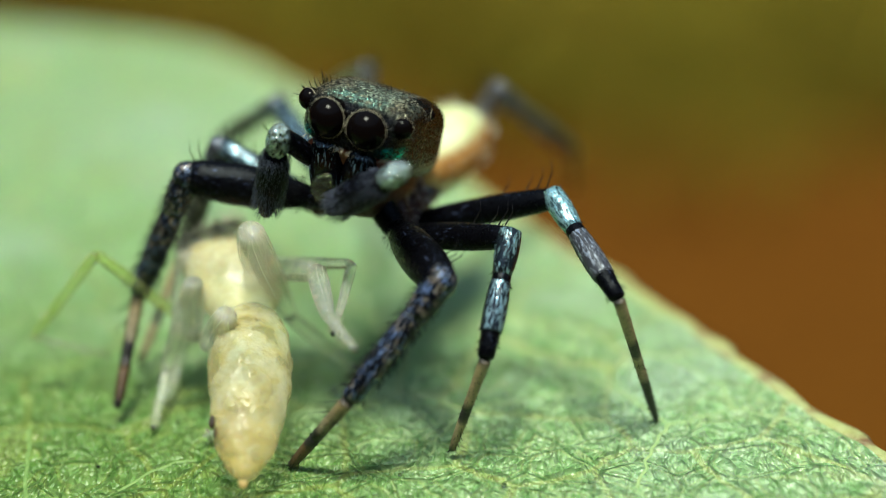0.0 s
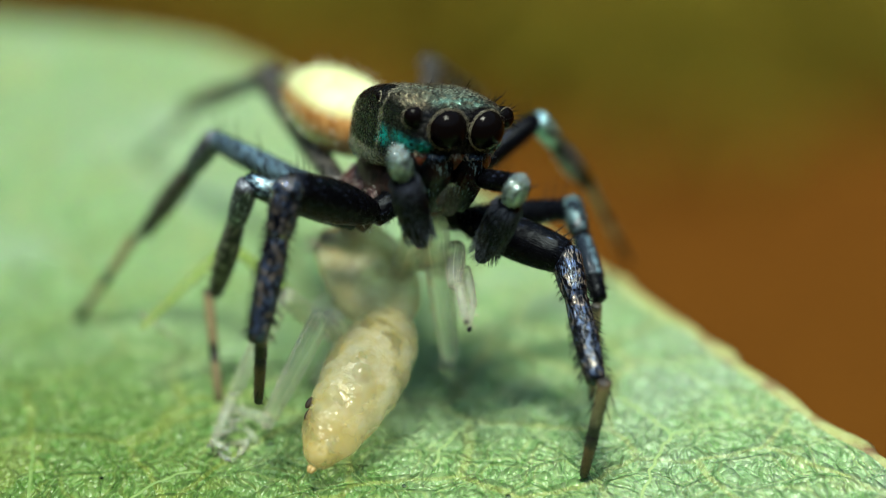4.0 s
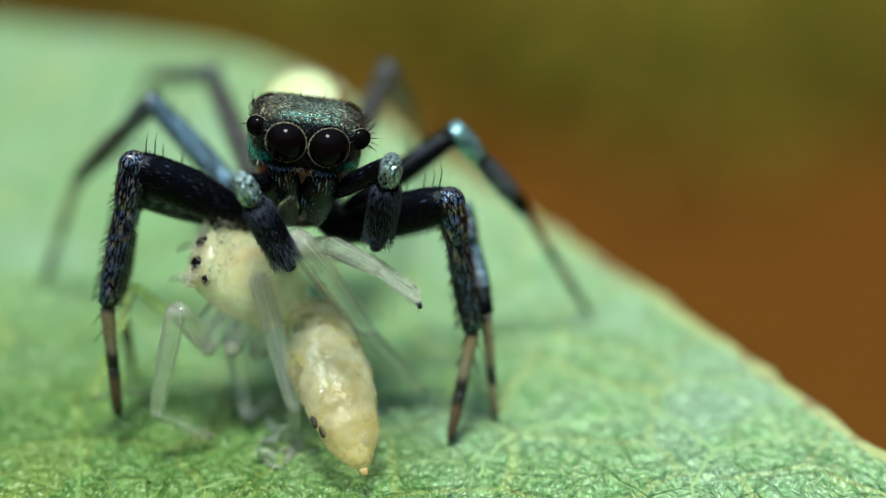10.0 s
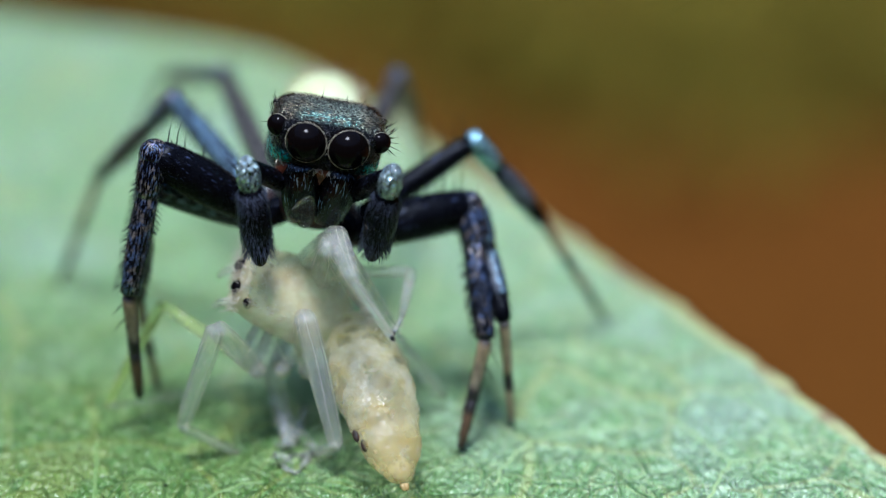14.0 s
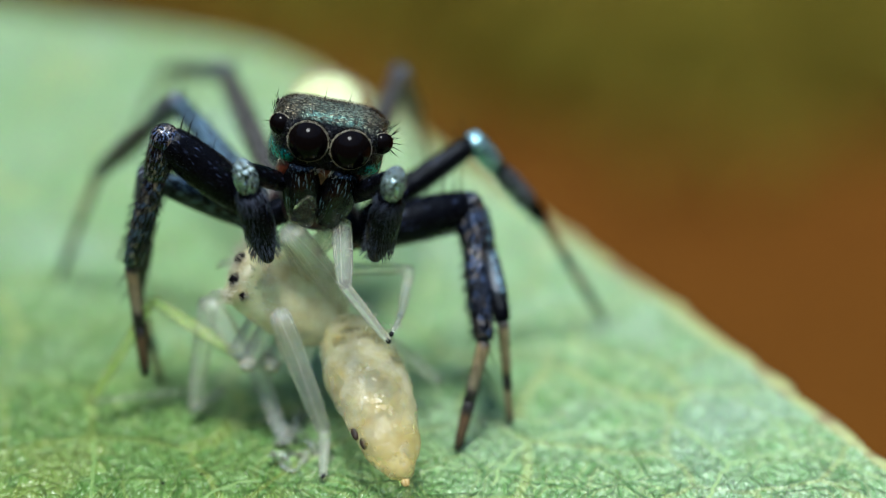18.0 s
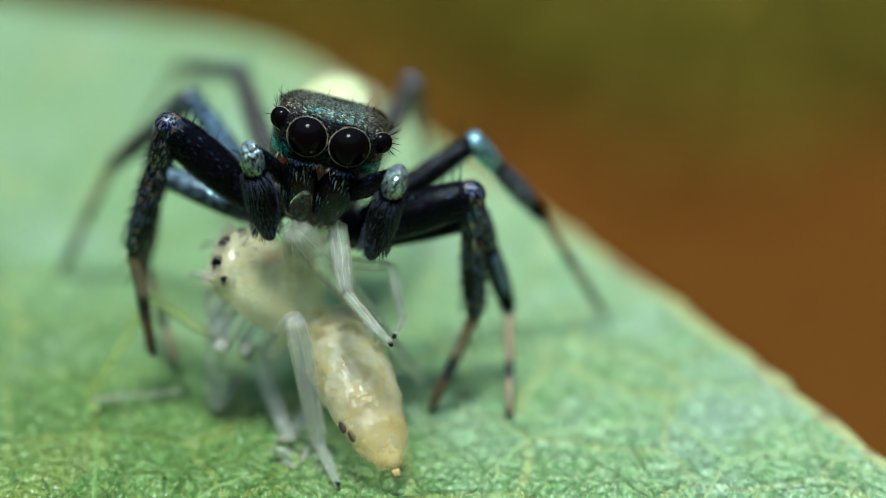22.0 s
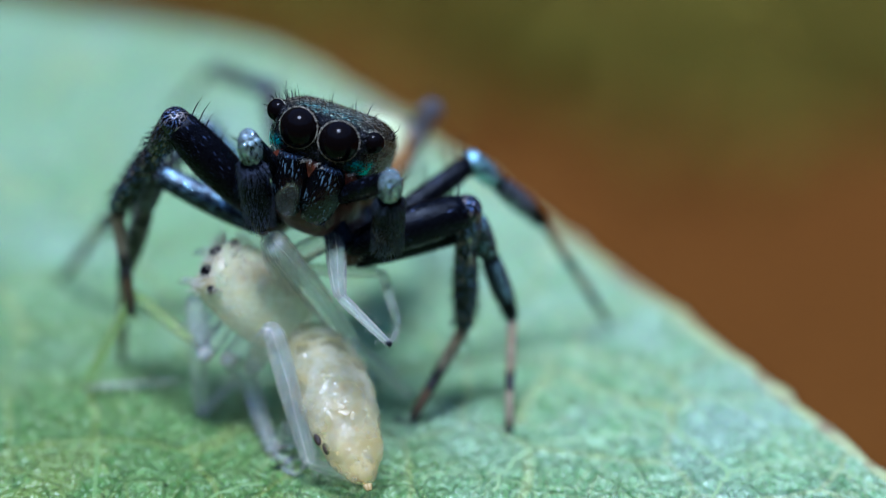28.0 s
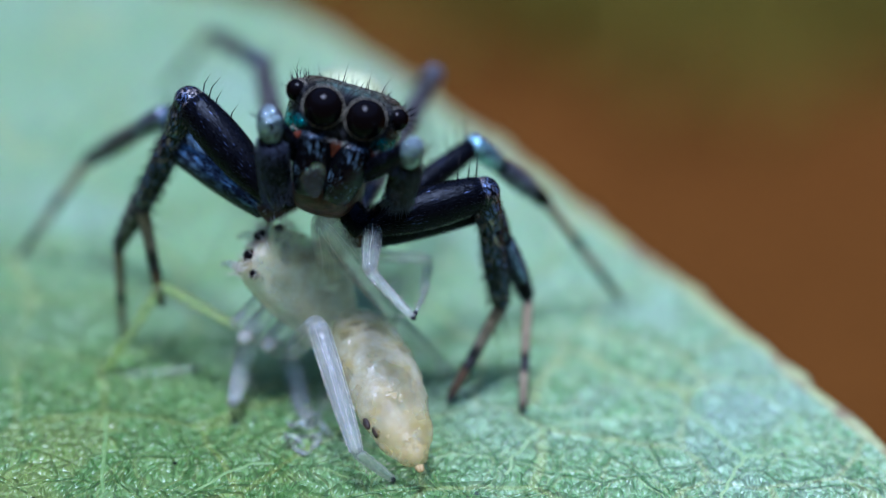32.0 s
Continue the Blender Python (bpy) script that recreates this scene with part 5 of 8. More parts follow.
    bend(legs["right_third"], rows, *SPIDER_LEGS["right_third"][:2], (
        (0, 2.57, -1, 3.12, 3.34, -2.58, 2.3, 3.95, -1.89, 0.03),
        (1, 2.67, -1.06, 3.22, 3.38, -2.61, 2.28, 3.93, -1.87, 0.01),
        (1.7, 2.67, -1.06, 3.22, 3.38, -2.61, 2.28, 3.93, -1.87, 0.01),
        (2, 2.55, -0.72, 2.91, 3.36, -2.38, 2.33, 3.99, -1.87, 0.02),
        (3, 2.74, -0.78, 2.99, 3.41, -2.46, 2.28, 3.97, -1.83, -0.02),
        (3.1, 2.89, 0.23, 3.05, 3.51, -1.46, 2.33, 4.17, -0.77, 0.08),
        (3.2, 2.37, -0.05, 3.63, 3.66, 0.16, 2.2, 4.5, 0.87, 0.01),
        (3.3, 2.21, 0.5, 3.67, 3.28, 1.21, 2.22, 4, 2.11, 0.05),
        (3.4, 1.9, 1.53, 3.55, 2.95, 2.42, 2.18, 3.54, 3.53, 0.08),
        (3.5, 2.66, 1.24, 3.44, 3.27, 2.22, 1.88, 3.94, 3.52, -0.08),
        (4.4, 2.08, 1.3, 3.48, 2.98, 2.25, 2.06, 3.82, 3.27, -0),
        (5.5, 1.45, 1.47, 3.54, 2.62, 2.3, 2.24, 3.65, 3.14, 0.18),
        (6, 1.2, 1.46, 3.49, 2.43, 2.25, 2.22, 3.61, 3.01, 0.2),
        (7, 1.01, 1.29, 3.31, 2.37, 2.1, 2.2, 3.62, 2.82, 0.22),
        (8, 1.03, 1.26, 3.37, 2.36, 2.09, 2.23, 3.6, 2.79, 0.24),
        (9, 0.77, 1.33, 3.29, 2.2, 2.04, 2.19, 3.57, 2.68, 0.26),
        (9.1, 0.73, 1.4, 3.35, 2.02, 2.1, 2.08, 3.26, 2.71, 0.06),
        (9.3, 0.64, 1.27, 3.75, 1.56, 1.77, 2.12, 2.67, 2.32, 0.01),
        (10, 0.48, 1.14, 3.67, 1.54, 1.68, 2.14, 2.61, 2.28, 0.02),
        (11, 0.48, 1.11, 3.64, 1.55, 1.67, 2.13, 2.62, 2.3, 0.01),
        (12, 0.45, 1.12, 3.64, 1.53, 1.67, 2.13, 2.62, 2.28, 0.02),
        (13, 0.45, 1.12, 3.66, 1.51, 1.66, 2.13, 2.63, 2.26, 0.04),
        (14, 0.43, 1.11, 3.66, 1.5, 1.65, 2.14, 2.62, 2.27, 0.05),
        (17, 0.44, 1.1, 3.62, 1.51, 1.68, 2.11, 2.6, 2.32, 0.01),
        (18, 0.43, 1.12, 3.62, 1.5, 1.73, 2.12, 2.59, 2.37, 0.02),
        (19, 0.48, 1.13, 3.64, 1.5, 1.77, 2.12, 2.61, 2.38, 0.03),
        (19.7, 0.45, 1.1, 3.62, 1.52, 1.72, 2.12, 2.62, 2.36, 0.03),
        (19.9, 0.43, 1.1, 3.62, 1.52, 1.7, 2.13, 2.61, 2.35, 0.03),
        (21, 0.45, 1.04, 3.65, 1.52, 1.63, 2.15, 2.62, 2.29, 0.06),
        (22, 0.4, 1.02, 3.62, 1.51, 1.62, 2.14, 2.61, 2.27, 0.05),
        (23, 0.4, 1.02, 3.63, 1.48, 1.65, 2.15, 2.6, 2.27, 0.06),
        (24, 0.41, 0.97, 3.59, 1.5, 1.63, 2.13, 2.6, 2.27, 0.04),
        (25, 0.41, 0.91, 3.55, 1.5, 1.61, 2.12, 2.61, 2.27, 0.04),
        (28, 0.34, 0.82, 3.54, 1.46, 1.65, 2.19, 2.63, 2.23, 0.12),
        (28.6, 0.24, 1, 3.45, 1.33, 1.93, 2.14, 2.68, 2.18, 0.1),
        (28.8, 0.23, 1.06, 3.47, 1.34, 1.9, 2.12, 2.67, 2.22, 0.09),
        (30, 0.25, 1.03, 3.42, 1.33, 1.9, 2.07, 2.64, 2.33, 0.05),
        (31, 0.21, 1.01, 3.41, 1.27, 1.89, 2.04, 2.63, 2.33, 0.06),
        (32, 0.13, 0.94, 3.36, 1.27, 1.81, 2.05, 2.6, 2.35, 0.07),
    ))
    bend(legs["right_hind"], rows, *SPIDER_LEGS["right_hind"][:2], (
        (0, 1.93, 3.97, 2.86, 3.24, 4.94, 1.35, 3.32, 7.04, -0.3),
        (1, 2.17, 3.92, 2.81, 3.41, 4.9, 1.25, 3.47, 7.12, -0.26),
        (1.7, 2.17, 3.92, 2.81, 3.41, 4.9, 1.25, 3.47, 7.12, -0.26),
        (2, 2.49, 4.17, 2.69, 3.64, 5.11, 1.04, 3.64, 7.37, -0.39),
        (3, 2.51, 4.17, 2.63, 3.65, 5.12, 0.99, 3.64, 7.41, -0.4),
        (3.1, 2.37, 4.45, 2.8, 3.48, 5.25, 1.06, 3.5, 7.56, -0.3),
        (3.2, 2.24, 4.49, 2.93, 3.22, 5.46, 1.2, 3.37, 7.61, -0.4),
        (3.3, 1.69, 4.48, 3.19, 2.74, 5.55, 1.56, 2.97, 7.44, -0.33),
        (3.4, 1.14, 4.5, 3.3, 2.27, 5.73, 1.84, 2.58, 7.31, -0.3),
        (3.5, 0.96, 4.34, 3.25, 1.79, 6, 2.04, 2.2, 7.31, -0.26),
        (4.4, 0.7, 4.46, 3.22, 1.35, 6.09, 1.87, 1.79, 7.65, -0.26),
        (5.5, 0.4, 4.46, 3.23, 0.8, 6.05, 1.74, 1.29, 7.9, -0.14),
        (6, 0.13, 4.44, 3.48, 0.65, 5.87, 1.86, 1.1, 7.53, -0.19),
        (7, -0.08, 4.39, 3.38, 0.38, 5.97, 1.89, 0.78, 7.61, -0.19),
        (8, -0.25, 4.46, 3.39, 0.09, 6.11, 1.94, 0.46, 7.71, -0.18),
        (9, -0.44, 4.5, 3.39, -0.21, 6.23, 2.02, 0.13, 7.86, -0.08),
        (9.1, -0.47, 4.54, 3.34, -0.22, 6.27, 1.97, 0.11, 7.82, -0.18),
        (9.3, -0.49, 4.56, 3.37, -0.24, 6.27, 1.98, 0.09, 7.83, -0.17),
        (10, -0.63, 4.52, 3.37, -0.32, 6.23, 2, 0.01, 7.77, -0.17),
        (11, -0.75, 4.52, 3.41, -0.4, 6.19, 2, -0.09, 7.75, -0.16),
        (12, -0.77, 4.54, 3.36, -0.48, 6.22, 1.94, -0.17, 7.82, -0.18),
        (13, -0.76, 4.51, 3.37, -0.57, 6.2, 1.95, -0.26, 7.92, -0.08),
        (14, -0.79, 4.51, 3.36, -0.57, 6.18, 1.92, -0.27, 7.83, -0.17),
        (17, -0.77, 4.48, 3.4, -0.53, 6.11, 1.92, -0.25, 7.76, -0.18),
        (18, -0.76, 4.46, 3.38, -0.54, 6.1, 1.89, -0.25, 7.77, -0.18),
        (19, -0.68, 4.44, 3.47, -0.51, 6.03, 1.93, -0.25, 7.65, -0.18),
        (19.7, -0.66, 4.43, 3.35, -0.5, 6.08, 1.87, -0.22, 7.77, -0.18),
        (19.9, -0.66, 4.42, 3.3, -0.5, 6.1, 1.87, -0.22, 7.79, -0.2),
        (21, -0.58, 4.4, 3.28, -0.48, 6.12, 1.88, -0.2, 7.91, -0.09),
        (22, -0.6, 4.4, 3.19, -0.52, 6.14, 1.82, -0.26, 7.9, -0.19),
        (23, -0.57, 4.39, 3.23, -0.55, 6.1, 1.82, -0.32, 7.85, -0.19),
        (24, -0.6, 4.39, 3.2, -0.58, 6.09, 1.78, -0.36, 7.89, -0.19),
        (25, -0.55, 4.35, 3.29, -0.59, 5.99, 1.81, -0.41, 7.77, -0.19),
        (28, -0.31, 3.91, 3.06, -0.7, 5.74, 1.86, -0.58, 7.69, 0.03),
        (28.6, -0.38, 3.93, 3, -0.74, 5.78, 1.83, -0.61, 7.63, -0.09),
        (28.8, -0.35, 4.02, 3.09, -0.75, 5.81, 1.84, -0.62, 7.61, -0.13),
        (30, -0.42, 3.98, 3.12, -0.79, 5.79, 1.89, -0.64, 7.52, -0.14),
        (31, -0.54, 3.98, 3.04, -0.84, 5.85, 1.89, -0.66, 7.58, -0.15),
        (32, -0.55, 3.83, 3.22, -0.85, 5.71, 2.07, -0.63, 7.45, 0.05),
    ))
    bend(legs["left_front"], rows, *SPIDER_LEGS["left_front"][:2], (
        (0, -2.62, -0.37, 3.36, -3.49, -0.35, 1.49, -3.78, -1.39, 0.2),
        (1, -2.45, -0.3, 3.65, -3.61, -0.45, 1.96, -3.89, -1.37, 0.57),
        (1.7, -2.45, -0.3, 3.65, -3.61, -0.45, 1.96, -3.89, -1.37, 0.57),
        (2, -2.5, -0.3, 3.66, -3.57, -0.51, 1.92, -3.69, -1.47, 0.53),
        (3, -2.32, -0.32, 3.62, -3.49, -0.58, 1.95, -3.66, -1.46, 0.52),
        (3.1, -2.17, -0.38, 3.61, -3.23, -1.07, 1.99, -3.55, -1.54, 0.4),
        (3.2, -1.98, -0.76, 3.66, -2.98, -1.44, 1.99, -3.41, -1.64, 0.37),
        (3.3, -1.76, -1.39, 3.77, -2.71, -1.77, 1.98, -3.32, -1.62, 0.41),
        (3.4, -1.56, -1.63, 3.72, -2.47, -1.92, 1.9, -3.21, -1.58, 0.42),
        (3.5, -0.8, -2.25, 4.1, -0.93, -4.26, 3.65, -1.33, -3.97, 2.03),
        (4.4, -1.69, -2.09, 4.06, -2.09, -1.72, 2.08, -2.23, -1.66, 0.39),
        (5.5, -2.89, -1.54, 3.87, -3.22, -2.14, 1.93, -2.96, -2.08, 0.26),
        (6, -3.11, -1.5, 4.04, -3.48, -2.12, 2.11, -3.61, -1.66, 0.49),
        (7, -3.19, -1.66, 4.21, -3.45, -2.16, 2.22, -3.33, -2.19, 0.54),
        (8, -3.12, -1.49, 4.39, -3.73, -1.56, 2.43, -3.78, -1.55, 0.74),
        (9, -3.37, -1.57, 4.24, -3.83, -1.86, 2.25, -3.74, -1.51, 0.6),
        (9.1, -3.55, -1.35, 4.17, -4.02, -1.69, 2.2, -3.89, -1.43, 0.53),
        (9.3, -3.74, -1.04, 4.03, -4.41, -1.38, 2.11, -4.25, -1.24, 0.43),
        (10, -4.05, -0.91, 4.07, -4.51, -1.4, 2.13, -4.46, -1.55, 0.44),
        (11, -4.06, -0.91, 4.12, -4.44, -1.45, 2.17, -4.31, -1.43, 0.49),
        (12, -4.05, -0.88, 4.2, -4.47, -1.43, 2.26, -4.39, -1.35, 0.58),
        (13, -4.03, -0.85, 4.27, -4.51, -1.41, 2.35, -4.47, -1.29, 0.66),
        (14, -4.06, -0.86, 4.27, -4.46, -1.39, 2.32, -4.42, -1.29, 0.64),
        (17, -3.87, -0.8, 4.45, -4.52, -0.74, 2.49, -4.49, -0.91, 0.81),
        (18, -3.91, -0.73, 4.4, -4.49, -0.73, 2.42, -4.34, -0.94, 0.75),
        (19, -3.92, -0.72, 4.34, -4.44, -0.75, 2.35, -4.16, -1.02, 0.7),
        (19.7, -3.99, -0.67, 4.4, -4.48, -0.67, 2.4, -4.17, -0.92, 0.76),
        (19.9, -3.99, -0.63, 4.43, -4.49, -0.66, 2.44, -4.19, -0.89, 0.79),
        (21, -3.94, -0.72, 4.48, -4.56, -0.61, 2.53, -4.22, -0.73, 0.88),
        (22, -3.9, -0.67, 4.52, -4.51, -0.62, 2.56, -4.29, -0.7, 0.89),
        (23, -3.93, -0.7, 4.47, -4.54, -0.59, 2.51, -4.32, -0.67, 0.84),
        (24, -3.88, -0.68, 4.52, -4.61, -0.41, 2.62, -4.41, -0.66, 0.96),
        (25, -3.83, -0.67, 4.59, -4.65, -0.29, 2.74, -4.49, -0.66, 1.1),
        (28, -3.84, -0.73, 4.72, -4.85, -0.05, 3.06, -4.66, -0.22, 1.39),
        (28.6, -3.84, -0.73, 4.7, -4.65, -0.16, 2.9, -4.45, -0.28, 1.22),
        (28.8, -3.91, -0.73, 4.7, -4.6, -0.18, 2.84, -4.38, -0.27, 1.17),
        (30, -3.9, -0.64, 4.6, -4.6, -0.07, 2.75, -4.36, -0.14, 1.08),
        (31, -3.94, -0.39, 4.49, -4.65, 0.06, 2.61, -4.41, 0.03, 0.94),
        (32, -3.91, -0.23, 4.42, -4.68, 0.16, 2.56, -4.45, 0.2, 0.89),
    ))
    bend(legs["left_second"], rows, *SPIDER_LEGS["left_second"][:2], (
        (0, -2.23, 0.57, 3.42, -3, 1.02, 1.45, -3.64, 0.13, 0.09),
        (1, -2.32, 0.18, 3.28, -3.01, 0.94, 1.38, -3.62, 0.08, -0.02),
        (1.7, -2.32, 0.18, 3.28, -3.01, 0.94, 1.38, -3.62, 0.08, -0.02),
        (2, -2.39, -0.25, 3.14, -3, 0.81, 1.36, -3.61, 0.05, -0.1),
        (3, -2.2, -0.21, 3.1, -2.96, 0.83, 1.36, -3.58, 0.09, -0.1),
        (3.1, -2.19, -0.31, 2.97, -2.77, 1.02, 1.36, -3.18, 0.37, -0.21),
        (3.2, -2.09, -0.71, 3.04, -2.58, 0.59, 1.38, -2.75, 1.49, -0.11),
        (3.3, -2.23, -0.25, 3.28, -3.11, 0.78, 1.6, -3.68, 0.98, -0.04),
        (3.4, -2.01, -0.27, 3.34, -3.51, 0.36, 1.92, -4.29, 0.2, 0.37),
        (3.5, -1.5, -1.07, 3.64, -2.04, -0.48, 1.64, -2.28, -0.52, -0.1),
        (4.4, -2.19, 0.18, 3.23, -3.06, 0.9, 1.38, -3.23, -0.12, -0.02),
        (5.5, -3.04, 0.15, 3.46, -4.13, 0.88, 1.74, -4.45, 0.81, 0.02),
        (6, -3.37, -0.11, 3.53, -4.3, 0.72, 1.76, -4.43, 0.83, 0.02),
        (7, -3.48, 0.17, 3.64, -4.27, 0.38, 1.64, -4.32, 0.58, -0.1),
        (8, -3.7, -0.66, 3.46, -4.19, 0.35, 1.61, -4.32, 0.68, -0.1),
        (9, -3.92, -0.72, 3.48, -4.5, 0.21, 1.61, -4.52, 0.62, -0.09),
        (9.1, -3.93, -0.72, 3.48, -4.51, 0.19, 1.6, -4.52, 0.63, -0.09),
        (9.3, -3.91, -0.7, 3.51, -4.53, 0.16, 1.62, -4.54, 0.64, -0.06),
        (10, -4.15, -0.76, 3.58, -4.56, 0.04, 1.62, -4.56, 0.68, -0.01),
        (11, -4.18, -0.66, 3.65, -4.59, -0.06, 1.62, -4.49, 0.35, -0.08),
        (12, -4.2, -0.68, 3.67, -4.57, -0.04, 1.64, -4.43, 0.27, -0.08),
        (13, -4.19, -0.68, 3.69, -4.55, -0.02, 1.66, -4.38, 0.23, -0.06),
        (14, -4.23, -0.67, 3.69, -4.54, -0.04, 1.65, -4.37, 0.2, -0.08),
        (17, -4.22, -0.54, 3.68, -4.5, 0, 1.61, -4.33, 0.29, -0.11),
        (18, -4.25, -0.29, 3.64, -4.57, 0.22, 1.56, -4.31, 0.38, -0.16),
        (19, -4.22, 0.05, 3.48, -4.66, 0.77, 1.48, -4.2, 0.24, -0.13),
        (19.7, -4.21, 0.4, 3.35, -4.71, 1.12, 1.38, -4.16, 0.24, -0.03),
        (19.9, -4.22, 0.42, 3.35, -4.7, 1.19, 1.38, -4.15, 0.26, 0.01),
        (21, -4.24, 0.34, 3.39, -4.65, 1.27, 1.48, -4.09, 0.35, 0.11),
        (22, -4.26, 0.35, 3.38, -4.65, 1.25, 1.45, -4.08, 0.34, 0.07),
        (23, -4.24, 0.39, 3.36, -4.64, 1.25, 1.41, -4.06, 0.36, 0.02),
        (24, -4.24, 0.43, 3.32, -4.65, 1.27, 1.37, -4.02, 0.37, 0.01),
        (25, -4.25, 0.45, 3.3, -4.63, 1.26, 1.33, -3.95, 0.37, -0.02),
        (28, -4.26, 0.07, 3.58, -4.91, 0.64, 1.6, -5.06, 1.04, -0.09),
        (28.6, -4.25, 0.02, 3.56, -5.05, 0.64, 1.65, -5.17, 1.07, -0.04),
        (28.8, -4.33, -0.02, 3.63, -5.09, 0.57, 1.7, -5.2, 1.05, 0.02),
        (30, -4.25, -0.03, 3.6, -5.11, 0.51, 1.69, -5.25, 1.12, 0.05),
        (31, -4.25, 0.05, 3.54, -5.14, 0.55, 1.63, -5.22, 1.01, -0.06),
        (32, -4.23, 0.03, 3.6, -5.12, 0.52, 1.69, -5.14, 0.77, -0.04),
    ))
    bend(legs["left_third"], rows, *SPIDER_LEGS["left_third"][:2], (
        (0, -1.53, 2.81, 3.18, -2.65, 4.52, 1.91, -3.33, 6.08, 0.09),
        (1, -1.55, 2.77, 3.05, -2.6, 4.55, 1.81, -3.35, 5.98, -0.09),
        (1.7, -1.55, 2.77, 3.05, -2.6, 4.55, 1.81, -3.35, 5.98, -0.09),
        (2, -1.7, 3.2, 3.06, -2.7, 4.87, 1.65, -3.51, 6.43, -0.12),
        (3, -1.53, 3.15, 2.94, -2.58, 4.89, 1.64, -3.45, 6.43, -0.12),
        (3.1, -1.82, 3, 3.06, -3.1, 4.31, 1.49, -3.89, 5.91, -0.25),
        (3.2, -2.04, 2.69, 3.21, -3.57, 3.37, 1.48, -4.21, 5, -0.3),
        (3.3, -1.89, 2.55, 3.36, -3.25, 3.94, 1.94, -4.11, 4.99, -0.15),
        (3.4, -1.68, 2.28, 3.58, -2.98, 3.97, 2.45, -3.92, 4.76, 0.28),
        (3.5, -2.31, 1.15, 3.17, -3.59, 1.96, 1.3, -4.9, 2.07, -0.82),
        (4.4, -2.61, 1.82, 3.46, -4.02, 2.64, 1.69, -5.47, 3.13, -0.28),
        (5.5, -3.05, 2.24, 3.48, -4.55, 3.48, 2.07, -5.79, 4.09, -0.01),
        (6, -3.1, 2.35, 3.62, -4.63, 3.47, 2.13, -5.82, 4.05, 0.01),
        (7, -3.25, 2.33, 3.69, -4.8, 3.44, 2.21, -5.87, 4.04, 0.04),
        (8, -3.32, 2.31, 3.74, -4.78, 3.5, 2.24, -5.82, 4.01, 0.03),
        (9, -3.87, 2.22, 3.64, -5.37, 3.19, 2.02, -6.48, 3.71, -0.15),
        (9.1, -3.91, 2.23, 3.65, -5.38, 3.2, 2.01, -6.46, 3.71, -0.18),
        (9.3, -3.95, 2.24, 3.67, -5.42, 3.21, 2.03, -6.46, 3.72, -0.18),
        (10, -4.18, 2.26, 3.79, -5.6, 3.22, 2.11, -6.48, 3.73, -0.17),
        (11, -4.14, 2.32, 3.78, -5.56, 3.32, 2.11, -6.53, 3.74, -0.15),
        (12, -4.15, 2.35, 3.78, -5.55, 3.34, 2.09, -6.49, 3.74, -0.19),
        (13, -4.14, 2.32, 3.82, -5.54, 3.32, 2.13, -6.47, 3.75, -0.14),
        (14, -4.17, 2.32, 3.82, -5.57, 3.29, 2.12, -6.48, 3.71, -0.17),
        (17, -4.14, 2.3, 3.78, -5.56, 3.31, 2.11, -6.51, 3.72, -0.15),
        (18, -4.13, 2.3, 3.74, -5.58, 3.31, 2.1, -6.49, 3.71, -0.19),
        (19, -4.09, 2.3, 3.74, -5.58, 3.33, 2.16, -6.49, 3.75, -0.13),
        (19.7, -4.07, 2.37, 3.74, -5.52, 3.38, 2.11, -6.49, 3.72, -0.17),
        (19.9, -4.06, 2.39, 3.72, -5.52, 3.4, 2.09, -6.51, 3.74, -0.17),
        (21, -3.99, 2.43, 3.73, -5.44, 3.44, 2.1, -6.53, 3.74, -0.13),
        (22, -3.97, 2.46, 3.69, -5.44, 3.46, 2.07, -6.51, 3.72, -0.17),
        (23, -3.93, 2.47, 3.71, -5.42, 3.47, 2.1, -6.53, 3.76, -0.11),
        (24, -3.95, 2.46, 3.67, -5.45, 3.46, 2.07, -6.52, 3.78, -0.16),
        (25, -3.97, 2.45, 3.68, -5.47, 3.47, 2.09, -6.53, 3.82, -0.14),
        (28, -3.78, 2.4, 3.3, -5.48, 2.38, 1.59, -6.55, 3.78, -0.18),
        (28.6, -3.79, 2.37, 3.26, -5.49, 2.37, 1.56, -6.56, 3.78, -0.21),
        (28.8, -4.6, 1.85, 3.38, -5.91, 3.22, 1.9, -7.24, 3.31, -0.2),
        (30, -4.59, 1.77, 3.23, -5.89, 3.21, 1.81, -7.29, 3.33, -0.26),
        (31, -4.59, 1.75, 3.25, -5.94, 3.13, 1.81, -7.33, 3.33, -0.26),
        (32, -4.57, 1.7, 3.3, -5.97, 3.04, 1.88, -7.33, 3.28, -0.2),
    ))
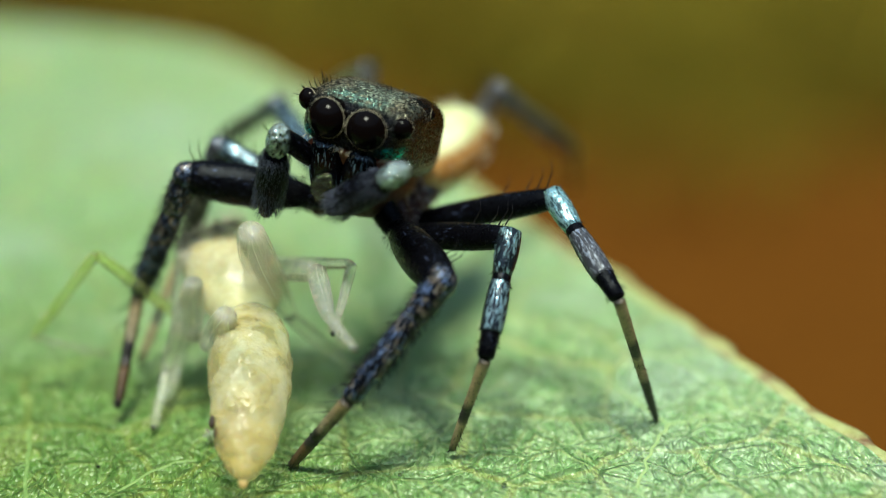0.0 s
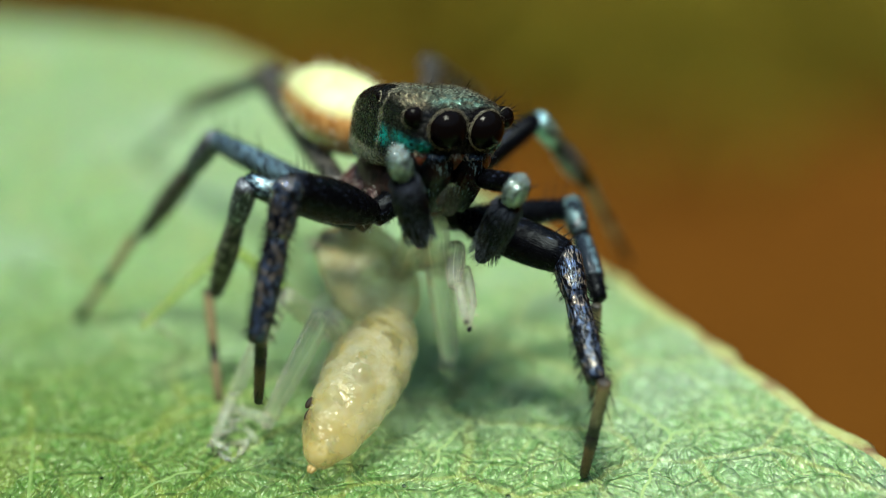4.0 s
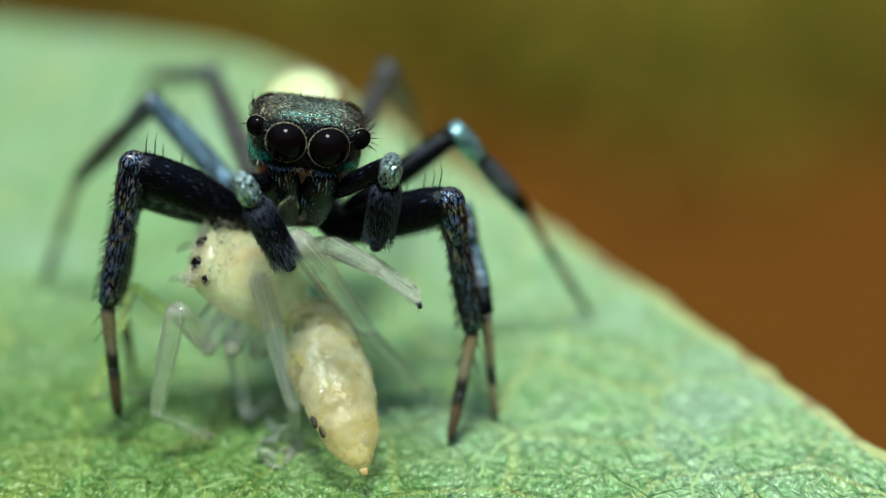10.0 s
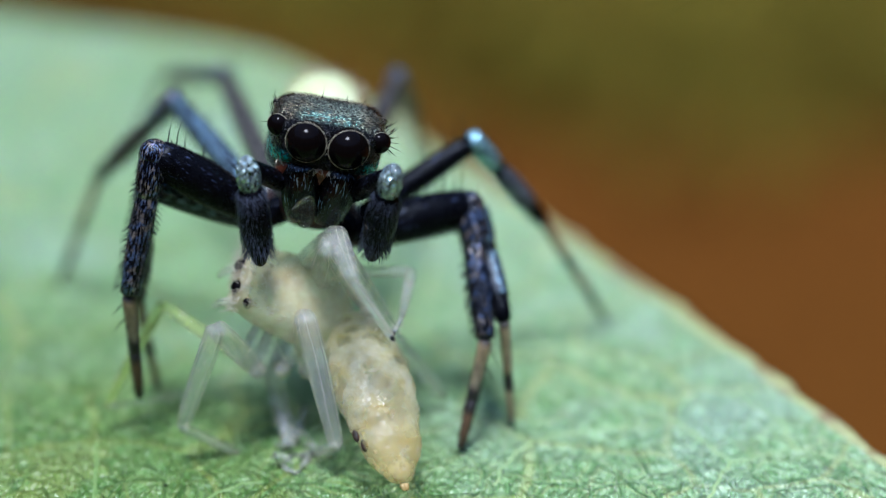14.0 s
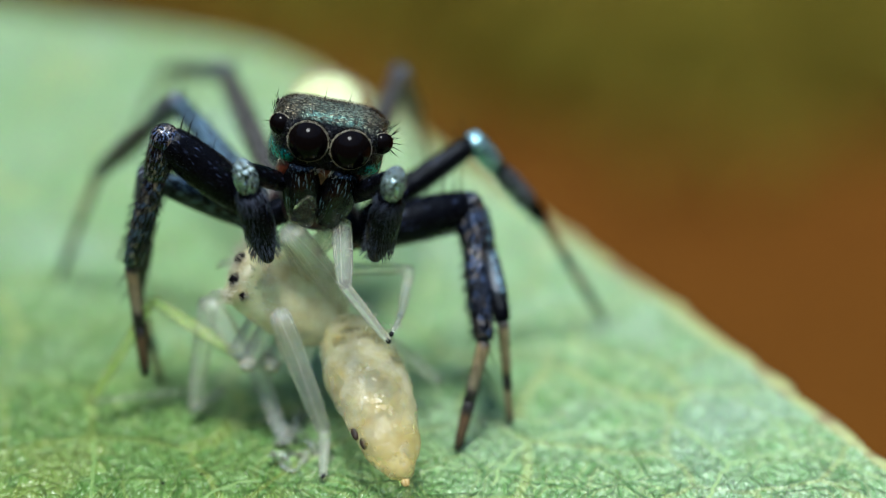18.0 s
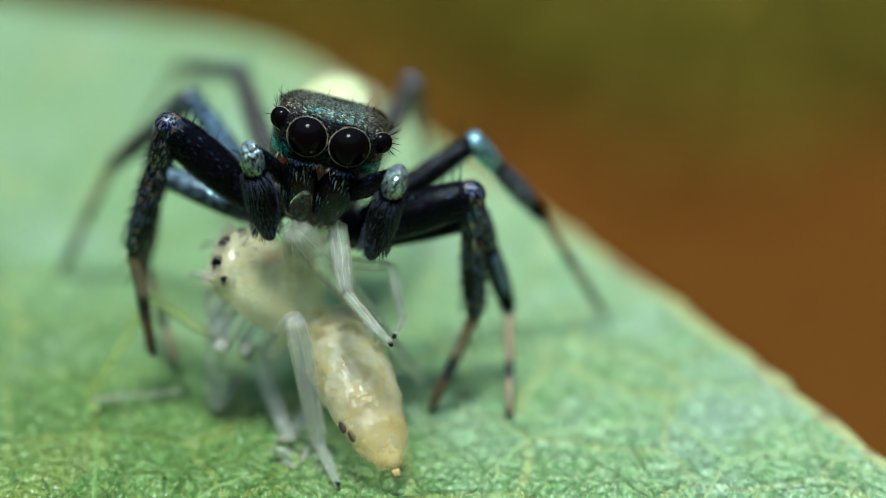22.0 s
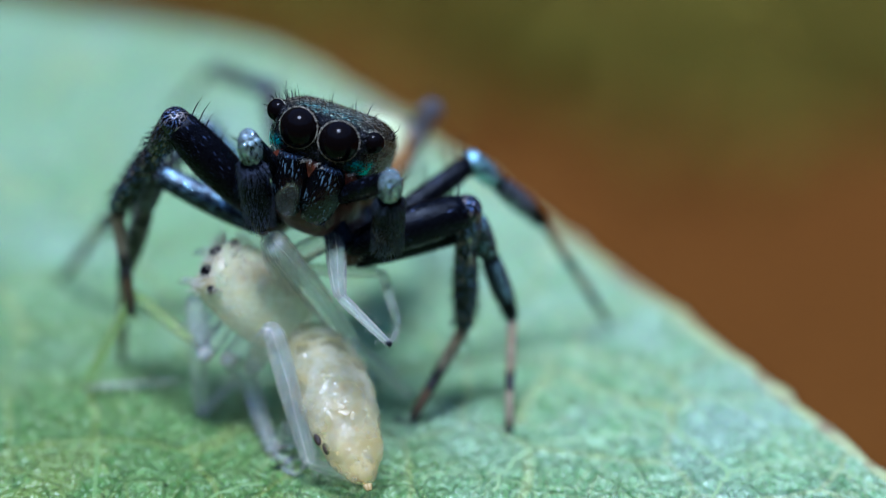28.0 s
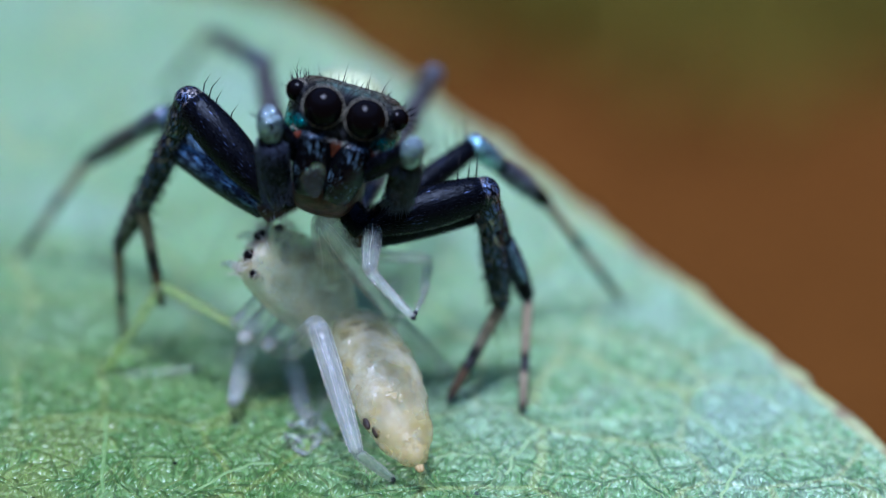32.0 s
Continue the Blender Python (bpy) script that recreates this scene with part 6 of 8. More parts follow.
    bend(legs["left_hind"], rows, *SPIDER_LEGS["left_hind"][:2], (
        (0, -0.18, 4.94, 2.87, -0.79, 7.82, 1.58, -1.33, 10.76, 0.11),
        (1, -0.16, 4.94, 2.76, -0.77, 7.84, 1.51, -1.31, 10.67, -0.15),
        (1.7, -0.16, 4.94, 2.76, -0.77, 7.84, 1.51, -1.31, 10.67, -0.15),
        (2, -0.1, 5.35, 2.74, -0.81, 8.18, 1.4, -1.35, 11.13, -0.03),
        (3, -0, 5.31, 2.62, -0.77, 8.14, 1.31, -1.34, 11.13, -0.05),
        (3.1, -0.34, 5.37, 2.65, -1.01, 8.21, 1.31, -1.65, 11.09, -0.24),
        (3.2, -0.67, 5.2, 2.76, -1.21, 8.08, 1.44, -1.99, 10.95, -0.06),
        (3.3, -1.27, 4.89, 2.89, -1.92, 7.67, 1.42, -2.89, 10.37, -0.27),
        (3.4, -1.84, 4.51, 3.15, -2.61, 7.15, 1.49, -3.76, 9.71, -0.31),
        (3.5, -1.58, 4.02, 3.26, -3.21, 6.29, 1.68, -4.54, 8.66, -0.25),
        (4.4, -1.97, 4.38, 3.21, -3.55, 6.81, 1.82, -4.82, 9.1, -0.24),
        (5.5, -2.42, 4.68, 3.26, -3.92, 7.27, 2.09, -5.19, 9.63, 0.12),
        (6, -2.85, 4.63, 3.29, -4.26, 7.33, 2.26, -5.44, 9.66, 0.21),
        (7, -3.04, 4.57, 3.24, -4.43, 7.28, 2.19, -5.49, 9.45, -0.1),
        (8, -3.22, 4.56, 3.27, -4.63, 7.25, 2.21, -5.64, 9.42, -0.1),
        (9, -3.43, 4.64, 3.32, -4.89, 7.32, 2.31, -5.89, 9.68, 0.18),
        (9.1, -3.44, 4.68, 3.25, -4.86, 7.37, 2.2, -5.84, 9.56, -0.11),
        (9.3, -3.45, 4.74, 3.25, -4.88, 7.42, 2.21, -5.84, 9.59, -0.13),
        (10, -3.54, 4.8, 3.28, -4.92, 7.51, 2.22, -5.87, 9.67, -0.12),
        (11, -3.58, 4.79, 3.36, -4.91, 7.53, 2.32, -5.92, 9.87, 0.18),
        (12, -3.61, 4.81, 3.29, -4.95, 7.54, 2.25, -5.89, 9.7, -0.11),
        (13, -3.62, 4.78, 3.38, -4.98, 7.53, 2.4, -6, 9.86, 0.25),
        (14, -3.65, 4.78, 3.3, -4.98, 7.51, 2.26, -5.94, 9.66, -0.09),
        (17, -3.61, 4.76, 3.38, -4.97, 7.49, 2.37, -5.98, 9.84, 0.24),
        (18, -3.63, 4.74, 3.32, -4.98, 7.46, 2.27, -5.94, 9.59, -0.1),
        (19, -3.58, 4.73, 3.44, -4.99, 7.46, 2.47, -6, 9.75, 0.28),
        (19.7, -3.54, 4.76, 3.33, -4.89, 7.5, 2.31, -5.86, 9.6, -0.08),
        (19.9, -3.51, 4.78, 3.32, -4.89, 7.49, 2.29, -5.86, 9.61, -0.09),
        (21, -3.41, 4.8, 3.31, -4.81, 7.54, 2.37, -5.85, 9.87, 0.24),
        (22, -3.45, 4.8, 3.21, -4.82, 7.53, 2.22, -5.81, 9.7, -0.11),
        (23, -3.43, 4.79, 3.27, -4.83, 7.52, 2.3, -5.89, 9.87, 0.2),
        (24, -3.47, 4.79, 3.2, -4.83, 7.52, 2.19, -5.84, 9.69, -0.12),
        (25, -3.43, 4.78, 3.25, -4.83, 7.51, 2.27, -5.91, 9.87, 0.19),
        (28, -3, 4.62, 3.08, -4.28, 7.47, 2.33, -5.37, 9.88, 0.31),
        (28.6, -3.15, 4.57, 3.03, -4.35, 7.44, 2.23, -5.41, 9.65, -0.03),
        (28.8, -3.21, 4.65, 3.04, -4.41, 7.51, 2.21, -5.47, 9.7, -0.06),
        (30, -3.42, 4.5, 3.15, -4.54, 7.39, 2.3, -5.71, 9.72, 0.23),
        (31, -3.4, 4.48, 2.99, -4.55, 7.37, 2.19, -5.64, 9.54, -0.09),
        (32, -3.32, 4.38, 3.09, -4.5, 7.29, 2.4, -5.64, 9.58, 0.27),
    ))
    bend(palps["palp_a"], rows, PALP_ROOTS["palp_a"], (PALP_REACH[0], 1.5), (
        (0, -1.17, -1.56, 4.43, -1.46, -1.16, 3.17),
        (1, -0.98, -1.39, 4.68, -1.22, -1.07, 3.38),
        (1.7, -0.98, -1.39, 4.68, -1.22, -1.07, 3.38),
        (2, -1.35, -1.34, 4.07, -1.53, -1.21, 2.73),
        (3, -1.09, -1.22, 4.2, -1.41, -1.06, 2.89),
        (3.1, -0.76, -1.34, 4.09, -0.92, -0.98, 2.79),
        (3.2, -0.43, -1.55, 4.02, -0.43, -1.07, 2.75),
        (3.3, -0.21, -1.81, 4, -0.13, -1.38, 2.71),
        (3.4, 0, -1.99, 3.91, 0.16, -1.58, 2.63),
        (3.5, 0.8, -2.21, 4.45, 1.09, -1.97, 3.14),
        (4.4, -0.26, -2.09, 4.48, -0.13, -1.91, 3.13),
        (5.5, -1.6, -1.85, 4.48, -1.65, -1.8, 3.12),
        (6, -1.72, -1.91, 4.53, -1.38, -1.53, 3.27),
        (7, -1.82, -1.97, 4.51, -1.4, -1.62, 3.26),
        (8, -1.91, -1.93, 4.44, -1.44, -1.67, 3.19),
        (9, -2.04, -1.96, 4.39, -1.48, -1.76, 3.16),
        (9.1, -2.07, -1.96, 4.37, -1.51, -1.77, 3.14),
        (9.3, -2.15, -1.93, 4.34, -1.6, -1.78, 3.1),
        (10, -2.43, -1.99, 4.26, -1.89, -1.89, 3.01),
        (11, -2.8, -1.85, 4.07, -2.28, -1.86, 2.81),
        (12, -2.7, -1.85, 4.29, -2.4, -1.79, 2.97),
        (13, -2.61, -1.8, 4.52, -2.49, -1.73, 3.17),
        (14, -2.67, -1.81, 4.48, -2.56, -1.76, 3.12),
        (17, -2.8, -1.8, 4.31, -2.71, -1.81, 2.95),
        (18, -2.72, -1.8, 4.41, -2.46, -1.64, 3.08),
        (19, -2.62, -1.76, 4.51, -2.16, -1.49, 3.26),
        (19.7, -2.64, -1.78, 4.57, -2.28, -1.53, 3.28),
        (19.9, -2.65, -1.78, 4.59, -2.32, -1.53, 3.29),
        (21, -2.71, -1.71, 4.62, -2.51, -1.51, 3.29),
        (22, -2.67, -1.72, 4.61, -2.48, -1.45, 3.29),
        (23, -2.63, -1.75, 4.6, -2.46, -1.39, 3.3),
        (24, -2.68, -1.76, 4.54, -2.43, -1.36, 3.26),
        (25, -2.71, -1.79, 4.5, -2.39, -1.37, 3.25),
        (28, -2.73, -1.7, 4.89, -2.62, -1.48, 3.55),
        (28.6, -2.74, -1.74, 4.84, -2.63, -1.55, 3.5),
        (28.8, -2.75, -1.75, 4.83, -2.66, -1.6, 3.48),
        (30, -2.73, -1.81, 4.75, -2.66, -1.68, 3.4),
        (31, -2.7, -1.82, 4.82, -2.63, -1.64, 3.47),
        (32, -2.65, -1.81, 4.93, -2.57, -1.57, 3.59),
    ))
    bend(palps["palp_b"], rows, PALP_ROOTS["palp_b"], (PALP_REACH[1], 1.5), (
        (0, 0.38, -2.21, 4.08, -0.63, -1.7, 3.32),
        (1, 0.42, -2.25, 4.12, -0.45, -1.94, 3.12),
        (1.7, 0.42, -2.25, 4.12, -0.45, -1.94, 3.12),
        (2, 0.17, -2.07, 3.57, -0.65, -1.91, 2.49),
        (3, 0.26, -2.01, 3.77, -0.71, -1.82, 2.84),
        (3.1, 0.73, -1.87, 3.61, -0.13, -1.63, 2.57),
        (3.2, 1.19, -1.8, 3.46, 0.49, -1.47, 2.33),
        (3.3, 1.38, -1.83, 3.28, 0.78, -1.6, 2.07),
        (3.4, 1.59, -1.86, 3.09, 1.07, -1.72, 1.84),
        (3.5, 2.18, -1.92, 3.79, 1.69, -1.65, 2.54),
        (4.4, 1.36, -1.86, 3.94, 1, -1.71, 2.63),
        (5.5, 0.38, -1.92, 4.16, 0.17, -1.92, 2.81),
        (6, 0.14, -1.79, 4.38, -0.05, -1.61, 3.04),
        (7, 0, -1.73, 4.36, -0.16, -1.56, 3.02),
        (8, -0.08, -1.76, 4.35, -0.28, -1.54, 3.02),
        (9, -0.28, -1.64, 4.28, -0.43, -1.44, 2.95),
        (9.1, -0.3, -1.63, 4.28, -0.45, -1.39, 2.95),
        (9.3, -0.35, -1.63, 4.28, -0.5, -1.38, 2.94),
        (10, -0.6, -1.58, 4.25, -0.69, -1.36, 2.91),
        (11, -0.76, -1.75, 4.28, -0.92, -1.54, 2.94),
        (12, -0.8, -1.74, 4.28, -0.97, -1.56, 2.94),
        (13, -0.82, -1.77, 4.31, -1.02, -1.59, 2.97),
        (14, -0.84, -1.79, 4.31, -1.03, -1.61, 2.97),
        (17, -0.8, -1.81, 4.25, -1.02, -1.61, 2.91),
        (18, -0.8, -1.81, 4.27, -0.98, -1.59, 2.94),
        (19, -0.79, -1.82, 4.29, -0.92, -1.59, 2.95),
        (19.7, -0.79, -1.83, 4.3, -0.97, -1.6, 2.97),
        (19.9, -0.79, -1.83, 4.3, -0.99, -1.6, 2.97),
        (21, -0.81, -1.84, 4.31, -1.09, -1.62, 2.99),
        (22, -0.81, -1.8, 4.27, -1.06, -1.61, 2.94),
        (23, -0.79, -1.82, 4.24, -1.03, -1.62, 2.91),
        (24, -0.78, -1.8, 4.22, -0.97, -1.55, 2.89),
        (25, -0.78, -1.8, 4.2, -0.91, -1.48, 2.88),
        (28, -0.94, -2.04, 4.45, -0.86, -1.61, 3.15),
        (28.6, -0.9, -2.03, 4.43, -0.86, -1.61, 3.13),
        (28.8, -0.92, -2, 4.41, -0.86, -1.59, 3.11),
        (30, -0.85, -2, 4.4, -0.84, -1.56, 3.11),
        (31, -0.85, -1.98, 4.46, -0.91, -1.45, 3.21),
        (32, -0.87, -1.95, 4.55, -0.97, -1.29, 3.36),
    ))
    rows = body_rows((
        (0, -2.44, 0.06, 2.22, -11.76, 14.85, -157.75),
        (1, -2.51, 0.02, 2.38, -11.52, 16.37, -155.18),
        (1.7, -2.51, 0.02, 2.38, -11.52, 16.37, -155.18),
        (2, -2.28, 0.08, 2.11, -14.8, 15.78, -156.2),
        (3, -2.23, 0.14, 2.07, -12.86, 15.82, -156.12),
        (3.1, -1.86, 0.16, 2.09, -16.09, 12.95, -160.82),
        (3.2, -1.49, 0.14, 2.14, -19.67, 10.13, -165.21),
        (3.3, -1.17, 0.21, 2.04, -19.68, 9.94, -165.5),
        (3.4, -1.07, 0.12, 2.03, -22.45, 14.2, -158.81),
        (3.5, -0.19, 0.28, 2.23, -26.19, 15.02, -157.45),
        (4.4, -1.17, 0.44, 2.17, -20.27, 20.77, -147.2),
        (5.5, -2.25, -1.12, 2.96, -44.98, 33.05, -111.62),
        (6, -2.37, -1.11, 2.85, -43.5, 33.32, -110.09),
        (7, -2.42, -0.88, 2.64, -37.55, 33.92, -106.1),
        (8, -2.74, -1.22, 2.78, -39.61, 33.91, -106.22),
        (9, -2.41, -0.8, 2.64, -41.18, 33.36, -109.83),
        (9.1, -2.49, -0.82, 2.65, -40.95, 33.46, -109.21),
        (9.3, -2.63, -0.87, 2.69, -40.44, 33.67, -107.92),
        (10, -3.13, -1.17, 2.81, -38.25, 34.35, -102.51),
        (11, -2.75, -1.05, 2.47, -31.15, 34.6, -99.78),
        (12, -3.11, -1.48, 2.46, -30.06, 34.72, -98.11),
        (13, -2.95, -1.2, 2.56, -34.08, 34.48, -101.11),
        (14, -2.85, -1.32, 2.58, -29.87, 34.76, -97.53),
        (17, -3.21, -0.99, 2.57, -33.26, 34.4, -102.04),
        (18, -2.87, -1.14, 2.56, -35.31, 34.31, -102.87),
        (19, -3, -1.15, 2.58, -36.73, 34.19, -103.95),
        (19.7, -3.26, -1.3, 2.69, -38.02, 34.16, -104.19),
        (19.9, -3.34, -1.35, 2.72, -38.39, 34.16, -104.23),
        (21, -3.32, -1.25, 2.57, -35.53, 34.31, -102.84),
        (22, -3.14, -1.09, 2.74, -41.71, 33.74, -107.42),
        (23, -3.21, -1.05, 2.52, -37.83, 33.93, -106.01),
        (24, -3.02, -0.96, 2.57, -40.62, 33.65, -108),
        (25, -3.05, -1.11, 2.63, -44.26, 32.88, -112.55),
        (28, -3.33, -0.98, 2.65, -45.25, 32.65, -113.74),
        (28.6, -3.11, -1.06, 2.58, -41.1, 33.31, -110.14),
        (28.8, -3.03, -1.09, 2.56, -39.74, 33.5, -109.02),
        (30, -2.97, -1.01, 2.42, -44.81, 32, -116.77),
        (31, -2.89, -0.87, 2.41, -44.89, 32.13, -116.19),
        (32, -2.91, -0.81, 2.44, -45.23, 32.04, -116.6),
    ))
    walk(prey, rows)
    bend(prey_legs["far_green"], rows, *PREY_LEGS["far_green"][:2], (
        (0, -4, -0.55, 2.27, -5.08, -0.37, 0.87, -4.19, 0.5, 0.08),
        (1, -4.09, -0.67, 2.32, -5.11, -0.44, 0.89, -4.14, 0.31, 0.06),
        (1.7, -4.09, -0.67, 2.32, -5.11, -0.44, 0.89, -4.14, 0.31, 0.06),
        (2, -3.85, -0.56, 2.1, -5.14, -0.41, 0.89, -4.09, 0.18, 0.04),
        (3, -3.78, -0.49, 2.08, -5.13, -0.35, 0.93, -4.09, 0.22, 0.05),
        (3.1, -3.47, -0.42, 2.16, -4.86, -0.19, 1.07, -4.02, 0.49, 0.06),
        (3.2, -3.16, -0.39, 2.25, -4.58, -0.08, 1.23, -3.93, 0.66, 0.13),
        (3.3, -2.86, -0.38, 2.13, -4.33, -0.02, 1.2, -3.62, 0.7, 0.12),
        (3.4, -2.66, -0.35, 2.07, -4.19, -0.07, 1.21, -3.41, 0.54, 0.11),
        (3.5, -1.77, -0.14, 2.26, -3.27, 0.08, 1.34, -2.9, 0.9, 0.16),
        (4.4, -2.71, 0.64, 1.76, -3.91, -0.44, 1.03, -3.38, 0.57, 0.07),
        (5.5, -3.8, -0.41, 2.09, -4.49, -1.44, 0.85, -3.91, -0.3, 0.1),
        (6, -3.91, -0.45, 2.01, -4.62, -1.4, 0.72, -3.98, -0.26, 0.03),
        (7, -3.82, -1.27, 2.28, -4.66, -1.37, 0.72, -4.09, -0.19, 0.05),
        (8, -4.22, -0.75, 2.09, -4.8, -1.4, 0.56, -4.19, -0.16, 0.04),
        (9, -3.96, -0.16, 1.6, -4.79, -1.4, 0.64, -4.22, -0.17, 0.06),
        (9.1, -4.02, -0.16, 1.63, -4.8, -1.4, 0.63, -4.22, -0.16, 0.06),
        (9.3, -4.1, -0.15, 1.68, -4.81, -1.39, 0.64, -4.21, -0.16, 0.08),
        (10, -4.3, -0.19, 1.84, -4.84, -1.38, 0.66, -4.17, -0.2, 0.07),
        (11, -4.03, -1.07, 2.12, -4.86, -1.25, 0.56, -4.1, -0.1, 0.03),
        (12, -4.21, -0.95, 2.06, -4.92, -1.22, 0.46, -4.03, -0.12, 0.02),
        (13, -4.26, -0.59, 1.82, -4.99, -1.17, 0.32, -3.97, -0.15, 0.03),
        (14, -4.1, -0.73, 1.87, -4.95, -1.11, 0.36, -3.78, -0.24, 0.1),
        (17, -4.3, -0.03, 1.59, -5.16, -0.84, 0.26, -3.84, -0.19, 0.13),
        (18, -4.25, -0.54, 1.79, -5.15, -0.95, 0.3, -3.87, -0.22, 0.09),
        (19, -4.32, -0.38, 1.69, -5.16, -0.94, 0.22, -3.85, -0.26, 0.07),
        (19.7, -4.65, -0.58, 1.72, -5.25, -0.84, 0.08, -4.03, -0.04, -0),
        (19.9, -4.7, -0.56, 1.7, -5.28, -0.84, 0.06, -4.05, -0.05, 0.03),
        (21, -4.35, -0.18, 1.5, -5.24, -1.01, 0.18, -3.89, -0.41, 0.06),
        (22, -4.38, -0.07, 1.53, -5.26, -0.95, 0.23, -3.91, -0.36, 0.09),
        (23, -4.37, -0.07, 1.6, -5.27, -0.88, 0.28, -3.94, -0.25, 0.11),
        (24, -4.35, -0.08, 1.65, -5.27, -0.83, 0.3, -3.96, -0.17, 0.1),
        (25, -4.36, -0.11, 1.69, -5.29, -0.77, 0.31, -3.97, -0.12, 0.11),
        (28, -4.66, 0.04, 1.62, -5.47, -0.05, 0.05, -4, 0.12, 0.1),
        (28.6, -4.5, -0.19, 1.48, -5.31, -0.21, -0.1, -3.85, -0.2, 0.07),
        (28.8, -4.44, -0.28, 1.47, -5.25, -0.3, -0.12, -3.79, -0.27, 0.07),
        (30, -4.47, -0.27, 1.7, -5.28, -0.6, 0.15, -3.91, -0.05, 0.05),
        (31, -4.43, -0.12, 1.53, -5.3, -0.46, 0.01, -3.88, -0.04, 0.04),
        (32, -4.42, 0.05, 1.32, -5.35, -0.24, -0.17, -3.89, -0.19, 0.06),
    ))
    bend(prey_legs["near_first"], rows, *PREY_LEGS["near_first"][:2], (
        (0, -2.7, -0.51, 2.25, -2.9, -0.16, 0.6, -3.13, -0.96, 0.02),
        (1, -2.99, -1.04, 2.37, -2.9, -0.72, 0.69, -3.11, -1.45, 0.02),
        (1.7, -2.99, -1.04, 2.37, -2.9, -0.72, 0.69, -3.11, -1.45, 0.02),
        (2, -3.35, 0.25, 1.41, -2.9, -1.26, 0.74, -3.06, -2.02, 0.09),
        (3, -3.28, 0.27, 1.41, -2.87, -1.26, 0.76, -3.06, -2.01, 0.11),
        (3.1, -2.92, -0.57, 1.99, -2.59, -1.87, 0.94, -2.6, -2.39, 0.08),
        (3.2, -2.54, -0.96, 1.97, -2.55, -1.38, 0.31, -2.16, -2.28, 0.07),
        (3.3, -2.32, -0.89, 1.82, -2.52, -1.33, 0.18, -2.19, -2.28, 0.08),
        (3.4, -2.09, -1.01, 1.72, -2.45, -1.36, 0.09, -2.17, -2.33, 0.07),
        (3.5, -0.95, -1, 1.84, -1.84, -1.34, 0.43, -2.3, -2.19, 0.12),
        (4.4, -1.91, -0.72, 1.84, -2.55, -1.02, 0.28, -2.3, -1.97, 0.08),
        (5.5, -2.85, -1.79, 2.54, -3.02, -1.98, 0.85, -2.45, -1.6, 0.11),
        (6, -2.9, -1.81, 2.43, -3.22, -1.97, 0.76, -2.52, -1.7, 0.08),
        (7, -2.77, -1.6, 2.25, -3.15, -2.05, 0.65, -2.45, -1.63, 0.05),
        (8, -3.12, -1.98, 2.36, -3.54, -2.13, 0.71, -2.88, -1.73, 0.06),
        (9, -2.88, -1.48, 2.25, -3.49, -1.97, 0.73, -2.92, -1.51, 0.03),
        (9.1, -2.93, -1.51, 2.26, -3.53, -1.95, 0.72, -2.93, -1.5, 0.04),
        (9.3, -3.05, -1.6, 2.29, -3.6, -1.95, 0.71, -2.97, -1.52, 0.05),
        (10, -3.45, -1.97, 2.37, -3.85, -2.02, 0.71, -3.14, -1.64, 0.11),
        (11, -3.24, -1.54, 2.04, -3.88, -2, 0.53, -3.09, -1.57, 0.06),
        (12, -3.35, -1.76, 2.18, -3.76, -2.15, 0.56, -3.11, -1.6, 0.02),
        (13, -3.24, -1.94, 2.15, -3.68, -2.28, 0.54, -3.1, -1.64, 0.02),
        (14, -3.17, -2.02, 2.15, -3.73, -1.98, 0.54, -2.98, -1.69, -0.07),
        (17, -3.45, -0.51, 2.05, -3.68, -1.05, 0.44, -3.41, -0.16, 0.03),
        (18, -3.41, -0.68, 1.9, -3.65, -1.02, 0.24, -3.33, -0.08, 0.02),
        (19, -3.53, -0.53, 1.76, -3.6, -1.02, 0.12, -3.24, -0.08, 0.05),
        (19.7, -3.59, -0.49, 1.7, -3.56, -1.06, 0.1, -3.18, -0.13, 0.06),
        (19.9, -3.59, -0.47, 1.6, -3.59, -1.07, 0, -3.17, -0.15, 0.02),
        (21, -3.67, -0.49, 1.63, -3.57, -1.02, 0.01, -3.1, -0.13, 0.12),
        (22, -3.4, -0.21, 1.68, -3.36, -0.93, 0.13, -3.08, 0.04, 0.14),
        (23, -3.35, -0.23, 1.61, -3.26, -0.83, 0.01, -2.92, 0.11, 0.15),
        (24, -3.36, -0.15, 1.63, -3.26, -0.79, 0.05, -2.92, 0.16, 0.17),
        (25, -3.36, -0.25, 1.67, -3.27, -0.77, 0.05, -2.93, 0.17, 0.18),
        (28, -3.75, -0.11, 1.63, -3.61, -0.75, 0.05, -3.13, 0.13, 0.17),
        (28.6, -3.47, -0.28, 1.72, -3.42, -0.95, 0.15, -3.13, 0.02, 0.13),
        (28.8, -3.38, -0.28, 1.61, -3.33, -1.26, 0.21, -3.13, -0.27, 0.16),
        (30, -3.38, -0.09, 1.01, -3.31, -1.6, 0.23, -3.1, -0.62, 0.11),
        (31, -3.22, 0.05, 0.87, -3.27, -1.52, 0.19, -3.07, -0.54, 0.11),
        (32, -3.09, 0.06, 0.68, -3.21, -1.61, 0.33, -3.03, -0.62, 0.21),
    ))
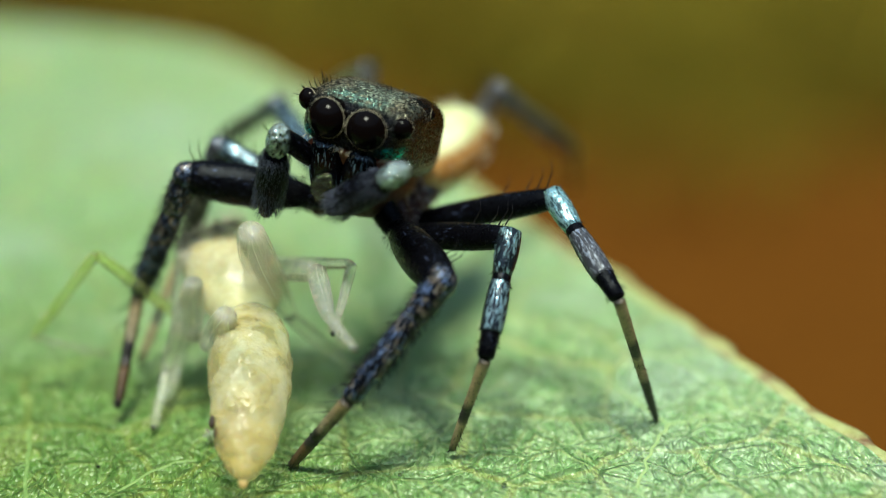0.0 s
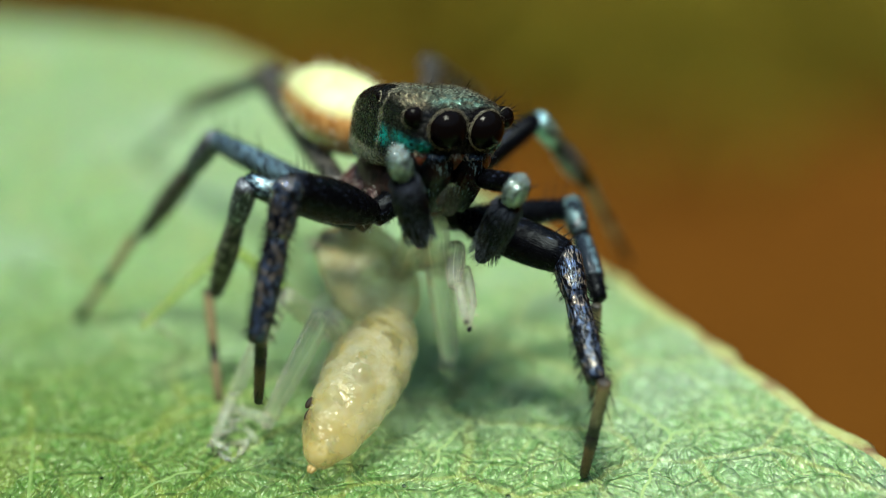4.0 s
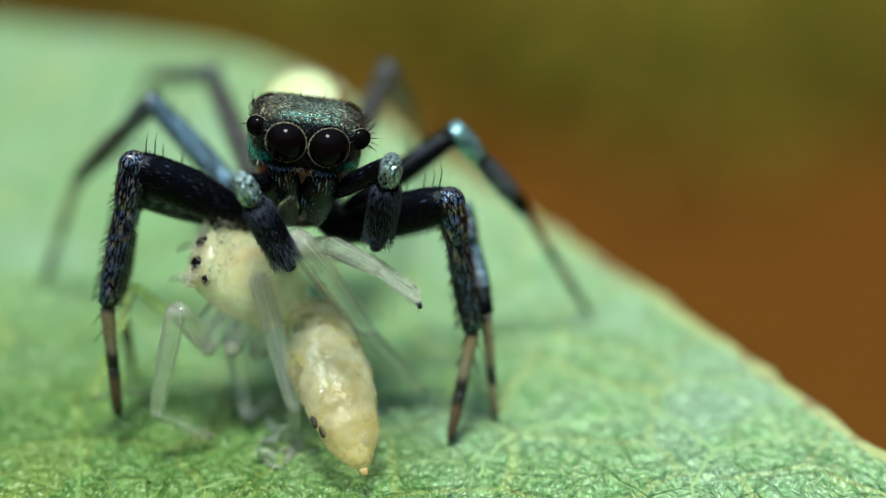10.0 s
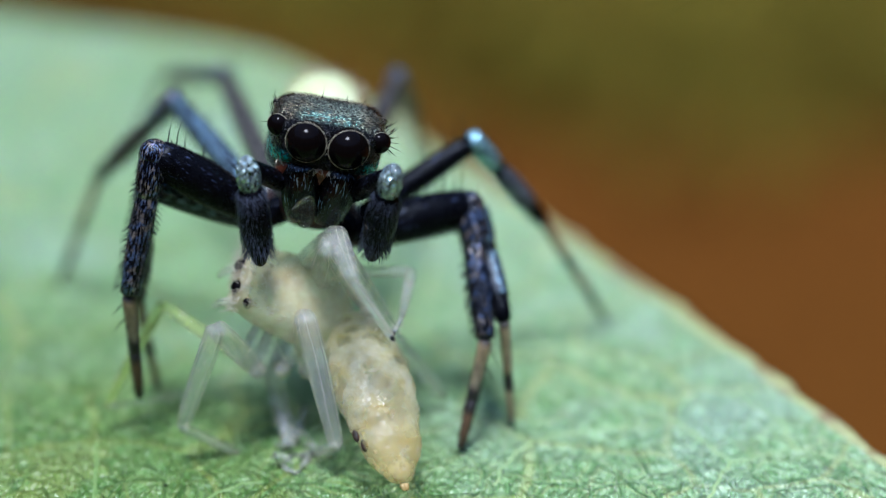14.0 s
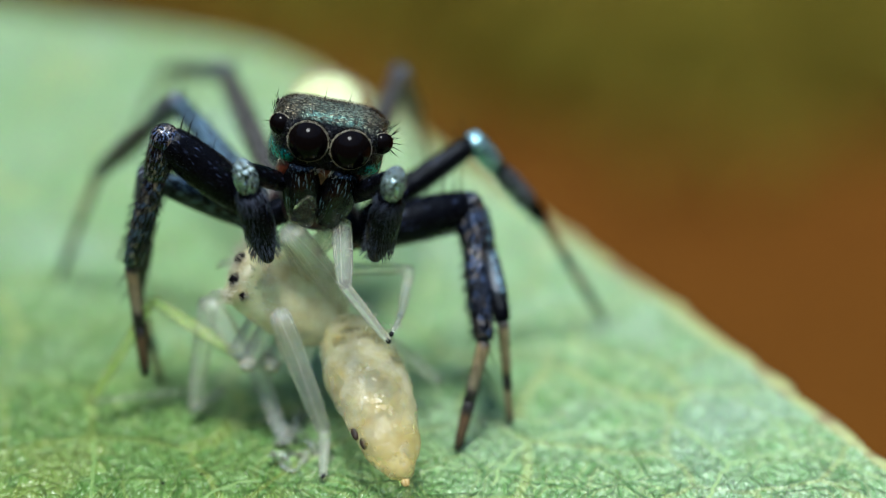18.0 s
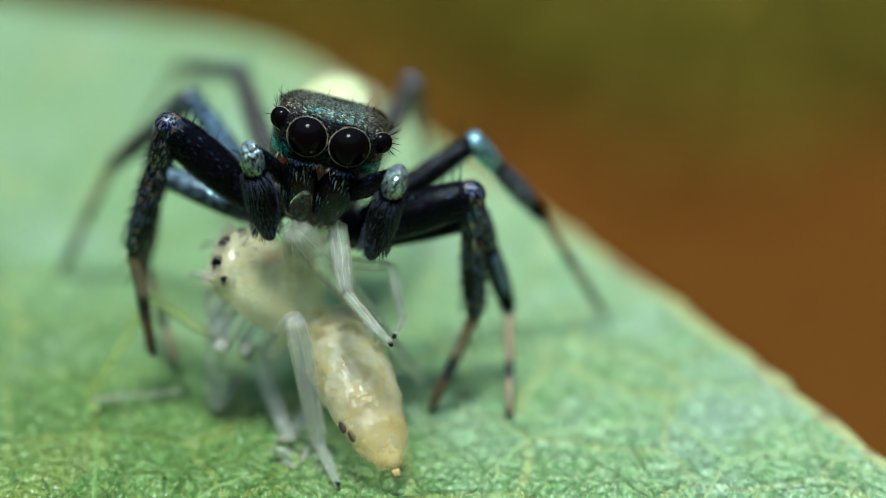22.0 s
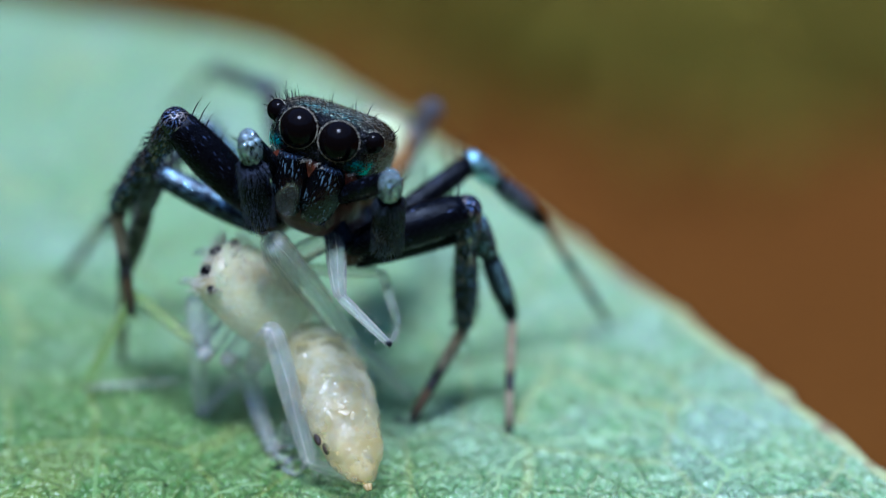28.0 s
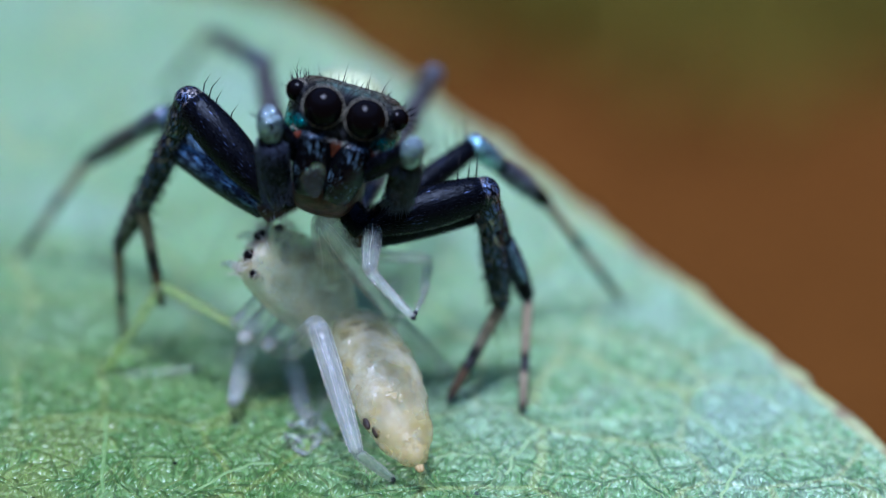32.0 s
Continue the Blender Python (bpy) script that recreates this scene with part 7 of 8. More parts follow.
    bend(prey_legs["near_second"], rows, *PREY_LEGS["near_second"][:2], (
        (0, -2.54, -1.33, 2.16, -3.07, -0.93, 0.58, -3.24, -1.7, 0.03),
        (1, -2.45, -1.32, 2.31, -2.87, -1.1, 0.67, -3.1, -1.82, 0.06),
        (1.7, -2.45, -1.32, 2.31, -2.87, -1.1, 0.67, -3.1, -1.82, 0.06),
        (2, -2.44, -0.58, 2.04, -2.62, -1.93, 1, -2.93, -1.97, 0.09),
        (3, -2.44, -0.5, 2.01, -2.65, -1.88, 1.01, -2.98, -1.96, 0.1),
        (3.1, -1.96, -0.85, 2.04, -2.39, -0.61, 0.4, -2.71, -1.44, 0.03),
        (3.2, -1.54, -0.96, 2, -1.99, -0.44, 0.43, -2.37, -1.23, 0.01),
        (3.3, -1.04, -0.58, 1.84, -1.47, 0.07, 0.31, -1.89, -0.74, -0),
        (3.4, -0.63, -0.4, 1.6, -0.94, 0.57, 0.23, -1.39, -0.25, -0.02),
        (3.5, 0.12, -0.41, 1.91, -0.33, 0.47, 0.51, -0.85, -0.18, 0.02),
        (4.4, -0.9, -0.28, 1.99, -1.08, 0.36, 0.42, -1.38, -0.47, 0.02),
        (5.5, -2.11, -0.27, 2.03, -2.13, -0.76, 0.39, -1.88, 0.12, 0.07),
        (6, -2.2, -0.28, 1.96, -2.19, -0.8, 0.33, -1.9, 0.08, 0.04),
        (7, -2.12, -0.2, 1.94, -1.97, -0.96, 0.41, -1.92, -0.07, 0.03),
        (8, -2.49, -0.31, 1.74, -2.27, -1.19, 0.29, -1.95, -0.33, -0.02),
        (9, -2.21, 0.09, 1.6, -2.29, -1.03, 0.31, -1.96, -0.16, 0.05),
        (9.1, -2.29, 0.08, 1.59, -2.34, -1.03, 0.29, -1.99, -0.16, 0.04),
        (9.3, -2.44, 0.06, 1.56, -2.41, -1.05, 0.26, -2.05, -0.17, 0.04),
        (10, -2.96, -0.18, 1.51, -2.64, -1.21, 0.18, -2.27, -0.32, 0.05),
        (11, -2.82, -0.3, 1.47, -2.53, -1.37, 0.15, -2.19, -0.47, 0.06),
        (12, -2.68, -0.56, 1.45, -2.41, -1.58, 0.1, -2.12, -0.66, 0.08),
        (13, -2.6, -0.21, 1.03, -2.34, -1.61, 0.07, -2.03, -0.7, 0.15),
        (14, -2.64, -0.36, 1.1, -2.24, -1.63, 0.02, -2.04, -0.69, 0.14),
        (17, -2.83, -0.05, 0.85, -2.36, -1.53, 0.12, -2.04, -0.62, 0.11),
        (18, -2.88, -0.25, 0.89, -2.29, -1.64, 0.09, -2.06, -0.7, 0.04),
        (19, -2.92, -0.26, 0.76, -2.28, -1.7, 0.09, -2.08, -0.76, 0.03),
        (19.7, -2.92, -0.39, 0.79, -2.25, -1.8, 0.09, -2.09, -0.85, 0.04),
        (19.9, -2.92, -0.45, 0.78, -2.26, -1.83, 0, -2.1, -0.87, 0.03),
        (21, -2.95, -0.33, 0.72, -2.37, -1.8, 0.04, -2.13, -0.86, 0.04),
        (22, -2.83, -0.24, 0.7, -2.21, -1.68, 0, -2.03, -0.74, 0.11),
        (23, -2.9, -0.09, 0.81, -2.39, -1.56, 0.07, -2.12, -0.63, 0.04),
        (24, -2.95, -0.06, 0.7, -2.4, -1.56, 0.08, -2.16, -0.63, 0),
        (25, -2.89, -0.32, 0.51, -2.33, -1.85, -0.03, -2.19, -0.89, 0.01),
        (28, -2.99, -0.25, 0.47, -2.47, -1.82, 0.03, -2.31, -0.87, -0.01),
        (28.6, -2.88, -0.19, 0.63, -2.26, -1.69, 0.08, -2.08, -0.74, 0.05),
        (28.8, -2.84, -0.21, 0.67, -2.2, -1.66, 0.03, -2.01, -0.72, 0.13),
        (30, -2.53, -1.91, 1.71, -2.04, -2.42, 0.14, -1.94, -1.46, 0.08),
        (31, -2.5, -1.82, 1.65, -2, -2.37, 0.11, -1.92, -1.41, 0.02),
        (32, -2.51, -0.06, 0.34, -2.11, -1.67, -0.09, -1.9, -0.73, 0.01),
    ))
    bend(prey_legs["near_third"], rows, *PREY_LEGS["near_third"][:2], (
        (0, -2.02, -2.18, 2.04, -2.36, -1.07, 0.48, -2.23, -1.66, 0.01),
        (1, -1.93, -2.29, 2.06, -2.36, -1.25, 0.47, -2.25, -1.86, 0.01),
        (1.7, -1.93, -2.29, 2.06, -2.36, -1.25, 0.47, -2.25, -1.86, 0.01),
        (2, -1.88, -2.06, 1.93, -2.39, -1.15, 0.28, -2.29, -1.87, 0.02),
        (3, -1.38, -1.93, 1.75, -2.16, -1.14, 0.15, -2.2, -1.9, 0.02),
        (3.1, -1.32, -1.98, 1.74, -2.12, -1.18, 0.16, -2.2, -1.94, 0.02),
        (3.2, -1.27, -2.03, 1.75, -2.09, -1.22, 0.18, -2.19, -1.96, 0.01),
        (3.3, -1.01, -1.94, 1.7, -1.93, -1.17, 0.16, -2.22, -1.88, 0.04),
        (3.4, -0.76, -1.93, 1.67, -1.75, -1.2, 0.16, -2.28, -1.75, 0.05),
        (3.5, -0.44, -1.85, 1.65, -1.59, -1.36, 0.16, -2.34, -1.49, 0.06),
        (4.4, -0.97, -1.34, 2.03, -1.61, -1.81, 0.25, -2.24, -1.42, 0.04),
        (5.5, -1.53, -1.61, 2.62, -1.64, -2.06, 0.72, -2.04, -1.8, 0.12),
        (6, -1.58, -1.63, 2.5, -1.63, -2.17, 0.63, -2.04, -1.82, 0.08),
        (7, -1.47, -1.22, 2.41, -1.29, -1.63, 0.51, -1.9, -1.73, 0.05),
        (8, -1.86, -1.5, 2.54, -1.5, -1.82, 0.65, -1.97, -1.76, 0.04),
        (9, -1.53, -1.21, 2.35, -1.32, -1.88, 0.53, -1.91, -1.8, 0.04),
        (9.1, -1.61, -1.2, 2.37, -1.37, -1.9, 0.56, -1.93, -1.79, 0.04),
        (9.3, -1.77, -1.24, 2.42, -1.48, -1.96, 0.63, -1.93, -1.76, 0.04),
        (10, -2.33, -1.42, 2.6, -1.88, -2, 0.79, -1.93, -1.76, 0.06),
        (11, -2.25, -1.21, 2.32, -1.74, -2.13, 0.68, -1.92, -1.76, 0.03),
        (12, -2.11, -1.57, 2.36, -1.61, -2.25, 0.6, -1.91, -1.81, 0.04),
        (13, -2, -1.8, 2.27, -1.48, -2.35, 0.47, -1.9, -1.86, 0.05),
        (14, -1.94, -1.97, 2.32, -1.51, -2.4, 0.47, -1.88, -1.87, 0.05),
        (17, -2.27, -1.7, 2.25, -1.6, -2.06, 0.45, -1.73, -2.7, 0.06),
        (18, -2.29, -1.81, 2.23, -1.68, -1.89, 0.38, -1.67, -2.6, 0.09),
        (19, -2.29, -1.88, 2.21, -1.72, -1.91, 0.35, -1.61, -2.62, 0.07),
        (19.7, -2.26, -2.03, 2.26, -1.76, -2.01, 0.38, -1.57, -2.69, 0.07),
        (19.9, -2.28, -2.06, 2.27, -1.73, -2.16, 0.4, -1.53, -2.83, 0.07),
        (21, -2.42, -2.02, 2.18, -1.76, -2.27, 0.36, -1.47, -2.93, 0.08),
        (22, -2.09, -1.92, 2.15, -1.75, -2.2, 0.25, -1.46, -2.9, 0.08),
        (23, -2.26, -1.85, 2.08, -1.76, -2.15, 0.22, -1.44, -2.84, 0.11),
        (24, -2.23, -1.84, 2.06, -1.76, -2.18, 0.19, -1.37, -2.83, 0.07),
        (25, -2.18, -1.96, 2.08, -1.71, -2.37, 0.23, -1.23, -2.94, 0.04),
        (28, -2.44, -1.84, 2.07, -1.89, -2.55, 0.34, -1.17, -2.56, 0.07),
        (28.6, -2.09, -1.98, 1.98, -1.56, -2.98, 0.39, -1.04, -2.53, 0.04),
        (28.8, -1.97, -2.03, 1.96, -1.46, -3.04, 0.37, -0.99, -2.53, 0.04),
        (30, -2.12, -1.93, 1.85, -1.33, -3.05, 0.47, -0.74, -2.73, 0.09),
        (31, -2.08, -1.81, 1.83, -1.38, -3.02, 0.46, -0.75, -2.9, 0.04),
        (32, -2, -1.78, 1.79, -1.35, -3.18, 0.6, -0.86, -2.96, 0.05),
    ))
    bend(prey_legs["over_back"], rows, *PREY_LEGS["over_back"][:2], (
        (0, -1.64, -1.85, 3.13, -1.27, -0.66, 1.22, -0.32, -0.3, 0.06),
        (1, -1.49, -1.99, 3.14, -1.13, -0.85, 1.2, -0.29, -0.29, 0.03),
        (1.7, -1.49, -1.99, 3.14, -1.13, -0.85, 1.2, -0.29, -0.29, 0.03),
        (2, -1.45, -1.71, 3.03, -1.07, -0.76, 1, -0.17, 0.02, 0.01),
        (3, -1.43, -1.66, 3.03, -1.02, -0.7, 1.01, -0.12, 0.06, 0),
        (3.1, -0.97, -1.62, 3.01, -0.65, -1.03, 0.83, 0.03, 0.05, -0.03),
        (3.2, -0.46, -1.53, 3, -0.22, -1.42, 0.74, 0.13, -0.21, -0.15),
        (3.3, -0.11, -1.53, 2.85, 0.18, -1.57, 0.58, 0.37, -0.31, -0.28),
        (3.4, 0.24, -1.63, 2.68, 0.55, -1.69, 0.42, 0.61, -0.36, -0.36),
        (3.5, 1.37, -1.09, 2.9, 1.25, -1.15, 0.62, 1.3, 0.03, -0.38),
        (4.4, 0.14, -0.9, 3.13, 0.58, -0.92, 0.89, 0.86, 0.19, -0.14),
        (5.5, -1.04, -1.6, 3.57, -0.34, -0.69, 1.6, 0.23, -0.33, 0.21),
        (6, -1.02, -1.67, 3.38, -0.11, -1, 1.39, 0.25, -0.28, 0.08),
        (7, -1.24, -1.4, 3.33, -0.2, -0.47, 1.52, 0.24, -0.26, 0.06),
        (8, -1.27, -1.7, 3.39, -0.39, -0.63, 1.57, 0.09, -0.34, 0.14),
        (9, -1.07, -1.47, 3.13, -0.04, -0.62, 1.28, 0.4, 0.03, -0.04),
        (9.1, -1.15, -1.5, 3.13, -0.12, -0.63, 1.29, 0.37, 0, -0.03),
        (9.3, -1.28, -1.52, 3.18, -0.3, -0.64, 1.32, 0.29, -0.09, 0),
        (10, -1.75, -1.77, 3.3, -0.85, -0.89, 1.4, -0.04, -0.45, 0.15),
        (11, -1.75, -1.57, 3.21, -0.82, -0.68, 1.33, -0.03, -0.34, 0.05),
        (12, -1.55, -1.73, 3.31, -0.8, -0.72, 1.41, -0.05, -0.38, 0.1),
        (13, -1.6, -1.71, 3.24, -0.8, -0.58, 1.43, 0.02, -0.37, 0.14),
        (14, -1.56, -1.81, 3.33, -0.77, -0.81, 1.43, -0.01, -0.4, 0.16),
        (17, -2.12, -1.48, 3.33, -1.12, -0.58, 1.48, -0.2, -0.41, 0.25),
        (18, -2.15, -1.45, 3.34, -1.17, -0.58, 1.48, -0.05, -0.45, 0.42),
        (19, -2.05, -1.54, 3.35, -1.13, -0.72, 1.43, -0.36, -0.36, 0.14),
        (19.7, -2.03, -1.81, 3.33, -1.14, -0.87, 1.45, -0.4, -0.45, 0.17),
        (19.9, -2.21, -1.84, 3.39, -1.17, -0.94, 1.56, -0.32, -0.51, 0.36),
        (21, -2.35, -1.7, 3.31, -1.2, -0.96, 1.48, -0.34, -0.54, 0.27),
        (22, -2.08, -1.57, 3.39, -0.99, -0.84, 1.51, -0.26, -0.35, 0.25),
        (23, -2.25, -1.48, 3.26, -1.16, -0.75, 1.39, -0.26, -0.26, 0.24),
        (24, -2.22, -1.29, 3.31, -1.17, -0.52, 1.44, -0.19, -0.21, 0.29),
        (25, -2.28, -1.45, 3.33, -1.1, -0.94, 1.44, -0.14, -0.3, 0.41),
        (28, -2.45, -1.46, 3.28, -1.4, -0.82, 1.36, -0.51, -0.37, 0.18),
        (28.6, -2.14, -1.53, 3.27, -1.15, -0.79, 1.35, -0.39, -0.38, 0.07),
        (28.8, -2.14, -1.48, 3.31, -1.07, -0.83, 1.4, -0.26, -0.35, 0.18),
        (30, -2.13, -1.35, 3.16, -0.95, -0.93, 1.24, -0.11, -0.17, 0.2),
        (31, -2.04, -1.26, 3.12, -0.95, -0.67, 1.2, -0.15, -0.1, 0.01),
        (32, -1.95, -1.23, 3.14, -0.95, -0.47, 1.23, -0.1, -0.02, 0.03),
    ))
    bend(prey_legs["by_jaws"], rows, *PREY_LEGS["by_jaws"][:2], (
        (0, -0.78, -1.65, 2.41, -0.59, -2.77, 2.27, -0.2, -3.63, 2.2),
        (1, -0.77, -1.68, 2.4, -0.57, -2.8, 2.29, -0.04, -3.58, 2.44),
        (1.7, -0.77, -1.68, 2.4, -0.57, -2.8, 2.29, -0.04, -3.58, 2.44),
        (2, -0.8, -1.63, 2.39, -0.55, -2.75, 2.31, 0.11, -3.35, 2.65),
        (3, -0.78, -1.6, 2.38, -0.51, -2.71, 2.33, 0.27, -3.02, 2.79),
        (3.1, -0.33, -1.5, 2.42, -0.13, -2.62, 2.38, 0.52, -3.17, 2.81),
        (3.2, 0.12, -1.38, 2.48, 0.27, -2.51, 2.43, 0.77, -3.24, 2.79),
        (3.3, 0.58, -1.11, 2.44, 0.67, -2.25, 2.39, 1.02, -3.09, 2.65),
        (3.4, 0.81, -1.04, 2.41, 1.08, -2.15, 2.45, 1.27, -3.08, 2.57),
        (3.5, 1.51, -1, 2.61, 1.47, -2.14, 2.56, 1.52, -3.09, 2.54),
        (4.4, 0.7, -0.79, 2.53, 0.83, -1.92, 2.57, 1.11, -2.83, 2.49),
        (5.5, -0.41, -1.46, 2.92, 0.04, -2.5, 3, 0.6, -3.25, 2.82),
        (6, -0.69, -1.55, 2.96, -0.31, -2.62, 3.13, 0.39, -3.19, 2.84),
        (7, -0.75, -1.31, 2.9, -0.33, -2.37, 3.03, 0.29, -3.08, 2.91),
        (8, -0.88, -1.41, 2.98, -0.34, -2.41, 3.07, 0.25, -3.16, 3.02),
        (9, -0.77, -1.21, 2.96, -0.37, -2.28, 3.03, 0.13, -3.09, 3.08),
        (9.1, -0.8, -1.19, 2.94, -0.4, -2.26, 3.01, 0.11, -3.06, 3.05),
        (9.3, -0.85, -1.15, 2.94, -0.44, -2.22, 3.01, 0.07, -3.03, 3.02),
        (10, -1.32, -1.36, 3.02, -0.61, -2.25, 3.05, -0.07, -3.03, 2.92),
        (11, -1.16, -1.29, 3.08, -0.83, -2.38, 3.1, -0.26, -3.09, 2.8),
        (12, -1.41, -1.47, 3.16, -1.04, -2.55, 3.19, -0.44, -3.01, 2.62),
        (13, -1.54, -1.5, 3.23, -1.23, -2.6, 3.18, -0.66, -2.87, 2.46),
        (14, -1.5, -1.54, 3.39, -1.24, -2.63, 3.19, -0.7, -2.85, 2.43),
        (17, -1.57, -1.12, 3.23, -1.35, -2.23, 3.05, -0.8, -2.71, 2.44),
        (18, -1.44, -1.24, 3.37, -1.35, -2.29, 2.91, -0.75, -2.68, 2.29),
        (19, -1.44, -1.23, 3.3, -1.37, -2.3, 2.9, -0.75, -2.67, 2.27),
        (19.7, -1.55, -1.32, 3.28, -1.38, -2.37, 2.86, -0.74, -2.73, 2.25),
        (19.9, -1.58, -1.33, 3.27, -1.38, -2.37, 2.84, -0.73, -2.73, 2.24),
        (21, -1.64, -1.31, 3.2, -1.42, -2.35, 2.78, -0.74, -2.78, 2.27),
        (22, -1.53, -1.25, 3.3, -1.36, -2.23, 2.74, -0.73, -2.74, 2.23),
        (23, -1.58, -1.1, 3.21, -1.33, -2.12, 2.77, -0.76, -2.68, 2.24),
        (24, -1.48, -1.07, 3.27, -1.3, -2.09, 2.78, -0.76, -2.65, 2.23),
        (25, -1.43, -1.09, 3.33, -1.28, -2.09, 2.8, -0.75, -2.63, 2.22),
        (28, -1.62, -1.08, 3.18, -1.48, -2.15, 2.78, -0.79, -2.61, 2.31),
        (28.6, -1.49, -1.15, 3.24, -1.46, -2.21, 2.82, -0.76, -2.61, 2.31),
        (28.8, -1.45, -1.17, 3.28, -1.46, -2.24, 2.87, -0.77, -2.63, 2.33),
        (30, -1.41, -1.1, 3.15, -1.39, -2.22, 2.94, -0.73, -2.61, 2.38),
        (31, -1.35, -1.05, 3.09, -1.34, -2.18, 2.91, -0.68, -2.61, 2.38),
        (32, -1.27, -0.97, 3.05, -1.27, -2.09, 2.82, -0.65, -2.73, 2.49),
    ))
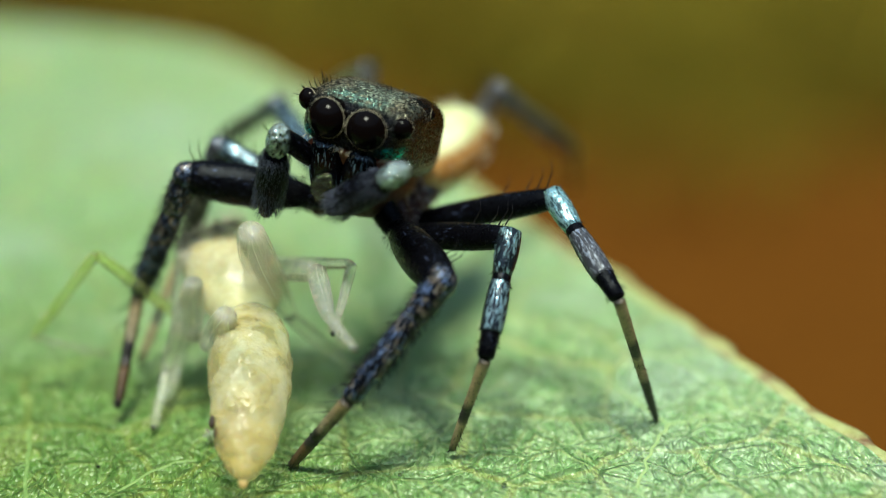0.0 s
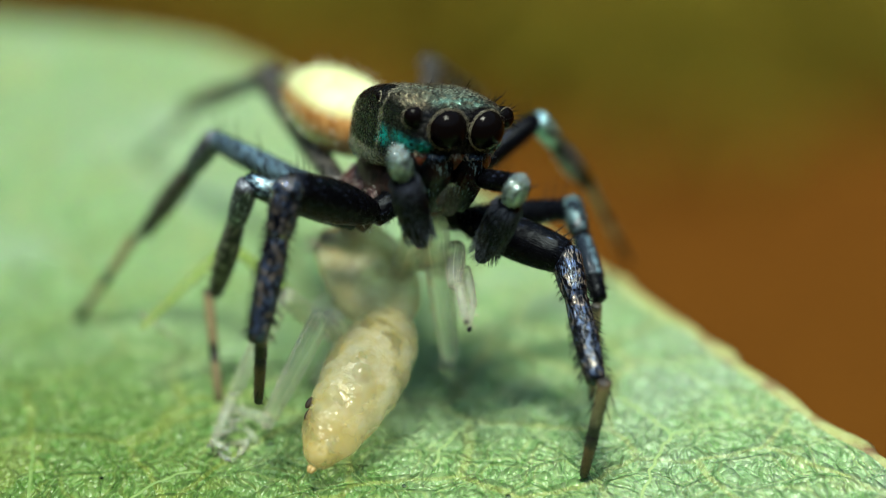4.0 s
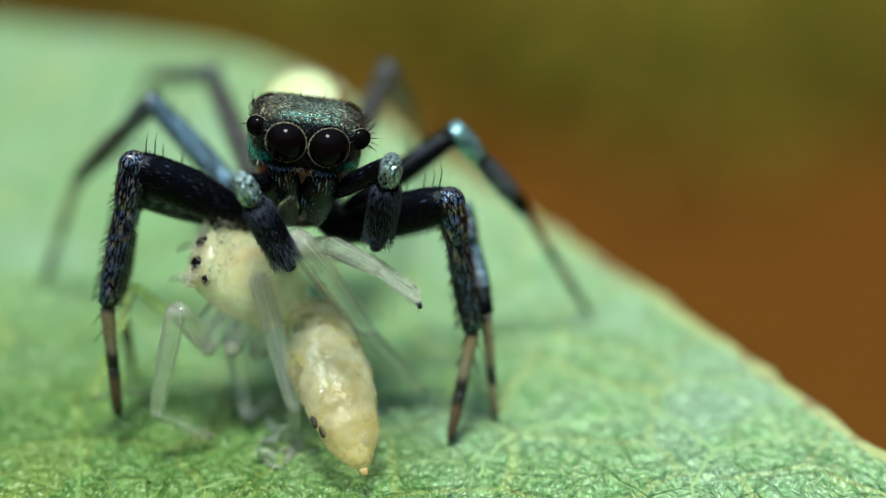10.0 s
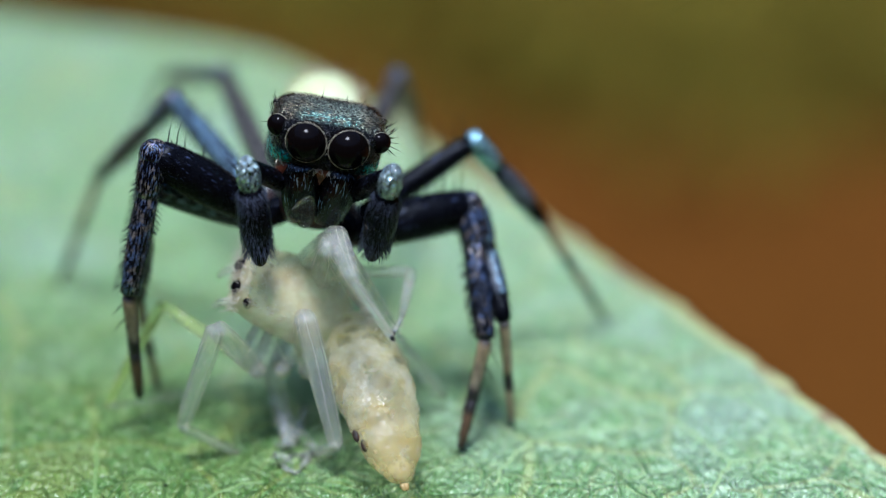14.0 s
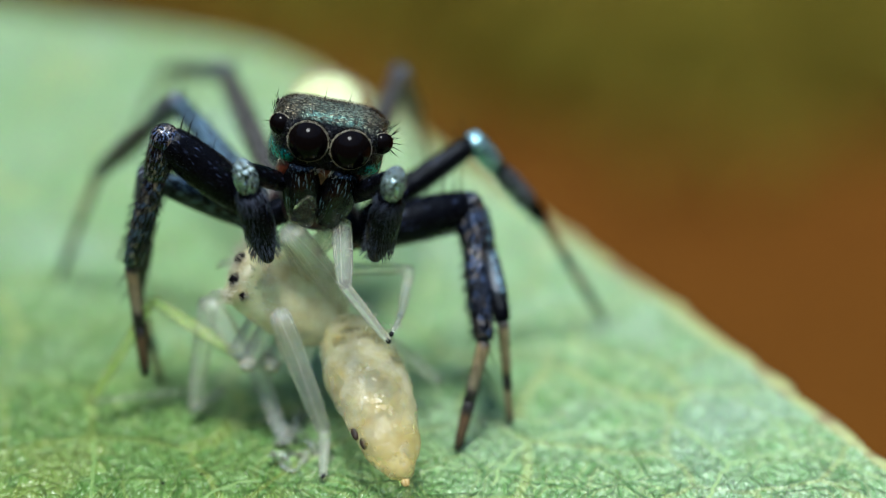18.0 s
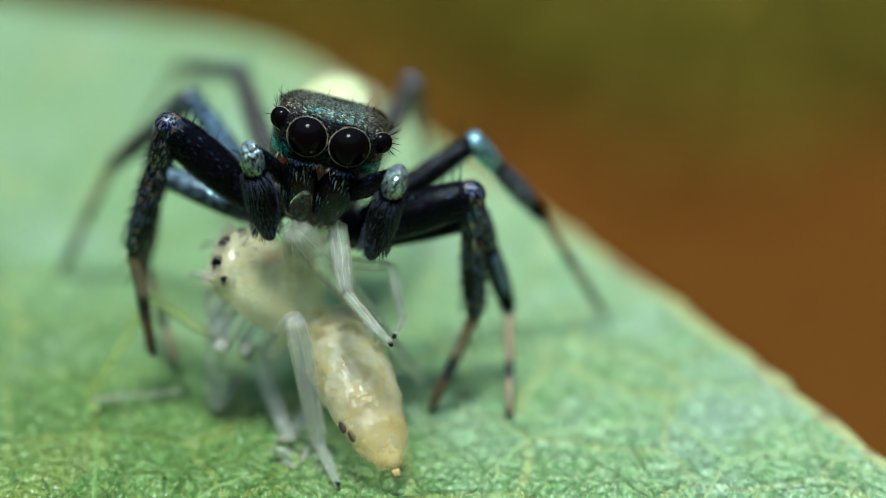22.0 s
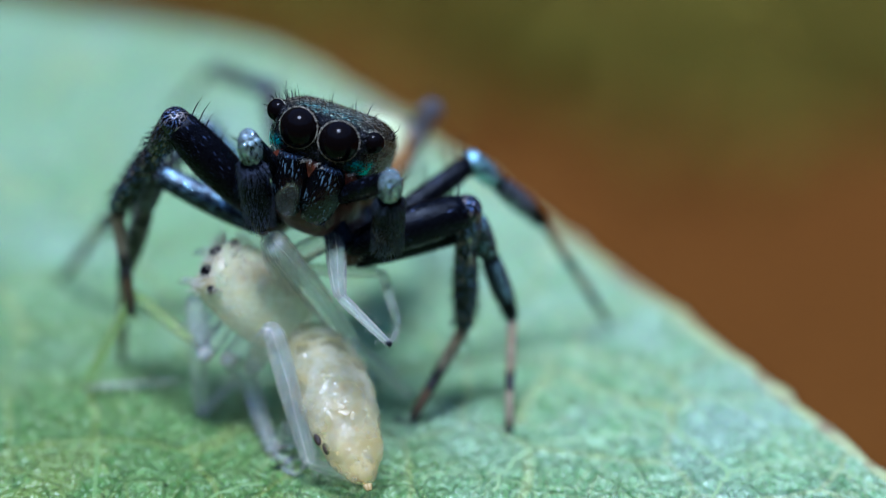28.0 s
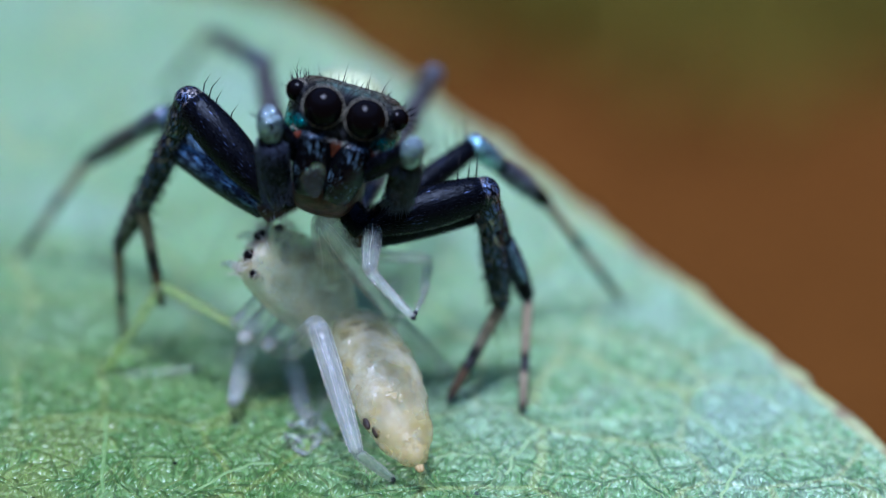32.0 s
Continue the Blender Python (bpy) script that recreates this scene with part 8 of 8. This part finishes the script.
    bend(prey_legs["thin_far"], rows, *PREY_LEGS["thin_far"][:2], (
        (0, -0.29, -1.39, 2.38, -0.47, -2.41, 2.08, -0.53, -2.91, 2.07),
        (1, -0.13, -1.19, 2.12, -0.37, -2.24, 2, -0.45, -2.73, 1.99),
        (1.7, -0.13, -1.19, 2.12, -0.37, -2.24, 2, -0.45, -2.73, 1.99),
        (2, 0.11, -1.08, 1.92, -0.29, -2.08, 1.95, -0.38, -2.57, 1.94),
        (3, 0.3, -0.75, 1.63, -0.18, -1.7, 1.8, -0.29, -2.19, 1.79),
        (3.1, 0.55, 0.56, 1.04, 0.14, -0.43, 1.18, 0.02, -0.91, 1.14),
        (3.2, 0.73, 0.83, 0.99, 0.49, -0.21, 1.09, 0.37, -0.69, 1.02),
        (3.3, 1.06, 0.96, 1.01, 0.85, -0.1, 1.09, 0.74, -0.58, 1.01),
        (3.4, 1.26, -0.96, 2.07, 1.2, -2.03, 2.11, 1.11, -2.5, 2),
        (3.5, 1.41, -1.46, 2.4, 1.54, -2.53, 2.4, 1.44, -3, 2.31),
        (4.4, 0.98, -0.85, 2.32, 1.11, -1.92, 2.28, 1.05, -2.41, 2.22),
        (5.5, 0.11, -0.75, 2.55, 0.57, -1.71, 2.38, 0.55, -2.21, 2.37),
        (6, -0, -0.69, 2.61, 0.31, -1.72, 2.48, 0.31, -2.22, 2.47),
        (7, -0.09, -0.74, 2.6, 0.23, -1.77, 2.56, 0.28, -2.26, 2.54),
        (8, -0.4, -0.95, 2.68, 0.14, -1.88, 2.65, 0.22, -2.37, 2.62),
        (9, -0.21, -1.02, 2.71, 0.07, -2.06, 2.72, 0.17, -2.55, 2.69),
        (9.1, -0.28, -1.01, 2.68, 0.04, -2.04, 2.72, 0.15, -2.53, 2.69),
        (9.3, -0.38, -0.97, 2.65, 0, -1.98, 2.7, 0.1, -2.47, 2.68),
        (10, -0.83, -0.99, 2.66, -0.14, -1.82, 2.56, -0.07, -2.31, 2.52),
        (11, -0.38, -0.63, 2.42, -0.28, -1.7, 2.38, -0.28, -2.2, 2.36),
        (12, -0.75, -0.63, 2.35, -0.43, -1.65, 2.24, -0.49, -2.15, 2.23),
        (13, -0.58, -0.57, 2.31, -0.59, -1.63, 2.12, -0.71, -2.11, 2.1),
        (14, -0.48, -0.57, 2.33, -0.6, -1.62, 2.13, -0.71, -2.1, 2.11),
        (17, -0.82, -0.53, 2.38, -0.61, -1.55, 2.12, -0.71, -2.04, 2.1),
        (18, -0.49, -0.5, 2.31, -0.61, -1.54, 2.06, -0.72, -2.02, 2.05),
        (19, -0.62, -0.51, 2.3, -0.6, -1.55, 2.03, -0.71, -2.04, 2.01),
        (19.7, -0.89, -0.62, 2.34, -0.59, -1.6, 2.02, -0.7, -2.08, 2),
        (19.9, -0.98, -0.64, 2.35, -0.6, -1.6, 2.02, -0.71, -2.08, 2),
        (21, -0.94, -0.7, 2.34, -0.59, -1.67, 2.01, -0.71, -2.15, 1.99),
        (22, -0.78, -0.63, 2.37, -0.59, -1.64, 2.03, -0.7, -2.12, 2.02),
        (23, -0.83, -0.58, 2.35, -0.59, -1.59, 2.06, -0.7, -2.07, 2.04),
        (24, -0.64, -0.53, 2.34, -0.61, -1.56, 2.02, -0.72, -2.05, 2.01),
        (25, -0.66, -0.52, 2.33, -0.63, -1.55, 2.01, -0.73, -2.04, 2),
        (28, -0.94, -0.59, 2.37, -0.68, -1.57, 2.02, -0.79, -2.06, 2),
        (28.6, -0.71, -0.53, 2.3, -0.68, -1.57, 2.01, -0.79, -2.06, 2),
        (28.8, -0.63, -0.52, 2.29, -0.68, -1.57, 2.03, -0.79, -2.05, 2),
        (30, -0.55, -0.41, 2.22, -0.65, -1.47, 2.04, -0.75, -1.95, 2.03),
        (31, -0.47, -0.26, 2.09, -0.6, -1.33, 2, -0.7, -1.82, 1.97),
        (32, -0.49, -0.16, 2.04, -0.53, -1.23, 2.04, -0.64, -1.72, 1.99),
    ))
    sway(prey_abdomen, rows, (
        (0, -1.76, -4.05, 0.42),
        (1, -1.61, -3.96, 0.42),
        (1.7, -1.61, -3.96, 0.42),
        (2, -1.44, -4.06, 0.42),
        (3, -1.44, -4.02, 0.42),
        (3.1, -1.38, -4.06, 0.42),
        (3.2, -1.33, -4.1, 0.42),
        (3.3, -1.3, -4.01, 0.42),
        (3.4, -1.27, -3.92, 0.42),
        (3.5, -0.95, -3.33, 0.42),
        (4.4, -0.86, -3.38, 0.42),
        (5.5, -0.75, -3.44, 0.42),
        (6, -0.78, -3.46, 0.42),
        (7, -0.51, -3.24, 0.42),
        (8, -0.6, -3.43, 0.42),
        (9, -0.65, -3.25, 0.42),
        (9.1, -0.67, -3.24, 0.42),
        (9.3, -0.7, -3.22, 0.42),
        (10, -0.84, -3.22, 0.42),
        (11, -0.58, -3.32, 0.42),
        (12, -0.95, -3.73, 0.42),
        (13, -0.56, -3.36, 0.42),
        (14, -0.51, -3.43, 0.42),
        (17, -0.74, -3.15, 0.42),
        (18, -0.47, -3.34, 0.42),
        (19, -0.53, -3.32, 0.42),
        (19.7, -0.69, -3.35, 0.42),
        (19.9, -0.74, -3.36, 0.42),
        (21, -0.74, -3.36, 0.42),
        (22, -0.61, -3.17, 0.42),
        (23, -0.75, -3.3, 0.42),
        (24, -0.64, -3.23, 0.42),
        (25, -0.73, -3.44, 0.42),
        (28, -1.01, -3.32, 0.42),
        (28.6, -0.79, -3.41, 0.42),
        (28.8, -0.72, -3.44, 0.42),
        (30, -0.48, -3.47, 0.42),
        (31, -0.45, -3.33, 0.42),
        (32, -0.46, -3.26, 0.42),
    ))


motions()
